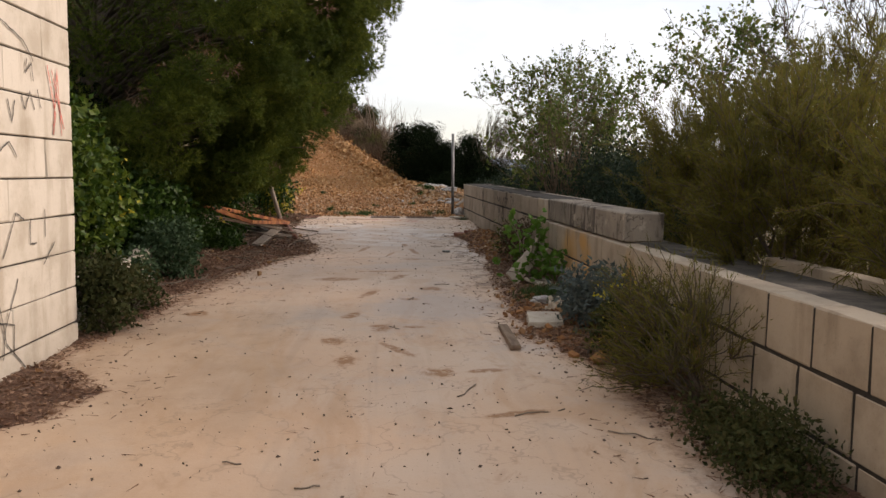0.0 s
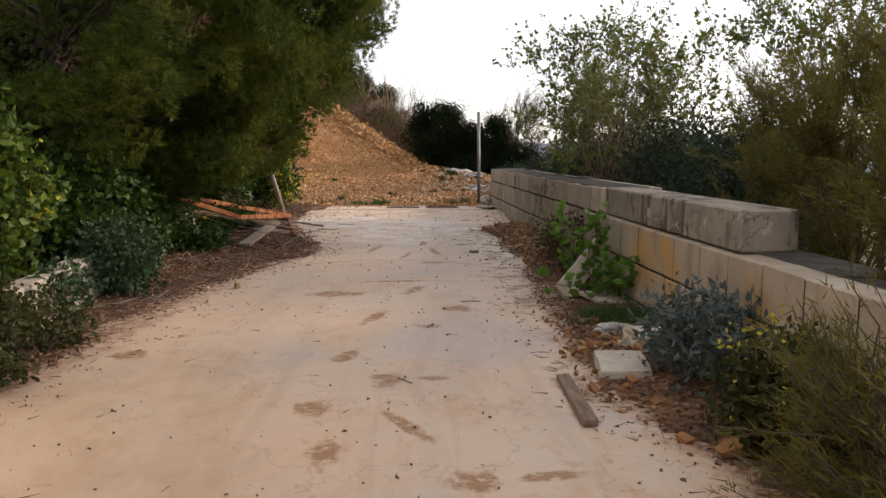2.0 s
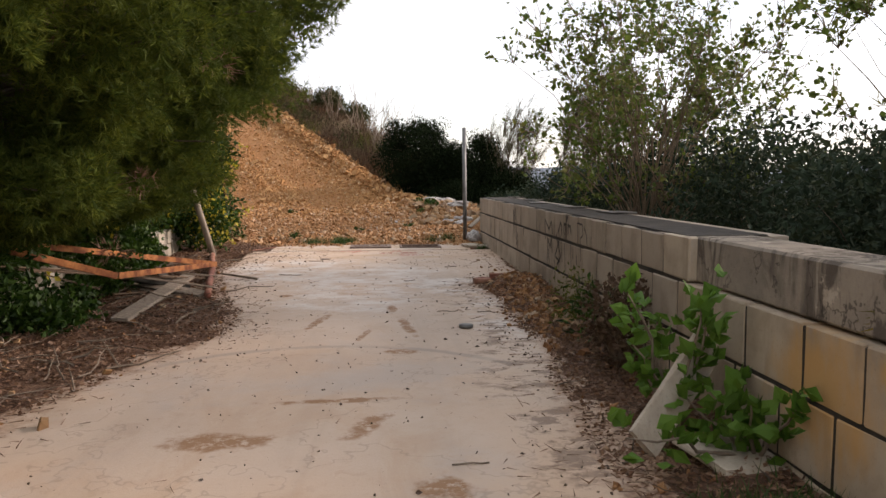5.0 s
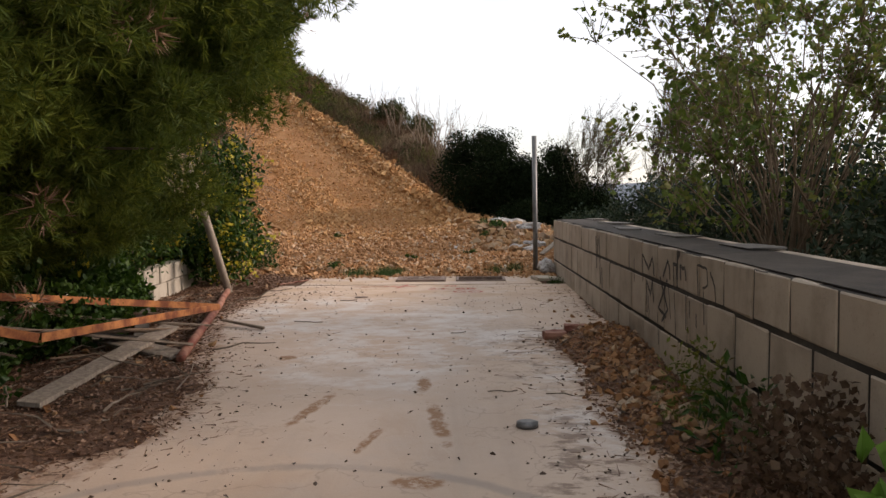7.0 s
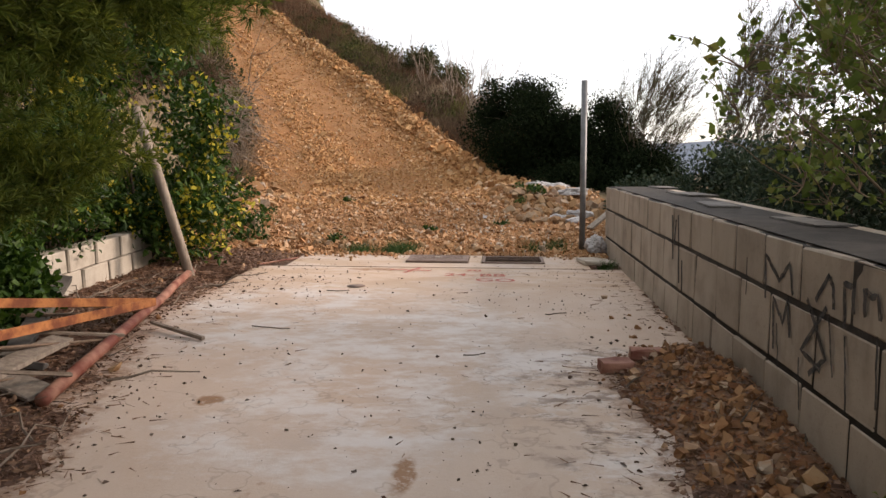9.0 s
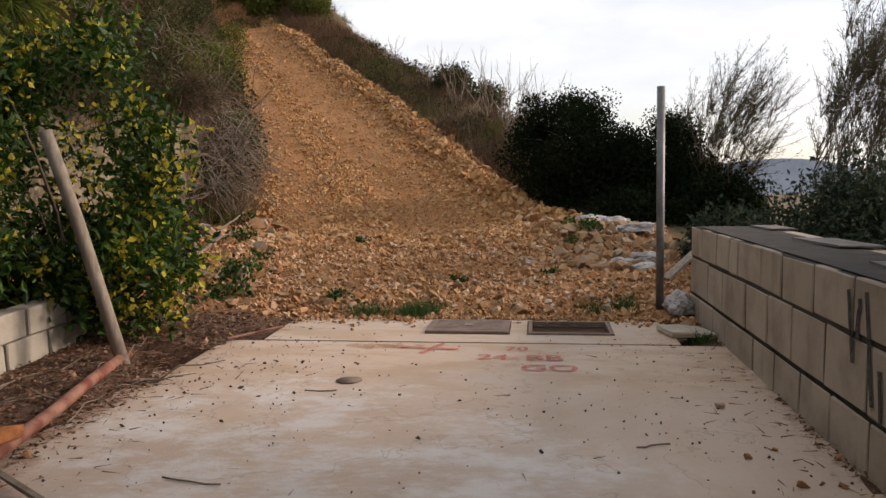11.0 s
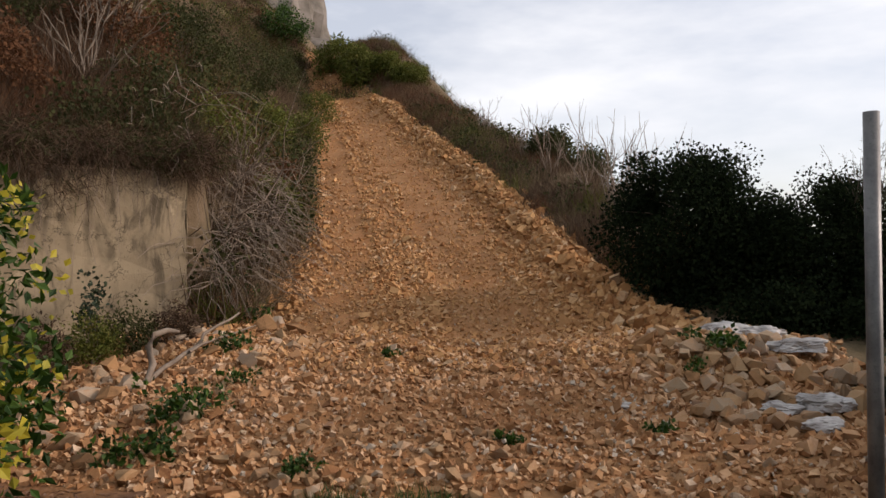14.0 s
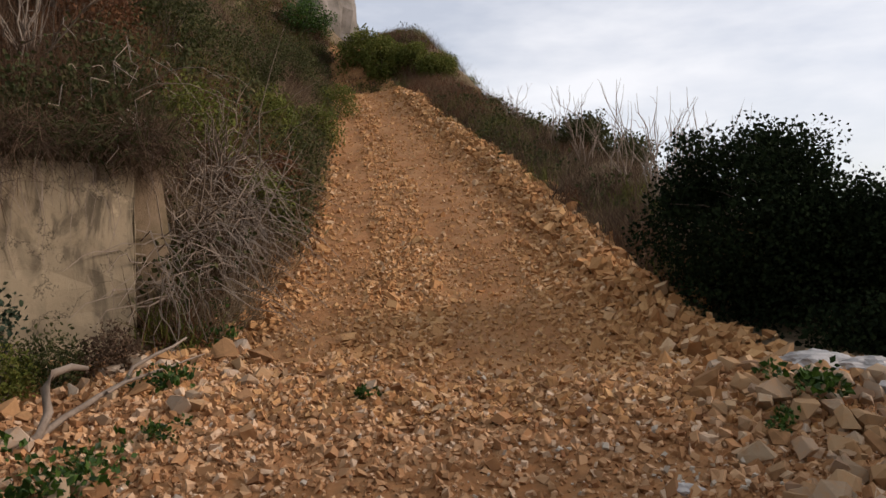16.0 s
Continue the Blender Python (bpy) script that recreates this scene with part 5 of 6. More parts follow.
places = []
for _ in range(110):
    x = rng.uniform(-2.6, 1.6)
    places.append((x, 19.5 + 1.3 * rng.random() ** 1.5, 0.032 + 0.05 * rng.random() ** 1.7, 0))
heap("stone_strip", "strip of loose ochre and pale stones past the slab", places)
places = []
for _ in range(75):
    y = 11.8 + 1.5 * rng.random()
    places.append((1.86 - abs(rng.normal(0, 0.16)) - 0.1 * (y - 11.8), y, 0.016 + 0.045 * rng.random() ** 1.8, 0.01))
foot_stones = heap("loose_stones", "pale grey and brown stones along the wall's foot", places, M_PALEROCK)


# ---- hillside brush ----
def brush(name, label, n, area, material, blade, length, width, up=(0, 0, 1), spread_=0.55, lift=0.0, kind="stuff", rtuft=0.12):
    x, y = area(n)
    C = np.stack([x, y, land(x, y) + lift], 1)
    C = np.repeat(C, blade, 0) + rng.normal(0, rtuft, (len(C) * blade, 3)) * (1, 1, 0.3)
    size = np.repeat(rng.uniform(0.5, 1.4, n), blade)[:, None]
    V, F = blades(C, np.repeat(np.asarray(up, float)[None], len(C), 0), length * size, width, spread_)
    return tagged(new(name, mesh_of(name, V, F, material)), label, "brush", "", kind)


def left_bank(n):
    y = rng.uniform(23.7, 50, n) ** 1.0
    d = rng.exponential(2.6, n) + 0.15
    return ramp_mid(y) - ramp_half(y) - d, y


def over_wall(n):
    a = rng.uniform(-0.6, 6.0, n)
    s = rng.exponential(1.5, n) + 0.4
    d = (RET_B - RET_A) / np.linalg.norm(RET_B - RET_A)
    return RET_A[0] + d[0] * a + d[1] * s, RET_A[1] + d[1] * a - d[0] * s


def right_bank(n):
    y = rng.uniform(25.5, 56, n)
    return ramp_mid(y) + ramp_half(y) + 0.35 + np.abs(rng.normal(0, 1.3, n)), y


def patches(area, seed, lo, hi):
    """Only those places of an area where a slow unevenness lies between lo and hi."""
    def pick(n):
        x, y = area(n * 4)
        w = wobble(x, y, 0.55, seed)
        ok = np.nonzero((w > lo) & (w < hi))[0]
        ok = ok[np.arange(n) % len(ok)]
        return x[ok] + rng.normal(0, 0.05, n), y[ok] + rng.normal(0, 0.05, n)
    return pick


brush("dry_brush", "dense dry brown brush on the hillside", 1500, patches(left_bank, 2.0, -0.5, 9), M_DRY, 34, 0.62, 0.006)
brush("rust_brush", "rust brown dead brush on the hillside", 700, patches(left_bank, 5.0, 0.12, 9), M_REDBRUSH, 36, 0.5, 0.006)
brush("straw_brush", "pale straw-coloured dry grass on the hillside", 420, patches(left_bank, 8.0, 0.1, 9), M_STRAW, 26, 0.55, 0.004)
brush("olive_brush", "olive green scrub on the hillside", 800, patches(left_bank, 2.0, -9, 0.05), M_BRIGHTSCRUB, 40, 0.42, 0.009, spread_=0.8)
def ramp_side(n):
    y = rng.uniform(24, 47, n)
    return ramp_mid(y) - ramp_half(y) - 0.1 - rng.exponential(0.7, n), y


brush("straw_brush", "pale straw-coloured dry grass beside the ramp", 700, ramp_side, M_STRAW, 26, 0.5, 0.005, (0.5, -0.2, 0.8), 0.7)
brush("olive_brush", "yellow-green scrub beside the ramp", 260, patches(ramp_side, 6.0, 0.15, 9), M_LIGHTLEAF, 34, 0.3, 0.008, spread_=0.8)
brush("dry_brush", "dry brown brush above the retaining wall", 1000, over_wall, M_DRY, 40, 0.55, 0.005, (0, 0, 0.9), 0.6)
brush("rust_brush", "rust brown brush above the retaining wall", 380, patches(over_wall, 3.0, 0.0, 9), M_REDBRUSH, 40, 0.5, 0.005, (0, 0, 0.9), 0.6)
brush("olive_brush", "olive scrub above the retaining wall", 420, patches(over_wall, 7.0, -0.1, 9), M_SCRUB, 50, 0.36, 0.009, (0, 0, 0.8), 0.7)
brush("dry_brush", "dry brown brush along the bank", 1600, right_bank, M_DRY, 30, 0.36, 0.006)
brush("rust_brush", "rust brown dead brush along the bank", 800, patches(right_bank, 4.0, -0.1, 9), M_REDBRUSH, 30, 0.36, 0.006)
brush("straw_brush", "pale straw-coloured dry grass along the bank", 420, right_bank, M_STRAW, 24, 0.42, 0.004)
brush("olive_brush", "olive green scrub along the bank", 260, patches(right_bank, 9.0, 0.1, 9), M_BRIGHTSCRUB, 36, 0.3, 0.009, spread_=0.8)


def hill_top(n):
    y = rng.uniform(46.5, 64, n)
    return ramp_mid(y) + rng.uniform(-7, 8, n), y


brush("dry_brush", "dry brown brush on the hill's top", 800, hill_top, M_DRY, 24, 0.5, 0.009)
brush("olive_brush", "olive green scrub on the hill's top", 800, hill_top, M_BRIGHTSCRUB, 30, 0.45, 0.013, spread_=0.8)


def scrub_leaves(name, label, area, n, per, mat, size, lift, r):
    x, y = area(n)
    K = np.stack([x, y, land(x, y) + lift * rng.uniform(0.4, 1.3, n)], 1)
    C, o = scatter(K, per, r * rng.uniform(0.6, 1.3, n))
    V, F = leaf_cards(C, o, size)
    return tagged(new(name, mesh_of(name, V, F, mat)), label, "scrub", "", "stuff")


scrub_leaves("leafy_scrub", "dark green leafy scrub on the hillside", patches(left_bank, 2.0, -9, 0.1), 260, 110, M_SCRUB, 0.075, 0.4, 0.28)
scrub_leaves("leafy_scrub", "dark leafy scrub above the retaining wall", patches(over_wall, 7.0, -0.1, 9), 90, 150, M_SCRUB, 0.055, 0.35, 0.25)
scrub_leaves("leafy_scrub", "dark leafy scrub along the bank", patches(right_bank, 9.0, 0.0, 9), 60, 90, M_SCRUB, 0.07, 0.2, 0.22)

d = (RET_B - RET_A) / np.linalg.norm(RET_B - RET_A)
for name, label, mat, n, L, w in (("overhanging_brush", "dark dry brush hanging over the plaster wall", M_DRY, 260, 0.5, 0.003), ("overhanging_scrub", "olive scrub hanging over the plaster wall", M_SCRUB, 110, 0.2, 0.007)):
    a = rng.uniform(-0.5, 6.0, n)
    out = rng.uniform(-0.1, 0.42, n)
    low = np.array([0.06 + 1.5 * max(0.0, noise.noise(Vector((v * 1.5, 0.4, 0))) + 0.1) * (0.12 if v < 0.9 else 1.0) for v in a])
    C = np.stack([RET_A[0] + d[0] * a - d[1] * out, RET_A[1] + d[1] * a + d[0] * out, 3.2 - low * rng.random(n) ** 1.1], 1)
    C = np.repeat(C, 36, 0) + rng.normal(0, 0.1, (n * 36, 3))
    V, F = blades(C, np.repeat([[-d[1] * 0.5, d[0] * 0.5, -0.65]], len(C), 0), L * np.repeat(rng.uniform(0.5, 1.5, n), 36)[:, None], w, 1.0)
    tagged(new(name, mesh_of(name, V, F, mat)), label, "brush", "", "stuff")

for x, y, r, h, mat in ((-6.3, 26.6, 0.7, 0.7, M_BRIGHTSCRUB), (-7.3, 25.6, 0.9, 0.9, M_REDBRUSH), (-8.2, 28.6, 1.0, 0.9, M_SCRUB), (-7.6, 30.6, 0.8, 0.7, M_BRIGHTSCRUB), (-9.6, 33.4, 1.1, 0.9, M_SCRUB), (-9.2, 36.0, 0.8, 0.8, M_BRIGHTSCRUB), (-8.8, 26.4, 1.0, 1.1, M_BRIGHTSCRUB), (-10.6, 30.2, 1.3, 1.2, M_SCRUB), (-7.0, 22.9, 0.8, 0.7, M_REDBRUSH), (-8.4, 24.0, 1.0, 1.0, M_SCRUB), (-9.9, 25.0, 1.2, 1.3, M_GLOSSY), (-5.5, 27.0, 0.35, 0.4, M_BRIGHTSCRUB), (-6.2, 28.6, 0.3, 0.4, M_REDBRUSH), (-11.5, 38.5, 1.1, 0.9, M_SCRUB), (-11.0, 41.0, 0.9, 0.8, M_BRIGHTSCRUB)):
    leafy("hillside_shrub", "scrubby hillside shrub among dry brush", "shrub", (x, y, gz(x, y)), (x, y, gz(x, y) + h * 0.6), (r, r, h), mat, 0.055, 70, 55, 0.17, 0.015, stems=22, group="shrubs on the hillside")

# hanging roots and stems over the plaster
d = (RET_B - RET_A) / np.linalg.norm(RET_B - RET_A)
n_out = np.array([-d[1], d[0]])
pieces = []
for _ in range(170):
    a = rng.uniform(-0.15, 5.5)
    p = RET_A + d * a + n_out * 0.18
    L = rng.exponential(0.55) + 0.25
    top = np.array([p[0], p[1], 2.95 + rng.uniform(-0.1, 0.25)])
    end = top + (n_out[0] * rng.uniform(-0.02, 0.22) + rng.normal(0, 0.12), n_out[1] * 0.1 + rng.normal(0, 0.12), -min(L, 1.8))
    pieces.append(tube(bent(top, end, 6, 0, 0.05), np.linspace(0.005, 0.0015, 6), 3))
for _ in range(420):
    y = rng.uniform(23.6, 27.5)
    x = float(ramp_mid(y) - ramp_half(y)) - rng.exponential(0.5) - 0.25
    z = float(land(x, y)) + rng.uniform(0.2, 1.0)
    e = np.array([x + rng.normal(0.35, 0.4), y + rng.normal(-0.4, 0.35), z - rng.uniform(0.0, 0.7)])
    e[2] = max(e[2], float(land(e[0], e[1])) + 0.05)
    pieces.append(tube(bent((x, y, z), e, 5, 0.12, 0.06), np.linspace(0.0085, 0.003, 5), 3))
V, F = joined(pieces)
tagged(new("hanging_roots", mesh_of("hanging_roots", V, F, M_TWIG)), "tangled dry stems and roots hanging over the wall", "roots", "", "stuff")


def dry_shrub(x, y, h, n, label, lean=(0, 0), r=0.008):
    """Bare upright forked twigs."""
    z = gz(x, y)
    pieces = []
    for _ in range(n):
        top = np.array([x + rng.normal(lean[0], 0.42) * h * 0.6, y + rng.normal(lean[1], 0.35) * h * 0.6, z + h * rng.uniform(0.5, 1.05)])
        P = bent((x + rng.normal(0, 0.12), y + rng.normal(0, 0.12), z - 0.05), top, 7, 0.0, 0.035)
        pieces.append(tube(P, np.linspace(r * 1.6, r * 0.3, 7), 4))
        for _ in range(4):
            k = int(rng.integers(2, 6))
            e = P[k] + unit(P[6] - P[0]) * h * 0.25 * rng.uniform(0.4, 1) + rng.normal(0, 0.12, 3) * h * 0.6
            pieces.append(tube(bent(P[k], e, 4, 0, 0.05), np.linspace(r * 0.7, r * 0.25, 4), 3))
    V, F = joined(pieces)
    return plant("bare_shrub", (x, y, z), label, "shrub", [("stem", V, F, M_TWIG)], "bare shrubs on the bank")


for x, y, h, n in ((0.6, 28.2, 1.6, 14), (-0.1, 29.4, 1.9, 13), (-0.7, 30.6, 1.9, 10), (0.9, 29.8, 1.8, 10), (-1.6, 32.5, 1.5, 10), (-2.5, 34.6, 1.3, 9), (0.2, 27.2, 1.4, 16), (0.5, 27.6, 1.2, 16), (-4.2, 37.8, 1.1, 8)):
    dry_shrub(x, y, h, n, "bare grey-brown shrub on the rubble bank")
dry_shrub(-5.0, 25.2, 2.6, 5, "thin bare saplings beside the retaining wall", (0.1, 0), 0.01)
dry_shrub(-7.4, 25.4, 1.8, 12, "pale dead branches in the hillside brush", (0.6, -0.3), 0.016)
dry_shrub(-5.9, 26.4, 1.3, 12, "pale dead branches in the hillside brush", (0.7, -0.4), 0.012)
dry_shrub(-6.8, 24.2, 1.6, 14, "pale dead branches in the hillside brush", (0.4, -0.2), 0.012)
for x, y, rx, rz in ((-12.3, 48.2, 1.0, 1.3), (-13.6, 49.0, 1.3, 1.0), (-11.2, 48.6, 1.1, 0.5), (-9.8, 48.0, 1.0, 0.4), (-16.5, 49.0, 1.8, 1.0)):
    leafy("hill_bush", "dark green bush on the hill's crest", "bush", (x, y, gz(x, y)), (x, y, gz(x, y) + rz * 0.6), (rx, rx * 0.8, rz), M_GLOSSY if x < -16 else M_BRIGHTSCRUB, 0.09, 80, 70, 0.2, 0.04, stems=8, group="bushes along the crest")
for x, y, rx, rz in ((-1.0, 33.8, 0.75, 0.5), (-1.9, 34.6, 0.6, 0.4)):
    leafy("bank_bush", "dull dark bush among dry brush on the bank", "bush", (x, y, gz(x, y)), (x, y, gz(x, y) + rz * 0.8), (rx, rx * 0.8, rz), M_SCRUB, 0.06, 80, 70, 0.16, 0.03, stems=8, group="bushes on the bank")
# a pale cliff high on the hill
bm = bmesh.new()
bmesh.ops.create_icosphere(bm, subdivisions=4, radius=1)
for v in bm.verts:
    f = 1 + 0.35 * noise.noise(v.co * 1.8) + 0.15 * noise.noise(v.co * 6)
    v.co = Vector((v.co.x * f * 7, v.co.y * f * 6, v.co.z * f * 9))
cliff = tagged(new("cliff", bm_mesh("cliff", bm, M_CLIFF)), "pale weathered cliff high on the hill", "cliff", "", "structure")
cliff.location = (-30, 72, 15)

# ---- loose things along the lane ----
def beam(name, label, a, b, w, h, material, category, roll=0.0, bevel=0.004, rough=0.002):
    """A bar from a to b, built along its own length."""
    a, b = Vector(a), Vector(b)
    bm = box_bm(w, h, (b - a).length, bevel, rough, 0)
    ob = tagged(new(name, bm_mesh(name, bm, material)), label, category)
    ob.matrix_world = Matrix.Translation((a + b) / 2) @ (b - a).to_track_quat("Z", "Y").to_matrix().to_4x4() @ pose(0, 0, 0, 0, 0, roll)
    return ob


def lz(x, y, up=0.0):
    return (x, y, float(max(lane(y), ground_z(x, y))) + up)


def round_bar(name, label, pts, r, material, category, sides=12):
    V, F = tube(pts, np.full(len(pts), r), sides)
    bm = bmesh.new()
    vs = [bm.verts.new(v) for v in V]
    for f in F:
        bm.faces.new([vs[i] for i in f])
    bm.faces.new(vs[:sides])
    bm.faces.new(vs[-sides:][::-1])
    bmesh.ops.recalc_face_normals(bm, faces=bm.faces)
    return tagged(new(name, bm_mesh(name, bm, material, True)), label, category)


round_bar("steel_pole", "thin grey galvanised steel pole set in the ground", [(1.555, 19.62, 0.35), (1.55, 19.6, 1.2), (1.535, 19.56, 2.57)], 0.036, M_STEEL, "pole", 14)
round_bar("wooden_post", "weathered round wooden post leaning by the shrub", [(-2.44, 17.47, 0.42), (-2.6, 17.46, 1.0), (-2.74, 17.45, 1.5), (-2.93, 17.43, 2.12)], 0.047, M_WOOD, "post", 10)


def rusty_frame():
    """Three-sided frame of orange angle iron resting on the heap."""
    root = tagged(new("rusty_frame"), "bent frame of orange rusty angle iron on the heap", "frame")
    root.location = (-2.2, 14.0, 0.4)
    A, B, C, D = (-2.1, 15.85, 0.545), (-2.35, 12.9, 0.74), (-3.1, 13.3, 0.98), (-2.5, 11.3, 1.02)
    for nm, p, q in (("angle_bar", A, B), ("angle_bar", A, C), ("angle_bar", C, (-3.1, 11.4, 1.12)), ("strut", B, (-3.0, 12.2, 1.05))):
        p, q = Vector(p), Vector(q)
        for w, h, ox, oy in ((0.06, 0.008, 0, -0.027), (0.008, 0.06, 0.028, 0)):
            bm = box_bm(w, h, (q - p).length, 0.001)
            m = Matrix.Translation((p + q) / 2 - root.location) @ (q - p).to_track_quat("Z", "Y").to_matrix().to_4x4() @ pose(ox, oy, 0)
            part(nm, bm_mesh(nm, bm, M_RUST), root, m=m)
    return root


rusty_frame()
round_bar("red_pipe", "long rusty red steel pipe lying along the lane's edge", [(-2.5, 17.6, 0.53), (-2.36, 16.9, 0.515), (-2.22, 16.3, 0.495), (-2.08, 15.6, 0.485), (-1.93, 14.8, 0.455), (-1.74, 13.8, 0.42)], 0.038, M_RUSTRED, "pipe", 10)
beam("grey_board", "weathered grey board lying on the litter", (-2.2, 12.5, 0.40), (-2.15, 14.7, 0.52), 0.15, 0.035, M_WOOD, "board", 6)
beam("grey_board", "weathered grey board lying across the heap", (-1.8, 13.9, 0.42), (-2.75, 14.4, 0.50), 0.16, 0.03, M_WOOD, "board", -8)
beam("dark_board", "dark stained board under the rusty frame", (-2.3, 14.4, 0.46), (-3.0, 16.2, 0.66), 0.12, 0.05, M_FILL, "board", 10)
beam("thin_lath", "thin brown lath across the heap", (-1.75, 14.1, 0.47), (-2.9, 13.0, 0.82), 0.035, 0.02, M_TWIG, "lath")
beam("thin_lath", "thin brown lath across the heap", (-1.9, 15.0, 0.48), (-3.0, 14.0, 0.74), 0.03, 0.02, M_TWIG, "lath")
for a, b, w in (((-2.15, 14.6, 0.5), (-3.0, 12.4, 0.86), 0.03), ((-2.0, 14.9, 0.47), (-3.05, 11.9, 0.95), 0.024), ((-2.5, 12.9, 0.62), (-3.0, 12.2, 0.93), 0.02), ((-2.2, 15.5, 0.52), (-3.1, 14.6, 0.66), 0.035), ((-2.55, 13.4, 0.5), (-1.85, 14.3, 0.44), 0.02)):
    beam("thin_lath", "thin brown lath across the heap", a, b, w, w * 0.6, M_OLDWOOD, "lath")
beam("dark_board", "dark stained board leaning in the heap", (-2.05, 14.35, 0.44), (-2.95, 14.05, 0.62), 0.13, 0.04, M_FILL, "board", 15)
beam("thin_lath", "thin brown lath at the slab's edge", (-1.45, 15.2, 0.42), (-1.95, 15.5, 0.46), 0.03, 0.02, M_TWIG, "lath")
beam("flat_plank", "grey weathered plank lying on the concrete", lz(0.875, 6.9, 0.022), lz(0.86, 6.1, 0.022), 0.082, 0.034, M_OLDWOOD, "plank", 0, 0.004, 0.003)


def flat_slab(name, label, x, y, sx, sy, h, turn, material, tilt=(0, 0), up=0.0, category="slab"):
    broken = name == "broken_block"
    bm = box_bm(sx, sy, h, 0.006, 0.014 if broken else 0.004, 2 if broken else 1)
    ob = tagged(new(name, bm_mesh(name, bm, material)), label, category)
    ob.matrix_world = pose(*lz(x, y, h / 2 + up), tilt[0], tilt[1], turn)
    return ob


flat_slab("paving_slab", "pale square paving slab on the litter", 1.29, 7.08, 0.31, 0.46, 0.06, -8, M_SLABSTONE, (2, -2))
flat_slab("paving_slab", "pale broken paving slab below the sapling", 1.72, 9.1, 0.36, 0.42, 0.04, 12, M_SLABSTONE, (3, 3))
beam("leaning_board", "pale chipped board leaning under the sapling", (1.33, 9.22, 0.30), (1.78, 9.52, 0.72), 0.19, 0.03, M_SLABSTONE, "board", 75, 0.004, 0.006)
flat_slab("broken_block", "yellow-stained broken block in the litter", 1.62, 7.5, 0.34, 0.26, 0.13, 30, M_SLABSTONE, (8, 10), -0.02, "block")
flat_slab("broken_block", "grey broken block by the wall", 1.83, 7.3, 0.3, 0.22, 0.15, -20, M_SLABSTONE, (-6, 14), -0.02, "block")
for x, y, w in ((1.25, 14.72, 8), (1.46, 14.9, -4)):
    flat_slab("red_brick", "broken red brick on the concrete", x, y, 0.2, 0.11, 0.065, w, M_RUSTRED, (2, 0), 0.0, "brick")
flat_slab("concrete_piece", "loose flake of concrete at the slab's end", 1.62, 18.75, 0.36, 0.3, 0.04, 14, M_SLABSTONE, (2, 3), 0.0, "concrete")
beam("timber_offcut", "pale timber offcut behind the wall's end", (1.72, 20.35, 0.75), (2.25, 20.9, 1.1), 0.1, 0.03, M_WOOD, "timber")
places = [(1.45, 5.72, 0.11, 0.0), (1.3, 7.55, 0.06, 0), (1.38, 7.8, 0.05, 0), (1.5, 7.35, 0.07, 0), (1.62, 12.9, 0.07, 0), (1.5, 12.6, 0.06, 0), (1.68, 12.55, 0.09, 0), (1.75, 13.1, 0.08, 0), (1.55, 13.3, 0.05, 0), (1.6, 13.8, 0.05, 0), (1.5, 12.2, 0.07, 0), (1.66, 12.1, 0.08, 0)]
for x, y, r, _ in places + [(-1.72, 14.5, 0.06, 0), (-2.0, 13.1, 0.05, 0), (-1.75, 9.9, 0.06, 0), (1.66, 18.95, 0.07, 0)]:
    ob = tagged(new("stone", ROCKS[int(rng.integers(12))]), "pale stone lying on the litter", "stone", "stones along the lane")
    ob.matrix_world = pose(*lz(x, y, r * 0.4), *rng.uniform(-30, 30, 2), rng.uniform(0, 360)) @ Matrix.Diagonal((r, r * 0.85, r * 0.8, 1))


def crumpled(name, label, x, y, sx, sy, sz, material=None, up=0.0):
    bm = bmesh.new()
    bmesh.ops.create_icosphere(bm, subdivisions=4, radius=1)
    seed = Vector((x * 3, y * 5, 0.3))
    for v in bm.verts:
        f = 1 + 0.45 * noise.noise(v.co * 1.5 + seed) + 0.28 * abs(noise.noise(v.co * 4 + seed)) + 0.1 * abs(noise.noise(v.co * 11 + seed))
        v.co = Vector((v.co.x * f * sx, v.co.y * f * sy, max(-0.4, v.co.z) * f * sz))
    ob = tagged(new(name, bm_mesh(name, bm, material or M_BAG)), label, "bag")
    ob.location = (x, y, float(ground_z(x, y)) + sz * 0.35 + up)
    return ob


for x, y, sx, sy, sz in ((1.2, 23.3, 0.24, 0.2, 0.09), (1.52, 23.22, 0.2, 0.16, 0.08), (1.74, 22.8, 0.2, 0.13, 0.07)):
    crumpled("plastic_sack", "torn white plastic sack on the rubble heap", x, y, sx, sy, sz, up=0.05)
crumpled("plastic_sack", "dirty white plastic bag among the stones", 1.42, 21.55, 0.13, 0.1, 0.05, up=0.03)
crumpled("plastic_sack", "dirty white plastic bag among the stones", 1.7, 21.6, 0.17, 0.12, 0.08, up=0.04)
crumpled("plastic_sack", "dirty white plastic bag among the stones", 1.62, 21.1, 0.14, 0.11, 0.05, up=0.03)
crumpled("plastic_sack", "scrap of white plastic on the rubble", 0.35, 21.4, 0.09, 0.06, 0.03)
crumpled("plastic_sack", "pale blue plastic bag at the pole's foot", 1.72, 19.55, 0.12, 0.16, 0.13)
crumpled("plastic_sack", "small white bag in the litter", 1.48, 7.95, 0.13, 0.06, 0.05)
round_bar("plastic_disc", "flat grey plastic disc lying on the concrete", [(0.8, 12.26, float(lane(12.26)) + 0.004), (0.8, 12.26, float(lane(12.26)) + 0.03)], 0.062, M_STEEL, "disc", 20)
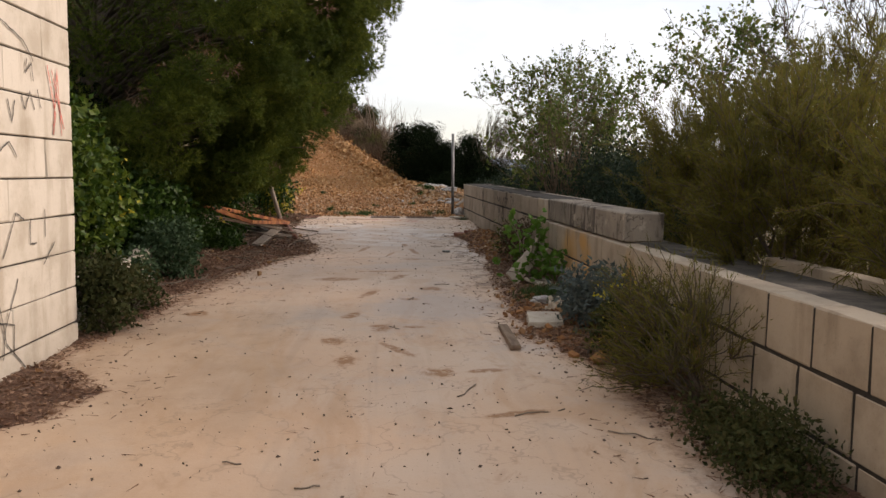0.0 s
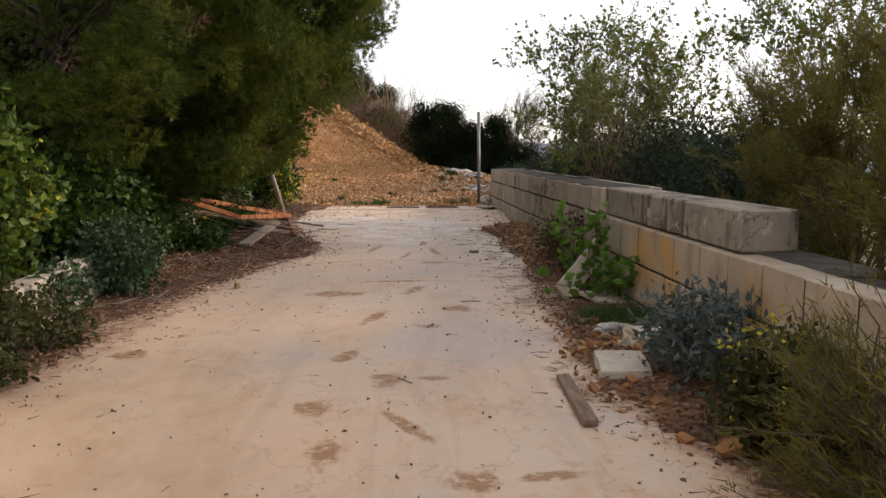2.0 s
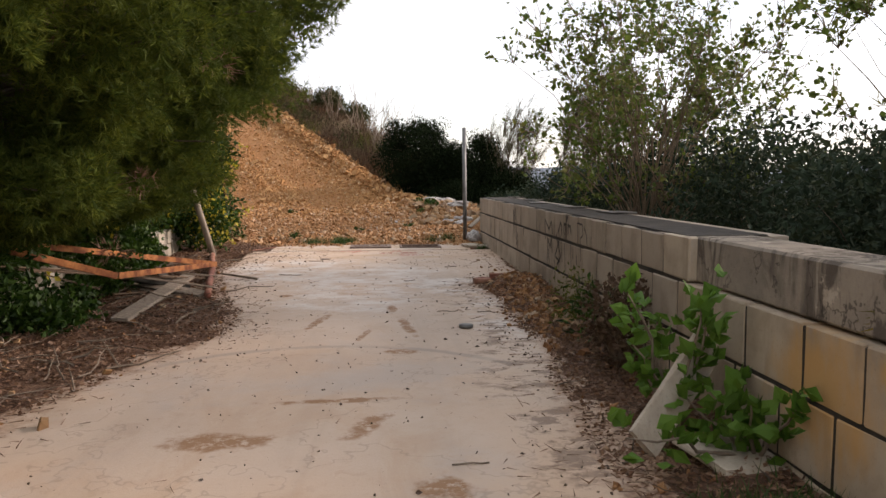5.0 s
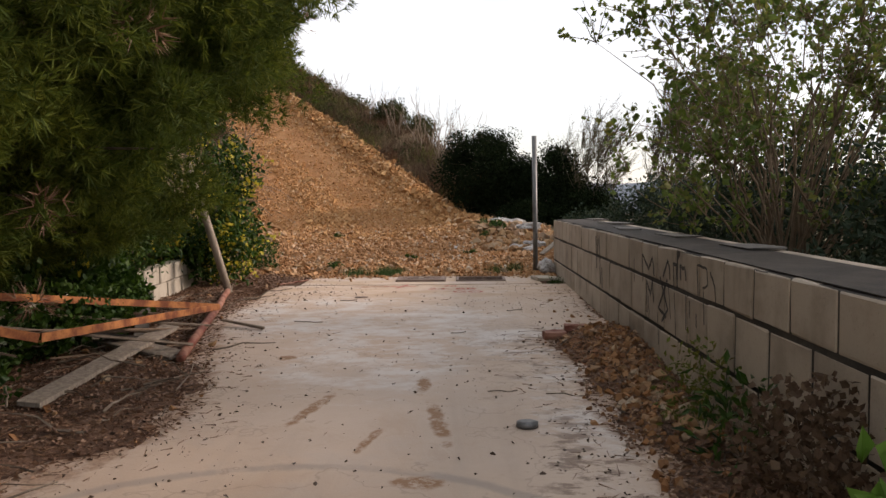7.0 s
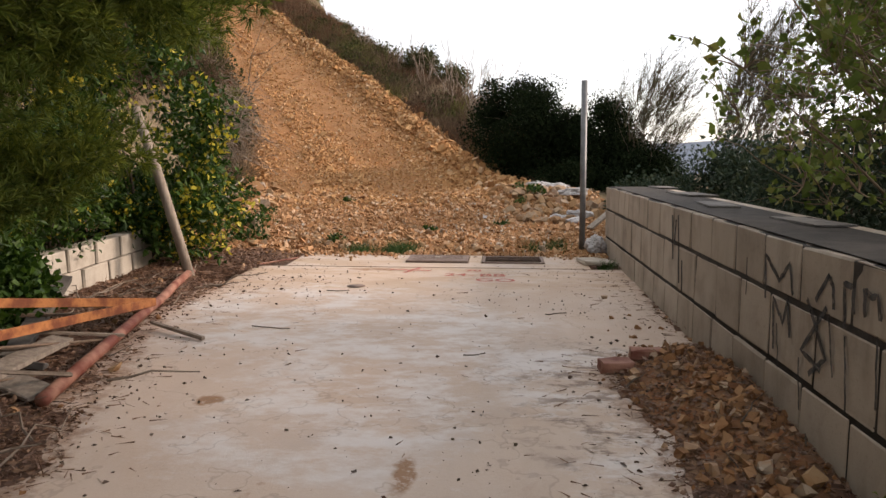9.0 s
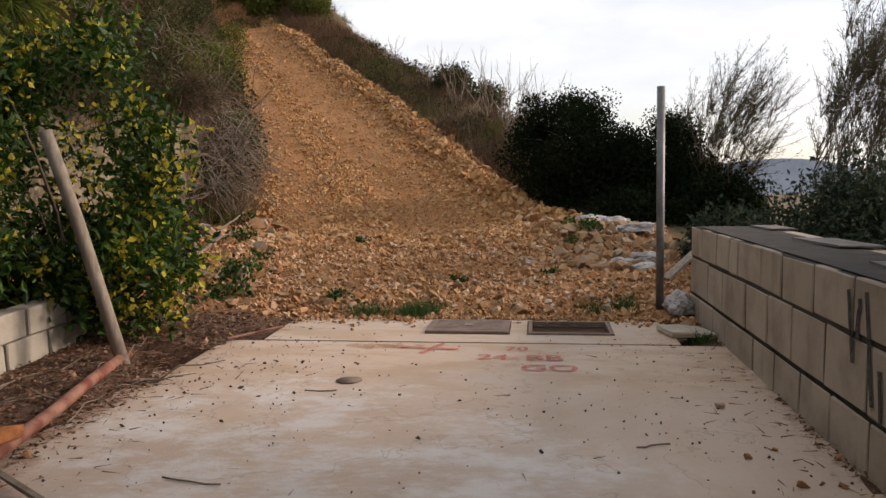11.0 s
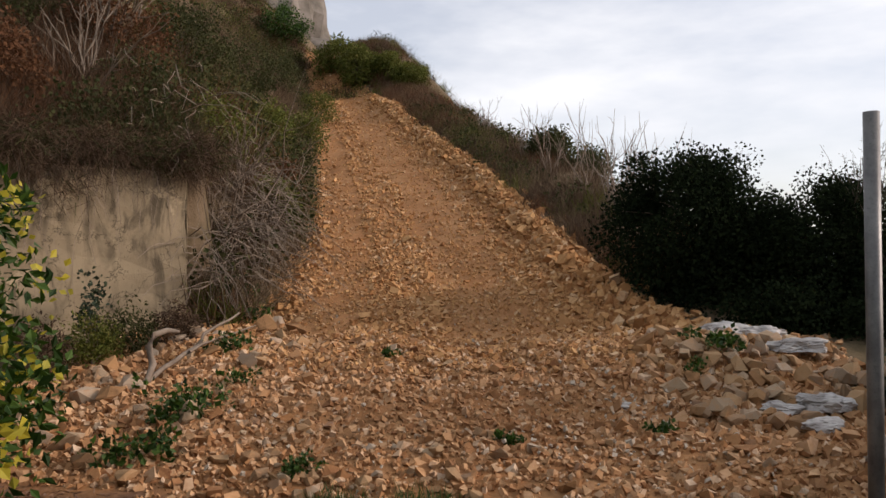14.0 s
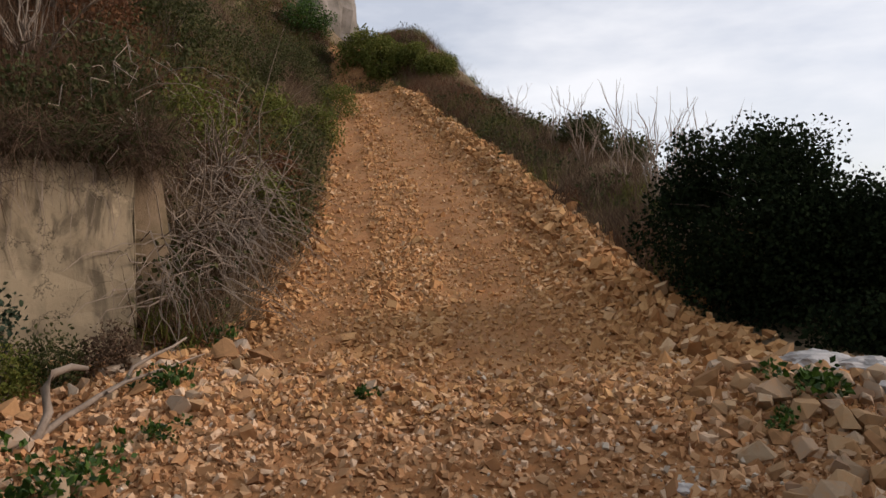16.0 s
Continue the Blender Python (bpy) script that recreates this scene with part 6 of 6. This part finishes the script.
round_bar("bowl_hollow", "round brown clay dish set in the concrete", [(-0.78, 17.25, float(lane(17.25)) + 0.002), (-0.78, 17.25, float(lane(17.25)) + 0.005)], 0.085, M_IRON, "dish", 18)

beam("red_strip", "thin faded red plastic strip by the slab's corner", lz(-2.02, 18.25, 0.03), lz(-1.72, 18.75, 0.03), 0.035, 0.012, M_RUSTRED, "strip", 0)

# a crooked dead branch on the rocks
P = [(-4.0, 21.2, 0.70), (-3.85, 21.3, 0.73), (-3.72, 21.4, 0.83), (-3.74, 21.5, 0.97), (-3.82, 21.55, 1.12), (-3.79, 21.6, 1.22), (-3.73, 21.7, 1.25), (-3.66, 21.78, 1.23)]
V1 = tube(np.array(P), np.array([0.03, 0.036, 0.036, 0.034, 0.032, 0.03, 0.026, 0.016]), 8)
V2 = tube(bent((-3.72, 21.42, 0.84), (-3.75, 23.0, 1.32), 9, 0.02, 0.03), np.linspace(0.026, 0.01, 9), 6)
V3 = tube(bent((-3.7, 22.0, 1.02), (-3.5, 22.9, 1.2), 6, 0.02, 0.03), np.linspace(0.016, 0.006, 6), 5)
V, F = joined([V1, V2, V3])
tagged(new("dead_branch", mesh_of("dead_branch", V, F, M_TWIG, True)), "crooked grey dead branch lying on the rocks", "branch")


# ---- small plants ----
def fig(x, y, h, label):
    z = gz(x, y)
    pieces, C, o = [], [], []
    for _ in range(7):
        top = np.array([x + rng.normal(-0.05, 0.2), y + rng.normal(0, 0.25), z + h * rng.uniform(0.55, 1.0)])
        P = bent((x, y, z), top, 6, 0.05, 0.04)
        pieces.append(tube(P, np.linspace(0.012, 0.004, 6), 5))
        for k in range(2, 6):
            for _ in range(4):
                C.append(P[k] + rng.normal(0, 0.05, 3))
                o.append(unit(rng.normal(0, 1, 3) + (0, 0, 0.5)))
    C, o = np.array(C), np.array(o)
    LV, LF = [], []
    # lobed leaves: three folded blades from one stalk
    for turn_ in (-0.7, 0.0, 0.7):
        q = unit(o + turn_ * np.cross(o, (0.3, 0.2, 1.0)))
        v, f = leaf_cards(C, q * 8, 0.1 if turn_ == 0 else 0.08, 0.38, 0.4)
        LV.append((v, f))
    LV, LF = joined(LV)
    return plant("fig_sapling", (x, y, z), label, "sapling", [("stem", sv, sf, M_TWIG) for sv, sf in pieces] + [("foliage", LV, LF, M_FIG)])


fig(1.62, 9.5, 0.84, "young fig sapling with bright green lobed leaves")
fig(1.84, 9.1, 0.42, "young fig sapling with bright green lobed leaves")
leafy("dry_weed", "reddish dry weed at the wall's foot", "weed", (1.66, 10.7, gz(1.66, 10.7)), (1.66, 10.7, 0.62), (0.22, 0.4, 0.35), M_DRY, 0.04, 40, 30, 0.08, 0.008, bark=M_TWIG)
leafy("green_weed", "dark green weedy shrub at the wall's foot", "weed", (1.72, 12.0, gz(1.72, 12.0)), (1.72, 12.1, 0.58), (0.2, 0.42, 0.3), M_BRIGHTSCRUB, 0.042, 24, 18, 0.09, 0.006, stems=5, slim=0.22, bark=M_TWIG)
leafy("green_weed", "dark oleander-like weed against the wall", "weed", (1.78, 11.6, gz(1.78, 11.6)), (1.76, 11.6, 0.55), (0.16, 0.3, 0.25), M_GLOSSY, 0.085, 13, 13, 0.09, 0.008, stems=5, slim=0.16, bark=M_TWIG)


def tuft(x, y, n, h, r, label, mat=None, name="grass_tuft"):
    C = np.stack([rng.normal(x, r, n), rng.normal(y, r, n), np.zeros(n)], 1)
    C[:, 2] = np.maximum(ground_z(C[:, 0], C[:, 1]), -9)
    V, F = blades(C, np.repeat([[0, 0, 1.0]], n, 0), h, 0.004, 0.6)
    return tagged(new(name, mesh_of(name, V, F, mat or M_GRASS)), label, "grass", "", "stuff")


for x, y, n, h, r in ((1.62, 8.35, 1500, 0.11, 0.17), (1.72, 8.1, 700, 0.1, 0.12), (-1.15, 19.42, 420, 0.13, 0.08), (-0.72, 19.42, 520, 0.14, 0.09), (-0.55, 19.5, 300, 0.1, 0.08), (0.95, 19.6, 160, 0.1, 0.07), (1.25, 19.7, 200, 0.12, 0.08), (1.7, 18.6, 160, 0.12, 0.05)):
    tuft(x, y, n, h, r, "short green grass growing in the dirt")


def herb(x, y, r, label, mat=None):
    z = float(ground_z(x, y))
    K = np.array([x, y, z + r * 0.3]) + rng.normal(0, 1, (14, 3)) * (r * 0.5, r * 0.5, r * 0.15)
    C, o = scatter(K, 16, r * 0.2)
    C[:, 2] = np.maximum(C[:, 2], ground_z(C[:, 0], C[:, 1]) + 0.01)
    V, F = leaf_cards(C, o * 0.5 + (0, 0, 0.4), 0.055 if r > 0.18 else 0.035, 0.36)
    return tagged(new("green_weed_patch", mesh_of("green_weed_patch", V, F, mat or M_GLOSSY)), label, "weed", "", "stuff")


for x, y, r in ((-3.0, 20.9, 0.3), (-2.8, 20.6, 0.26), (-2.9, 21.6, 0.16), (-2.65, 19.85, 0.24), (-1.5, 19.85, 0.14), (-3.55, 22.5, 0.24), (1.1, 22.6, 0.2), (0.9, 22.2, 0.14), (-0.4, 20.6, 0.1), (0.6, 20.9, 0.1), (-1.9, 22.6, 0.1), (-4.35, 24.0, 0.3), (-4.6, 24.3, 0.32), (-5.2, 22.7, 0.2), (-5.45, 22.4, 0.25)):
    herb(x, y, r, "low green weeds growing among the stones")
leafy("wall_climber", "dark thin climber against the plaster wall", "climber", (-5.1, 22.45, gz(-5.1, 22.45)), (-5.15, 22.4, 1.45), (0.16, 0.16, 0.4), M_BLUEGREEN, 0.05, 18, 16, 0.07, 0.006)

for x, y, r, h, mat in ((-4.75, 22.6, 0.3, 0.3, M_SCRUB), (-4.95, 22.2, 0.28, 0.28, M_BRIGHTSCRUB), (-4.45, 22.9, 0.25, 0.25, M_DRY), (-5.2, 21.8, 0.3, 0.3, M_DRY)):
    leafy("foot_weed", "tangled grey-green weeds at the plaster wall's foot", "weed", (x, y, gz(x, y)), (x, y, gz(x, y) + h * 0.8), (r, r, h), mat, 0.045, 40, 40, 0.09, 0.008, bark=M_TWIG, slim=0.22, group="weeds at the plaster wall")

# ---- litter, twigs and grit ----
n = 60000
x, y = rng.uniform(-3.2, 2.0, n), rng.uniform(3.0, 19.3, n)
lit = litter(x, y)
keep = (lit > -0.02) | ((lit > -0.2) & (rng.random(n) < 0.09)) | (rng.random(n) < 0.0025)
x, y = x[keep], y[keep]
zz = np.maximum(ground_z(x, y), lane(y)) + 0.006
C = np.stack([x, y, zz], 1)
out = rng.normal(0, 1, (len(x), 3)) * (1, 1, 0.12)
V, F = blades(C, out, 0.09, 0.0035, 0.05)
tagged(new("fallen_needles", mesh_of("fallen_needles", V, F, M_NEEDLE)), "brown pine needles and twigs on the ground", "litter", "", "stuff")
n = 70000
x, y = np.where(rng.random(n) < 0.6, rng.uniform(-3.1, -1.1, n), rng.uniform(0.9, 1.9, n)), rng.uniform(3.5, 19.2, n)
keep = litter(x, y) > -0.02
x, y = x[keep][:24000], y[keep][:24000]
C = np.stack([x, y, ground_z(x, y) + rng.uniform(0.002, 0.022, len(x))], 1)
V, F = leaf_cards(C, rng.normal(0, 1, (len(x), 3)) * (1, 1, 0.15), 0.034, 0.3, 0.1)
tagged(new("dead_leaves", mesh_of("dead_leaves", V, F, M_NEEDLE)), "brown dead leaves matted over the soil", "litter", "", "stuff")
n = 20000
x, y = rng.uniform(-2.6, 1.9, n), rng.uniform(2.5, 19.2, n)
e = np.minimum(x - np.interp(y, LEFT_Y, LEFT_X), np.interp(y, RIGHT_Y, RIGHT_X) - x)
keep = rng.random(n) < np.where(e < 0, 0.7, 0.045 + 0.6 * np.exp(-e / 0.2) + 0.25 * (wobble(x, y, 1.3, 8.0) > 0.25))
x, y = x[keep], y[keep]
R = 0.002 + 0.008 * rng.random(len(x)) ** 4
V, F = stones(np.stack([x, y, np.maximum(ground_z(x, y), lane(y)) + R * 0.4], 1), R)
tagged(new("grit", mesh_of("grit", V, F, M_CRUMB)), "dark grit and crumbs scattered on the concrete", "grit", "", "stuff")
n = 26000
x, y = rng.uniform(-2.3, 1.5, n), rng.uniform(3.5, 18.9, n)
side = np.exp(-np.abs(x - 1.15) / 0.3) * (y < 15.5) + np.exp(-np.abs(x + 1.5) / 0.35) * (y > 11)
keep = rng.random(n) < np.where(wobble(x, y, 1.7, 12.0, 4) > 0.15, 0.35, 0.06) * side + 0.012
x, y = x[keep], y[keep]
C = np.stack([x, y, np.maximum(ground_z(x, y), lane(y)) + rng.uniform(0.002, 0.008, len(x))], 1)
V, F = leaf_cards(C, rng.normal(0, 1, (len(x), 3)) * (1, 1, 0.1), rng.uniform(0.014, 0.034, (len(x), 1)), 0.34, 0.08)
tagged(new("leaf_crumbs", mesh_of("leaf_crumbs", V, F, M_DEADLEAF)), "dark crumbled dead leaves blown over the concrete", "litter", "", "stuff")
n = 420
x, y = np.concatenate([rng.normal(0.45, 0.5, n // 2), rng.uniform(-3.5, 1.8, n - n // 2)]), np.concatenate([rng.normal(21.0, 0.7, n // 2), rng.uniform(19.6, 24, n - n // 2)])
y = np.maximum(y, 19.5)
R = 0.008 + 0.016 * rng.random(n) ** 2
V, F = stones(np.stack([x, y, ground_z(x, y) + R * 0.9 + 0.012], 1), R)
tagged(new("pale_chips", mesh_of("pale_chips", V, F, M_SLABSTONE)), "small pale stone chips on the rubble", "chips", "", "stuff")
n = 1500
x, y = rng.uniform(-2.9, 1.9, n), rng.uniform(5, 19.2, n)
e = np.minimum(x - np.interp(y, LEFT_Y, LEFT_X), np.interp(y, RIGHT_Y, RIGHT_X) - x)
keep = (e < 0.05) & ((x > 0) | (rng.random(n) < 0.25))
x, y = x[keep], y[keep]
R = 0.01 + 0.03 * rng.random(len(x)) ** 2
x, y = np.concatenate([x, rng.normal(1.62, 0.14, 420)]), np.concatenate([y, rng.normal(14.0, 0.75, 420)])
x, y = np.concatenate([x, rng.normal(1.3, 0.16, 260)]), np.concatenate([y, rng.normal(7.5, 0.6, 260)])
x, y = np.concatenate([x, rng.normal(1.55, 0.14, 260)]), np.concatenate([y, rng.normal(12.4, 0.5, 260)])
x = np.minimum(x, 1.86)
R = np.concatenate([R, 0.01 + 0.035 * rng.random(940) ** 2])
V, F = stones(np.stack([x, y, np.maximum(ground_z(x, y), lane(y)) + R * 0.3], 1), R)
tagged(new("loose_gravel", mesh_of("loose_gravel", V, F, M_GRAVEL)), "loose ochre gravel along the lane's edges", "gravel", "", "stuff")
for x, y, a, L in ((-0.55, 3.6, 10, 0.12), (-0.95, 3.9, -15, 0.1), (0.35, 5.05, 60, 0.3), (0.75, 4.6, 20, 0.35), (-1.3, 3.4, 30, 0.25), (0.1, 8.3, 70, 0.16), (-0.1, 6.9, -50, 0.14), (0.5, 9.2, 5, 0.18), (1.2, 4.2, -30, 0.3), (0.7, 13.0, 8, 0.2), (1.1, 12.9, -12, 0.25), (-1.1, 15.6, -10, 0.3), (0.4, 15.0, 25, 0.15), (1.0, 16.2, 20, 0.18), (-0.9, 17.0, 5, 0.2)):
    dx, dy = L / 2 * math.cos(radians(a)), L / 2 * math.sin(radians(a))
    round_bar("twig", "thin brown twig lying on the concrete", bent(lz(x - dx, y - dy, 0.008), lz(x + dx, y + dy, 0.008), 5, 0, 0.04), 0.0045, M_TWIG, "twig", 5)["group"] = "twigs on the lane"

pieces = []
for _ in range(150):
    x, y = (rng.uniform(-3.0, -1.25), rng.uniform(7, 17.5)) if rng.random() < 0.65 else (rng.uniform(1.0, 1.85), rng.uniform(4, 15))
    if float(litter(x, y)) < -0.015:
        continue
    L, a = rng.uniform(0.1, 0.42), rng.uniform(0, 3.14)
    p = np.array(lz(x, y, 0.015))
    q = np.array(lz(x + L * math.cos(a), y + L * math.sin(a), rng.uniform(0.01, 0.06)))
    pieces.append(tube(bent(p, q, 4, 0, 0.06), np.linspace(0.006, 0.002, 4) * rng.uniform(0.4, 1.1), 4))
V, F = joined(pieces)
tagged(new("fallen_twigs", mesh_of("fallen_twigs", V, F, M_BARK)), "broken dry twigs strewn over the litter", "twigs", "", "stuff")

pieces = []
for _ in range(130):
    x, y = rng.uniform(-3.0, -1.4), rng.uniform(7.5, 17.3)
    if float(litter(x, y)) < -0.02:
        continue
    L, a = rng.uniform(0.15, 0.7), rng.uniform(0, 3.14)
    p, q = np.array(lz(x, y, 0.02)), np.array(lz(x + L * math.cos(a), y + L * math.sin(a), rng.uniform(0.02, 0.12)))
    pieces.append(tube(bent(p, q, 5, 0, 0.07), np.linspace(0.009, 0.003, 5) * rng.uniform(0.5, 1.2), 4))
V, F = joined(pieces)
tagged(new("pale_twigs", mesh_of("pale_twigs", V, F, M_TWIG)), "pale dry sticks lying in the litter", "twigs", "", "stuff")
for _ in range(34):
    x, y, r = rng.uniform(-2.9, -1.6), rng.uniform(8, 17.4), rng.uniform(0.018, 0.045)
    if float(litter(x, y)) > -0.02:
        ob = tagged(new("stone", ROCKS[int(rng.integers(12))]), "small pale stone lying in the litter", "stone", "stones along the lane")
        ob.matrix_world = pose(*lz(x, y, r * 0.4), *rng.uniform(-30, 30, 2), rng.uniform(0, 360)) @ Matrix.Diagonal((r, r * 0.85, r * 0.8, 1))

# ---- paint ----
def ribbon(pts, w, n):
    """A flat stroke along points, of width w, facing n."""
    P = np.asarray(pts, float)
    d = unit(np.gradient(P, axis=0))
    s = np.cross(d, n) * w / 2
    V = np.concatenate([P + s, P - s])
    k = np.arange(len(P) - 1)
    return V, np.stack([k, k + 1, k + 1 + len(P), k + len(P)], 1)


def strokes(name, label, lines, w, to_world, n, material):
    root = tagged(new(name), label, "graffiti")
    root.location = to_world(*lines[0][0])
    for line in lines:
        P = np.array([to_world(*p) for p in line])
        fine = np.concatenate([P[i] + (P[i + 1] - P[i]) * np.linspace(0, 1, 5, endpoint=False)[:, None] for i in range(len(P) - 1)] + [P[-1:]])
        V, F = ribbon(fine + rng.normal(0, 0.003, fine.shape) * (1 - np.abs(n)), w, n)
        part("stroke", mesh_of("stroke", V - np.array(root.location), F, material), root)
    return root


def on_wall(y, z):
    return (wall_x(y) - 0.006, y, z)


strokes("graffiti", "dripping faded black letters sprayed on the block wall", [
    [(14.06, 0.96), (14.08, 1.17), (13.88, 1.07), (13.77, 1.17), (13.71, 1.02)],
    [(13.92, 0.73), (13.95, 0.98), (13.82, 0.88), (13.77, 1.01), (13.73, 0.83)],
    [(13.47, 1.05), (13.35, 1.17), (13.31, 1.14), (13.29, 1.05)],
    [(13.55, 1.04), (13.34, 0.83), (13.5, 0.72)],
    [(13.36, 1.04), (13.59, 0.81), (13.38, 0.77)],
    [(13.19, 0.99), (13.21, 1.16), (13.14, 1.16), (13.12, 1.06)],
    [(13.03, 1.07), (13.05, 1.16), (12.95, 1.15), (12.92, 1.07)]], 0.026, on_wall, np.array([-1.0, 0, 0]), M_BLACKPAINT)
strokes("graffiti", "black letters and runs of paint on the block wall", [
    [(12.67, 1.0), (12.69, 1.2), (12.51, 1.19), (12.49, 1.09), (12.58, 1.06)],
    [(12.44, 1.17), (12.37, 1.1), (12.34, 0.99)],
    [(13.89, 0.86), (13.85, 0.66)],
    [(13.33, 1.02), (13.27, 0.77)],
    [(13.18, 0.97), (13.14, 0.67)],
    [(12.94, 1.01), (12.91, 0.76)],
    [(12.57, 1.05), (12.55, 0.85)],
    [(14.36, 1.12), (14.35, 0.92)],
    [(13.61, 0.77), (13.58, 0.54)],
    [(12.85, 0.96), (12.84, 0.85)],
    [(12.71, 0.9), (12.7, 0.81)]], 0.016, on_wall, np.array([-1.0, 0, 0]), M_BLACKPAINT)
strokes("graffiti", "smudged dark spray marks on the block wall", [[(16.12, 1.22), (16.06, 0.9)], [(16.0, 1.2), (16.02, 1.0)], [(15.93, 1.24), (15.85, 0.75)], [(15.78, 0.92), (15.76, 0.7)]], 0.04, on_wall, np.array([-1.0, 0, 0]), M_BLACKPAINT)


def on_building(y, z):
    return (-2.662, y, z)


strokes("graffiti", "thin black scrawls on the whitewashed wall", [
    [(5.2, 2.35), (5.4, 2.5), (5.7, 2.42), (5.85, 2.3)], [(5.75, 2.3), (5.72, 2.2), (5.82, 2.28), (5.84, 2.16)], [(5.45, 2.0), (5.5, 1.85), (5.55, 2.0)], [(5.65, 2.05), (5.7, 1.95), (5.78, 2.08), (5.85, 1.96)], [(5.9, 2.1), (5.95, 1.98)],
    [(5.3, 1.65), (5.45, 1.72), (5.55, 1.62)], [(5.3, 0.95), (5.5, 1.25), (5.62, 1.2)], [(5.72, 1.2), (5.7, 1.02), (5.8, 1.02)], [(5.95, 1.25), (5.95, 1.05)], [(5.9, 0.85), (6.1, 1.0)],
    [(5.2, 0.75), (5.3, 0.4), (5.55, 0.18)], [(5.5, 0.8), (5.3, 0.5), (5.25, 0.3)], [(5.2, 0.55), (5.42, 0.5), (5.4, 0.3)]], 0.012, on_building, np.array([1.0, 0, 0]), M_BLACKPAINT)
strokes("graffiti", "faded red zigzag on the whitewashed wall", [[(6.08, 2.3), (6.2, 1.95), (6.15, 1.8), (6.25, 2.3), (6.3, 1.8)], [(6.15, 2.28), (6.35, 1.85)]], 0.02, on_building, np.array([1.0, 0, 0]), M_REDPAINT)


def sprayed(words, x, y, size):
    """Red lettering lying on the concrete."""
    cu = bpy.data.curves.new("lettering", "FONT")
    cu.body, cu.size, cu.offset = words, size, 0.004
    ob = new("lettering_curve", cu)
    me = bpy.data.meshes.new_from_object(ob)
    bpy.data.objects.remove(ob)
    me.materials.clear()
    me.materials.append(M_REDPAINT)
    ob = tagged(new("painted_number", me), "faded red sprayed characters on the concrete", "lettering", "red lettering on the lane")
    ob.matrix_world = pose(x, y, float(lane(y)) + 0.007, 1.6, 0, rng.uniform(-3, 3)) @ Matrix.Diagonal((1.15, 1, 1, 1))


sprayed("24-", 0.0, 17.84, 0.2)
sprayed("BB", 0.35, 17.82, 0.21)
sprayed("GO", 0.32, 17.55, 0.22)
sprayed("70", 0.2, 18.1, 0.15)
strokes("painted_mark", "faded red slash sprayed on the concrete", [[(-0.28, 18.3), (-0.42, 17.98)], [(-0.6, 18.17), (-0.15, 18.12)]], 0.045, lambda a, b: (a, b, float(lane(b)) + 0.008), np.array([0, 0, 1.0]), M_REDPAINT)
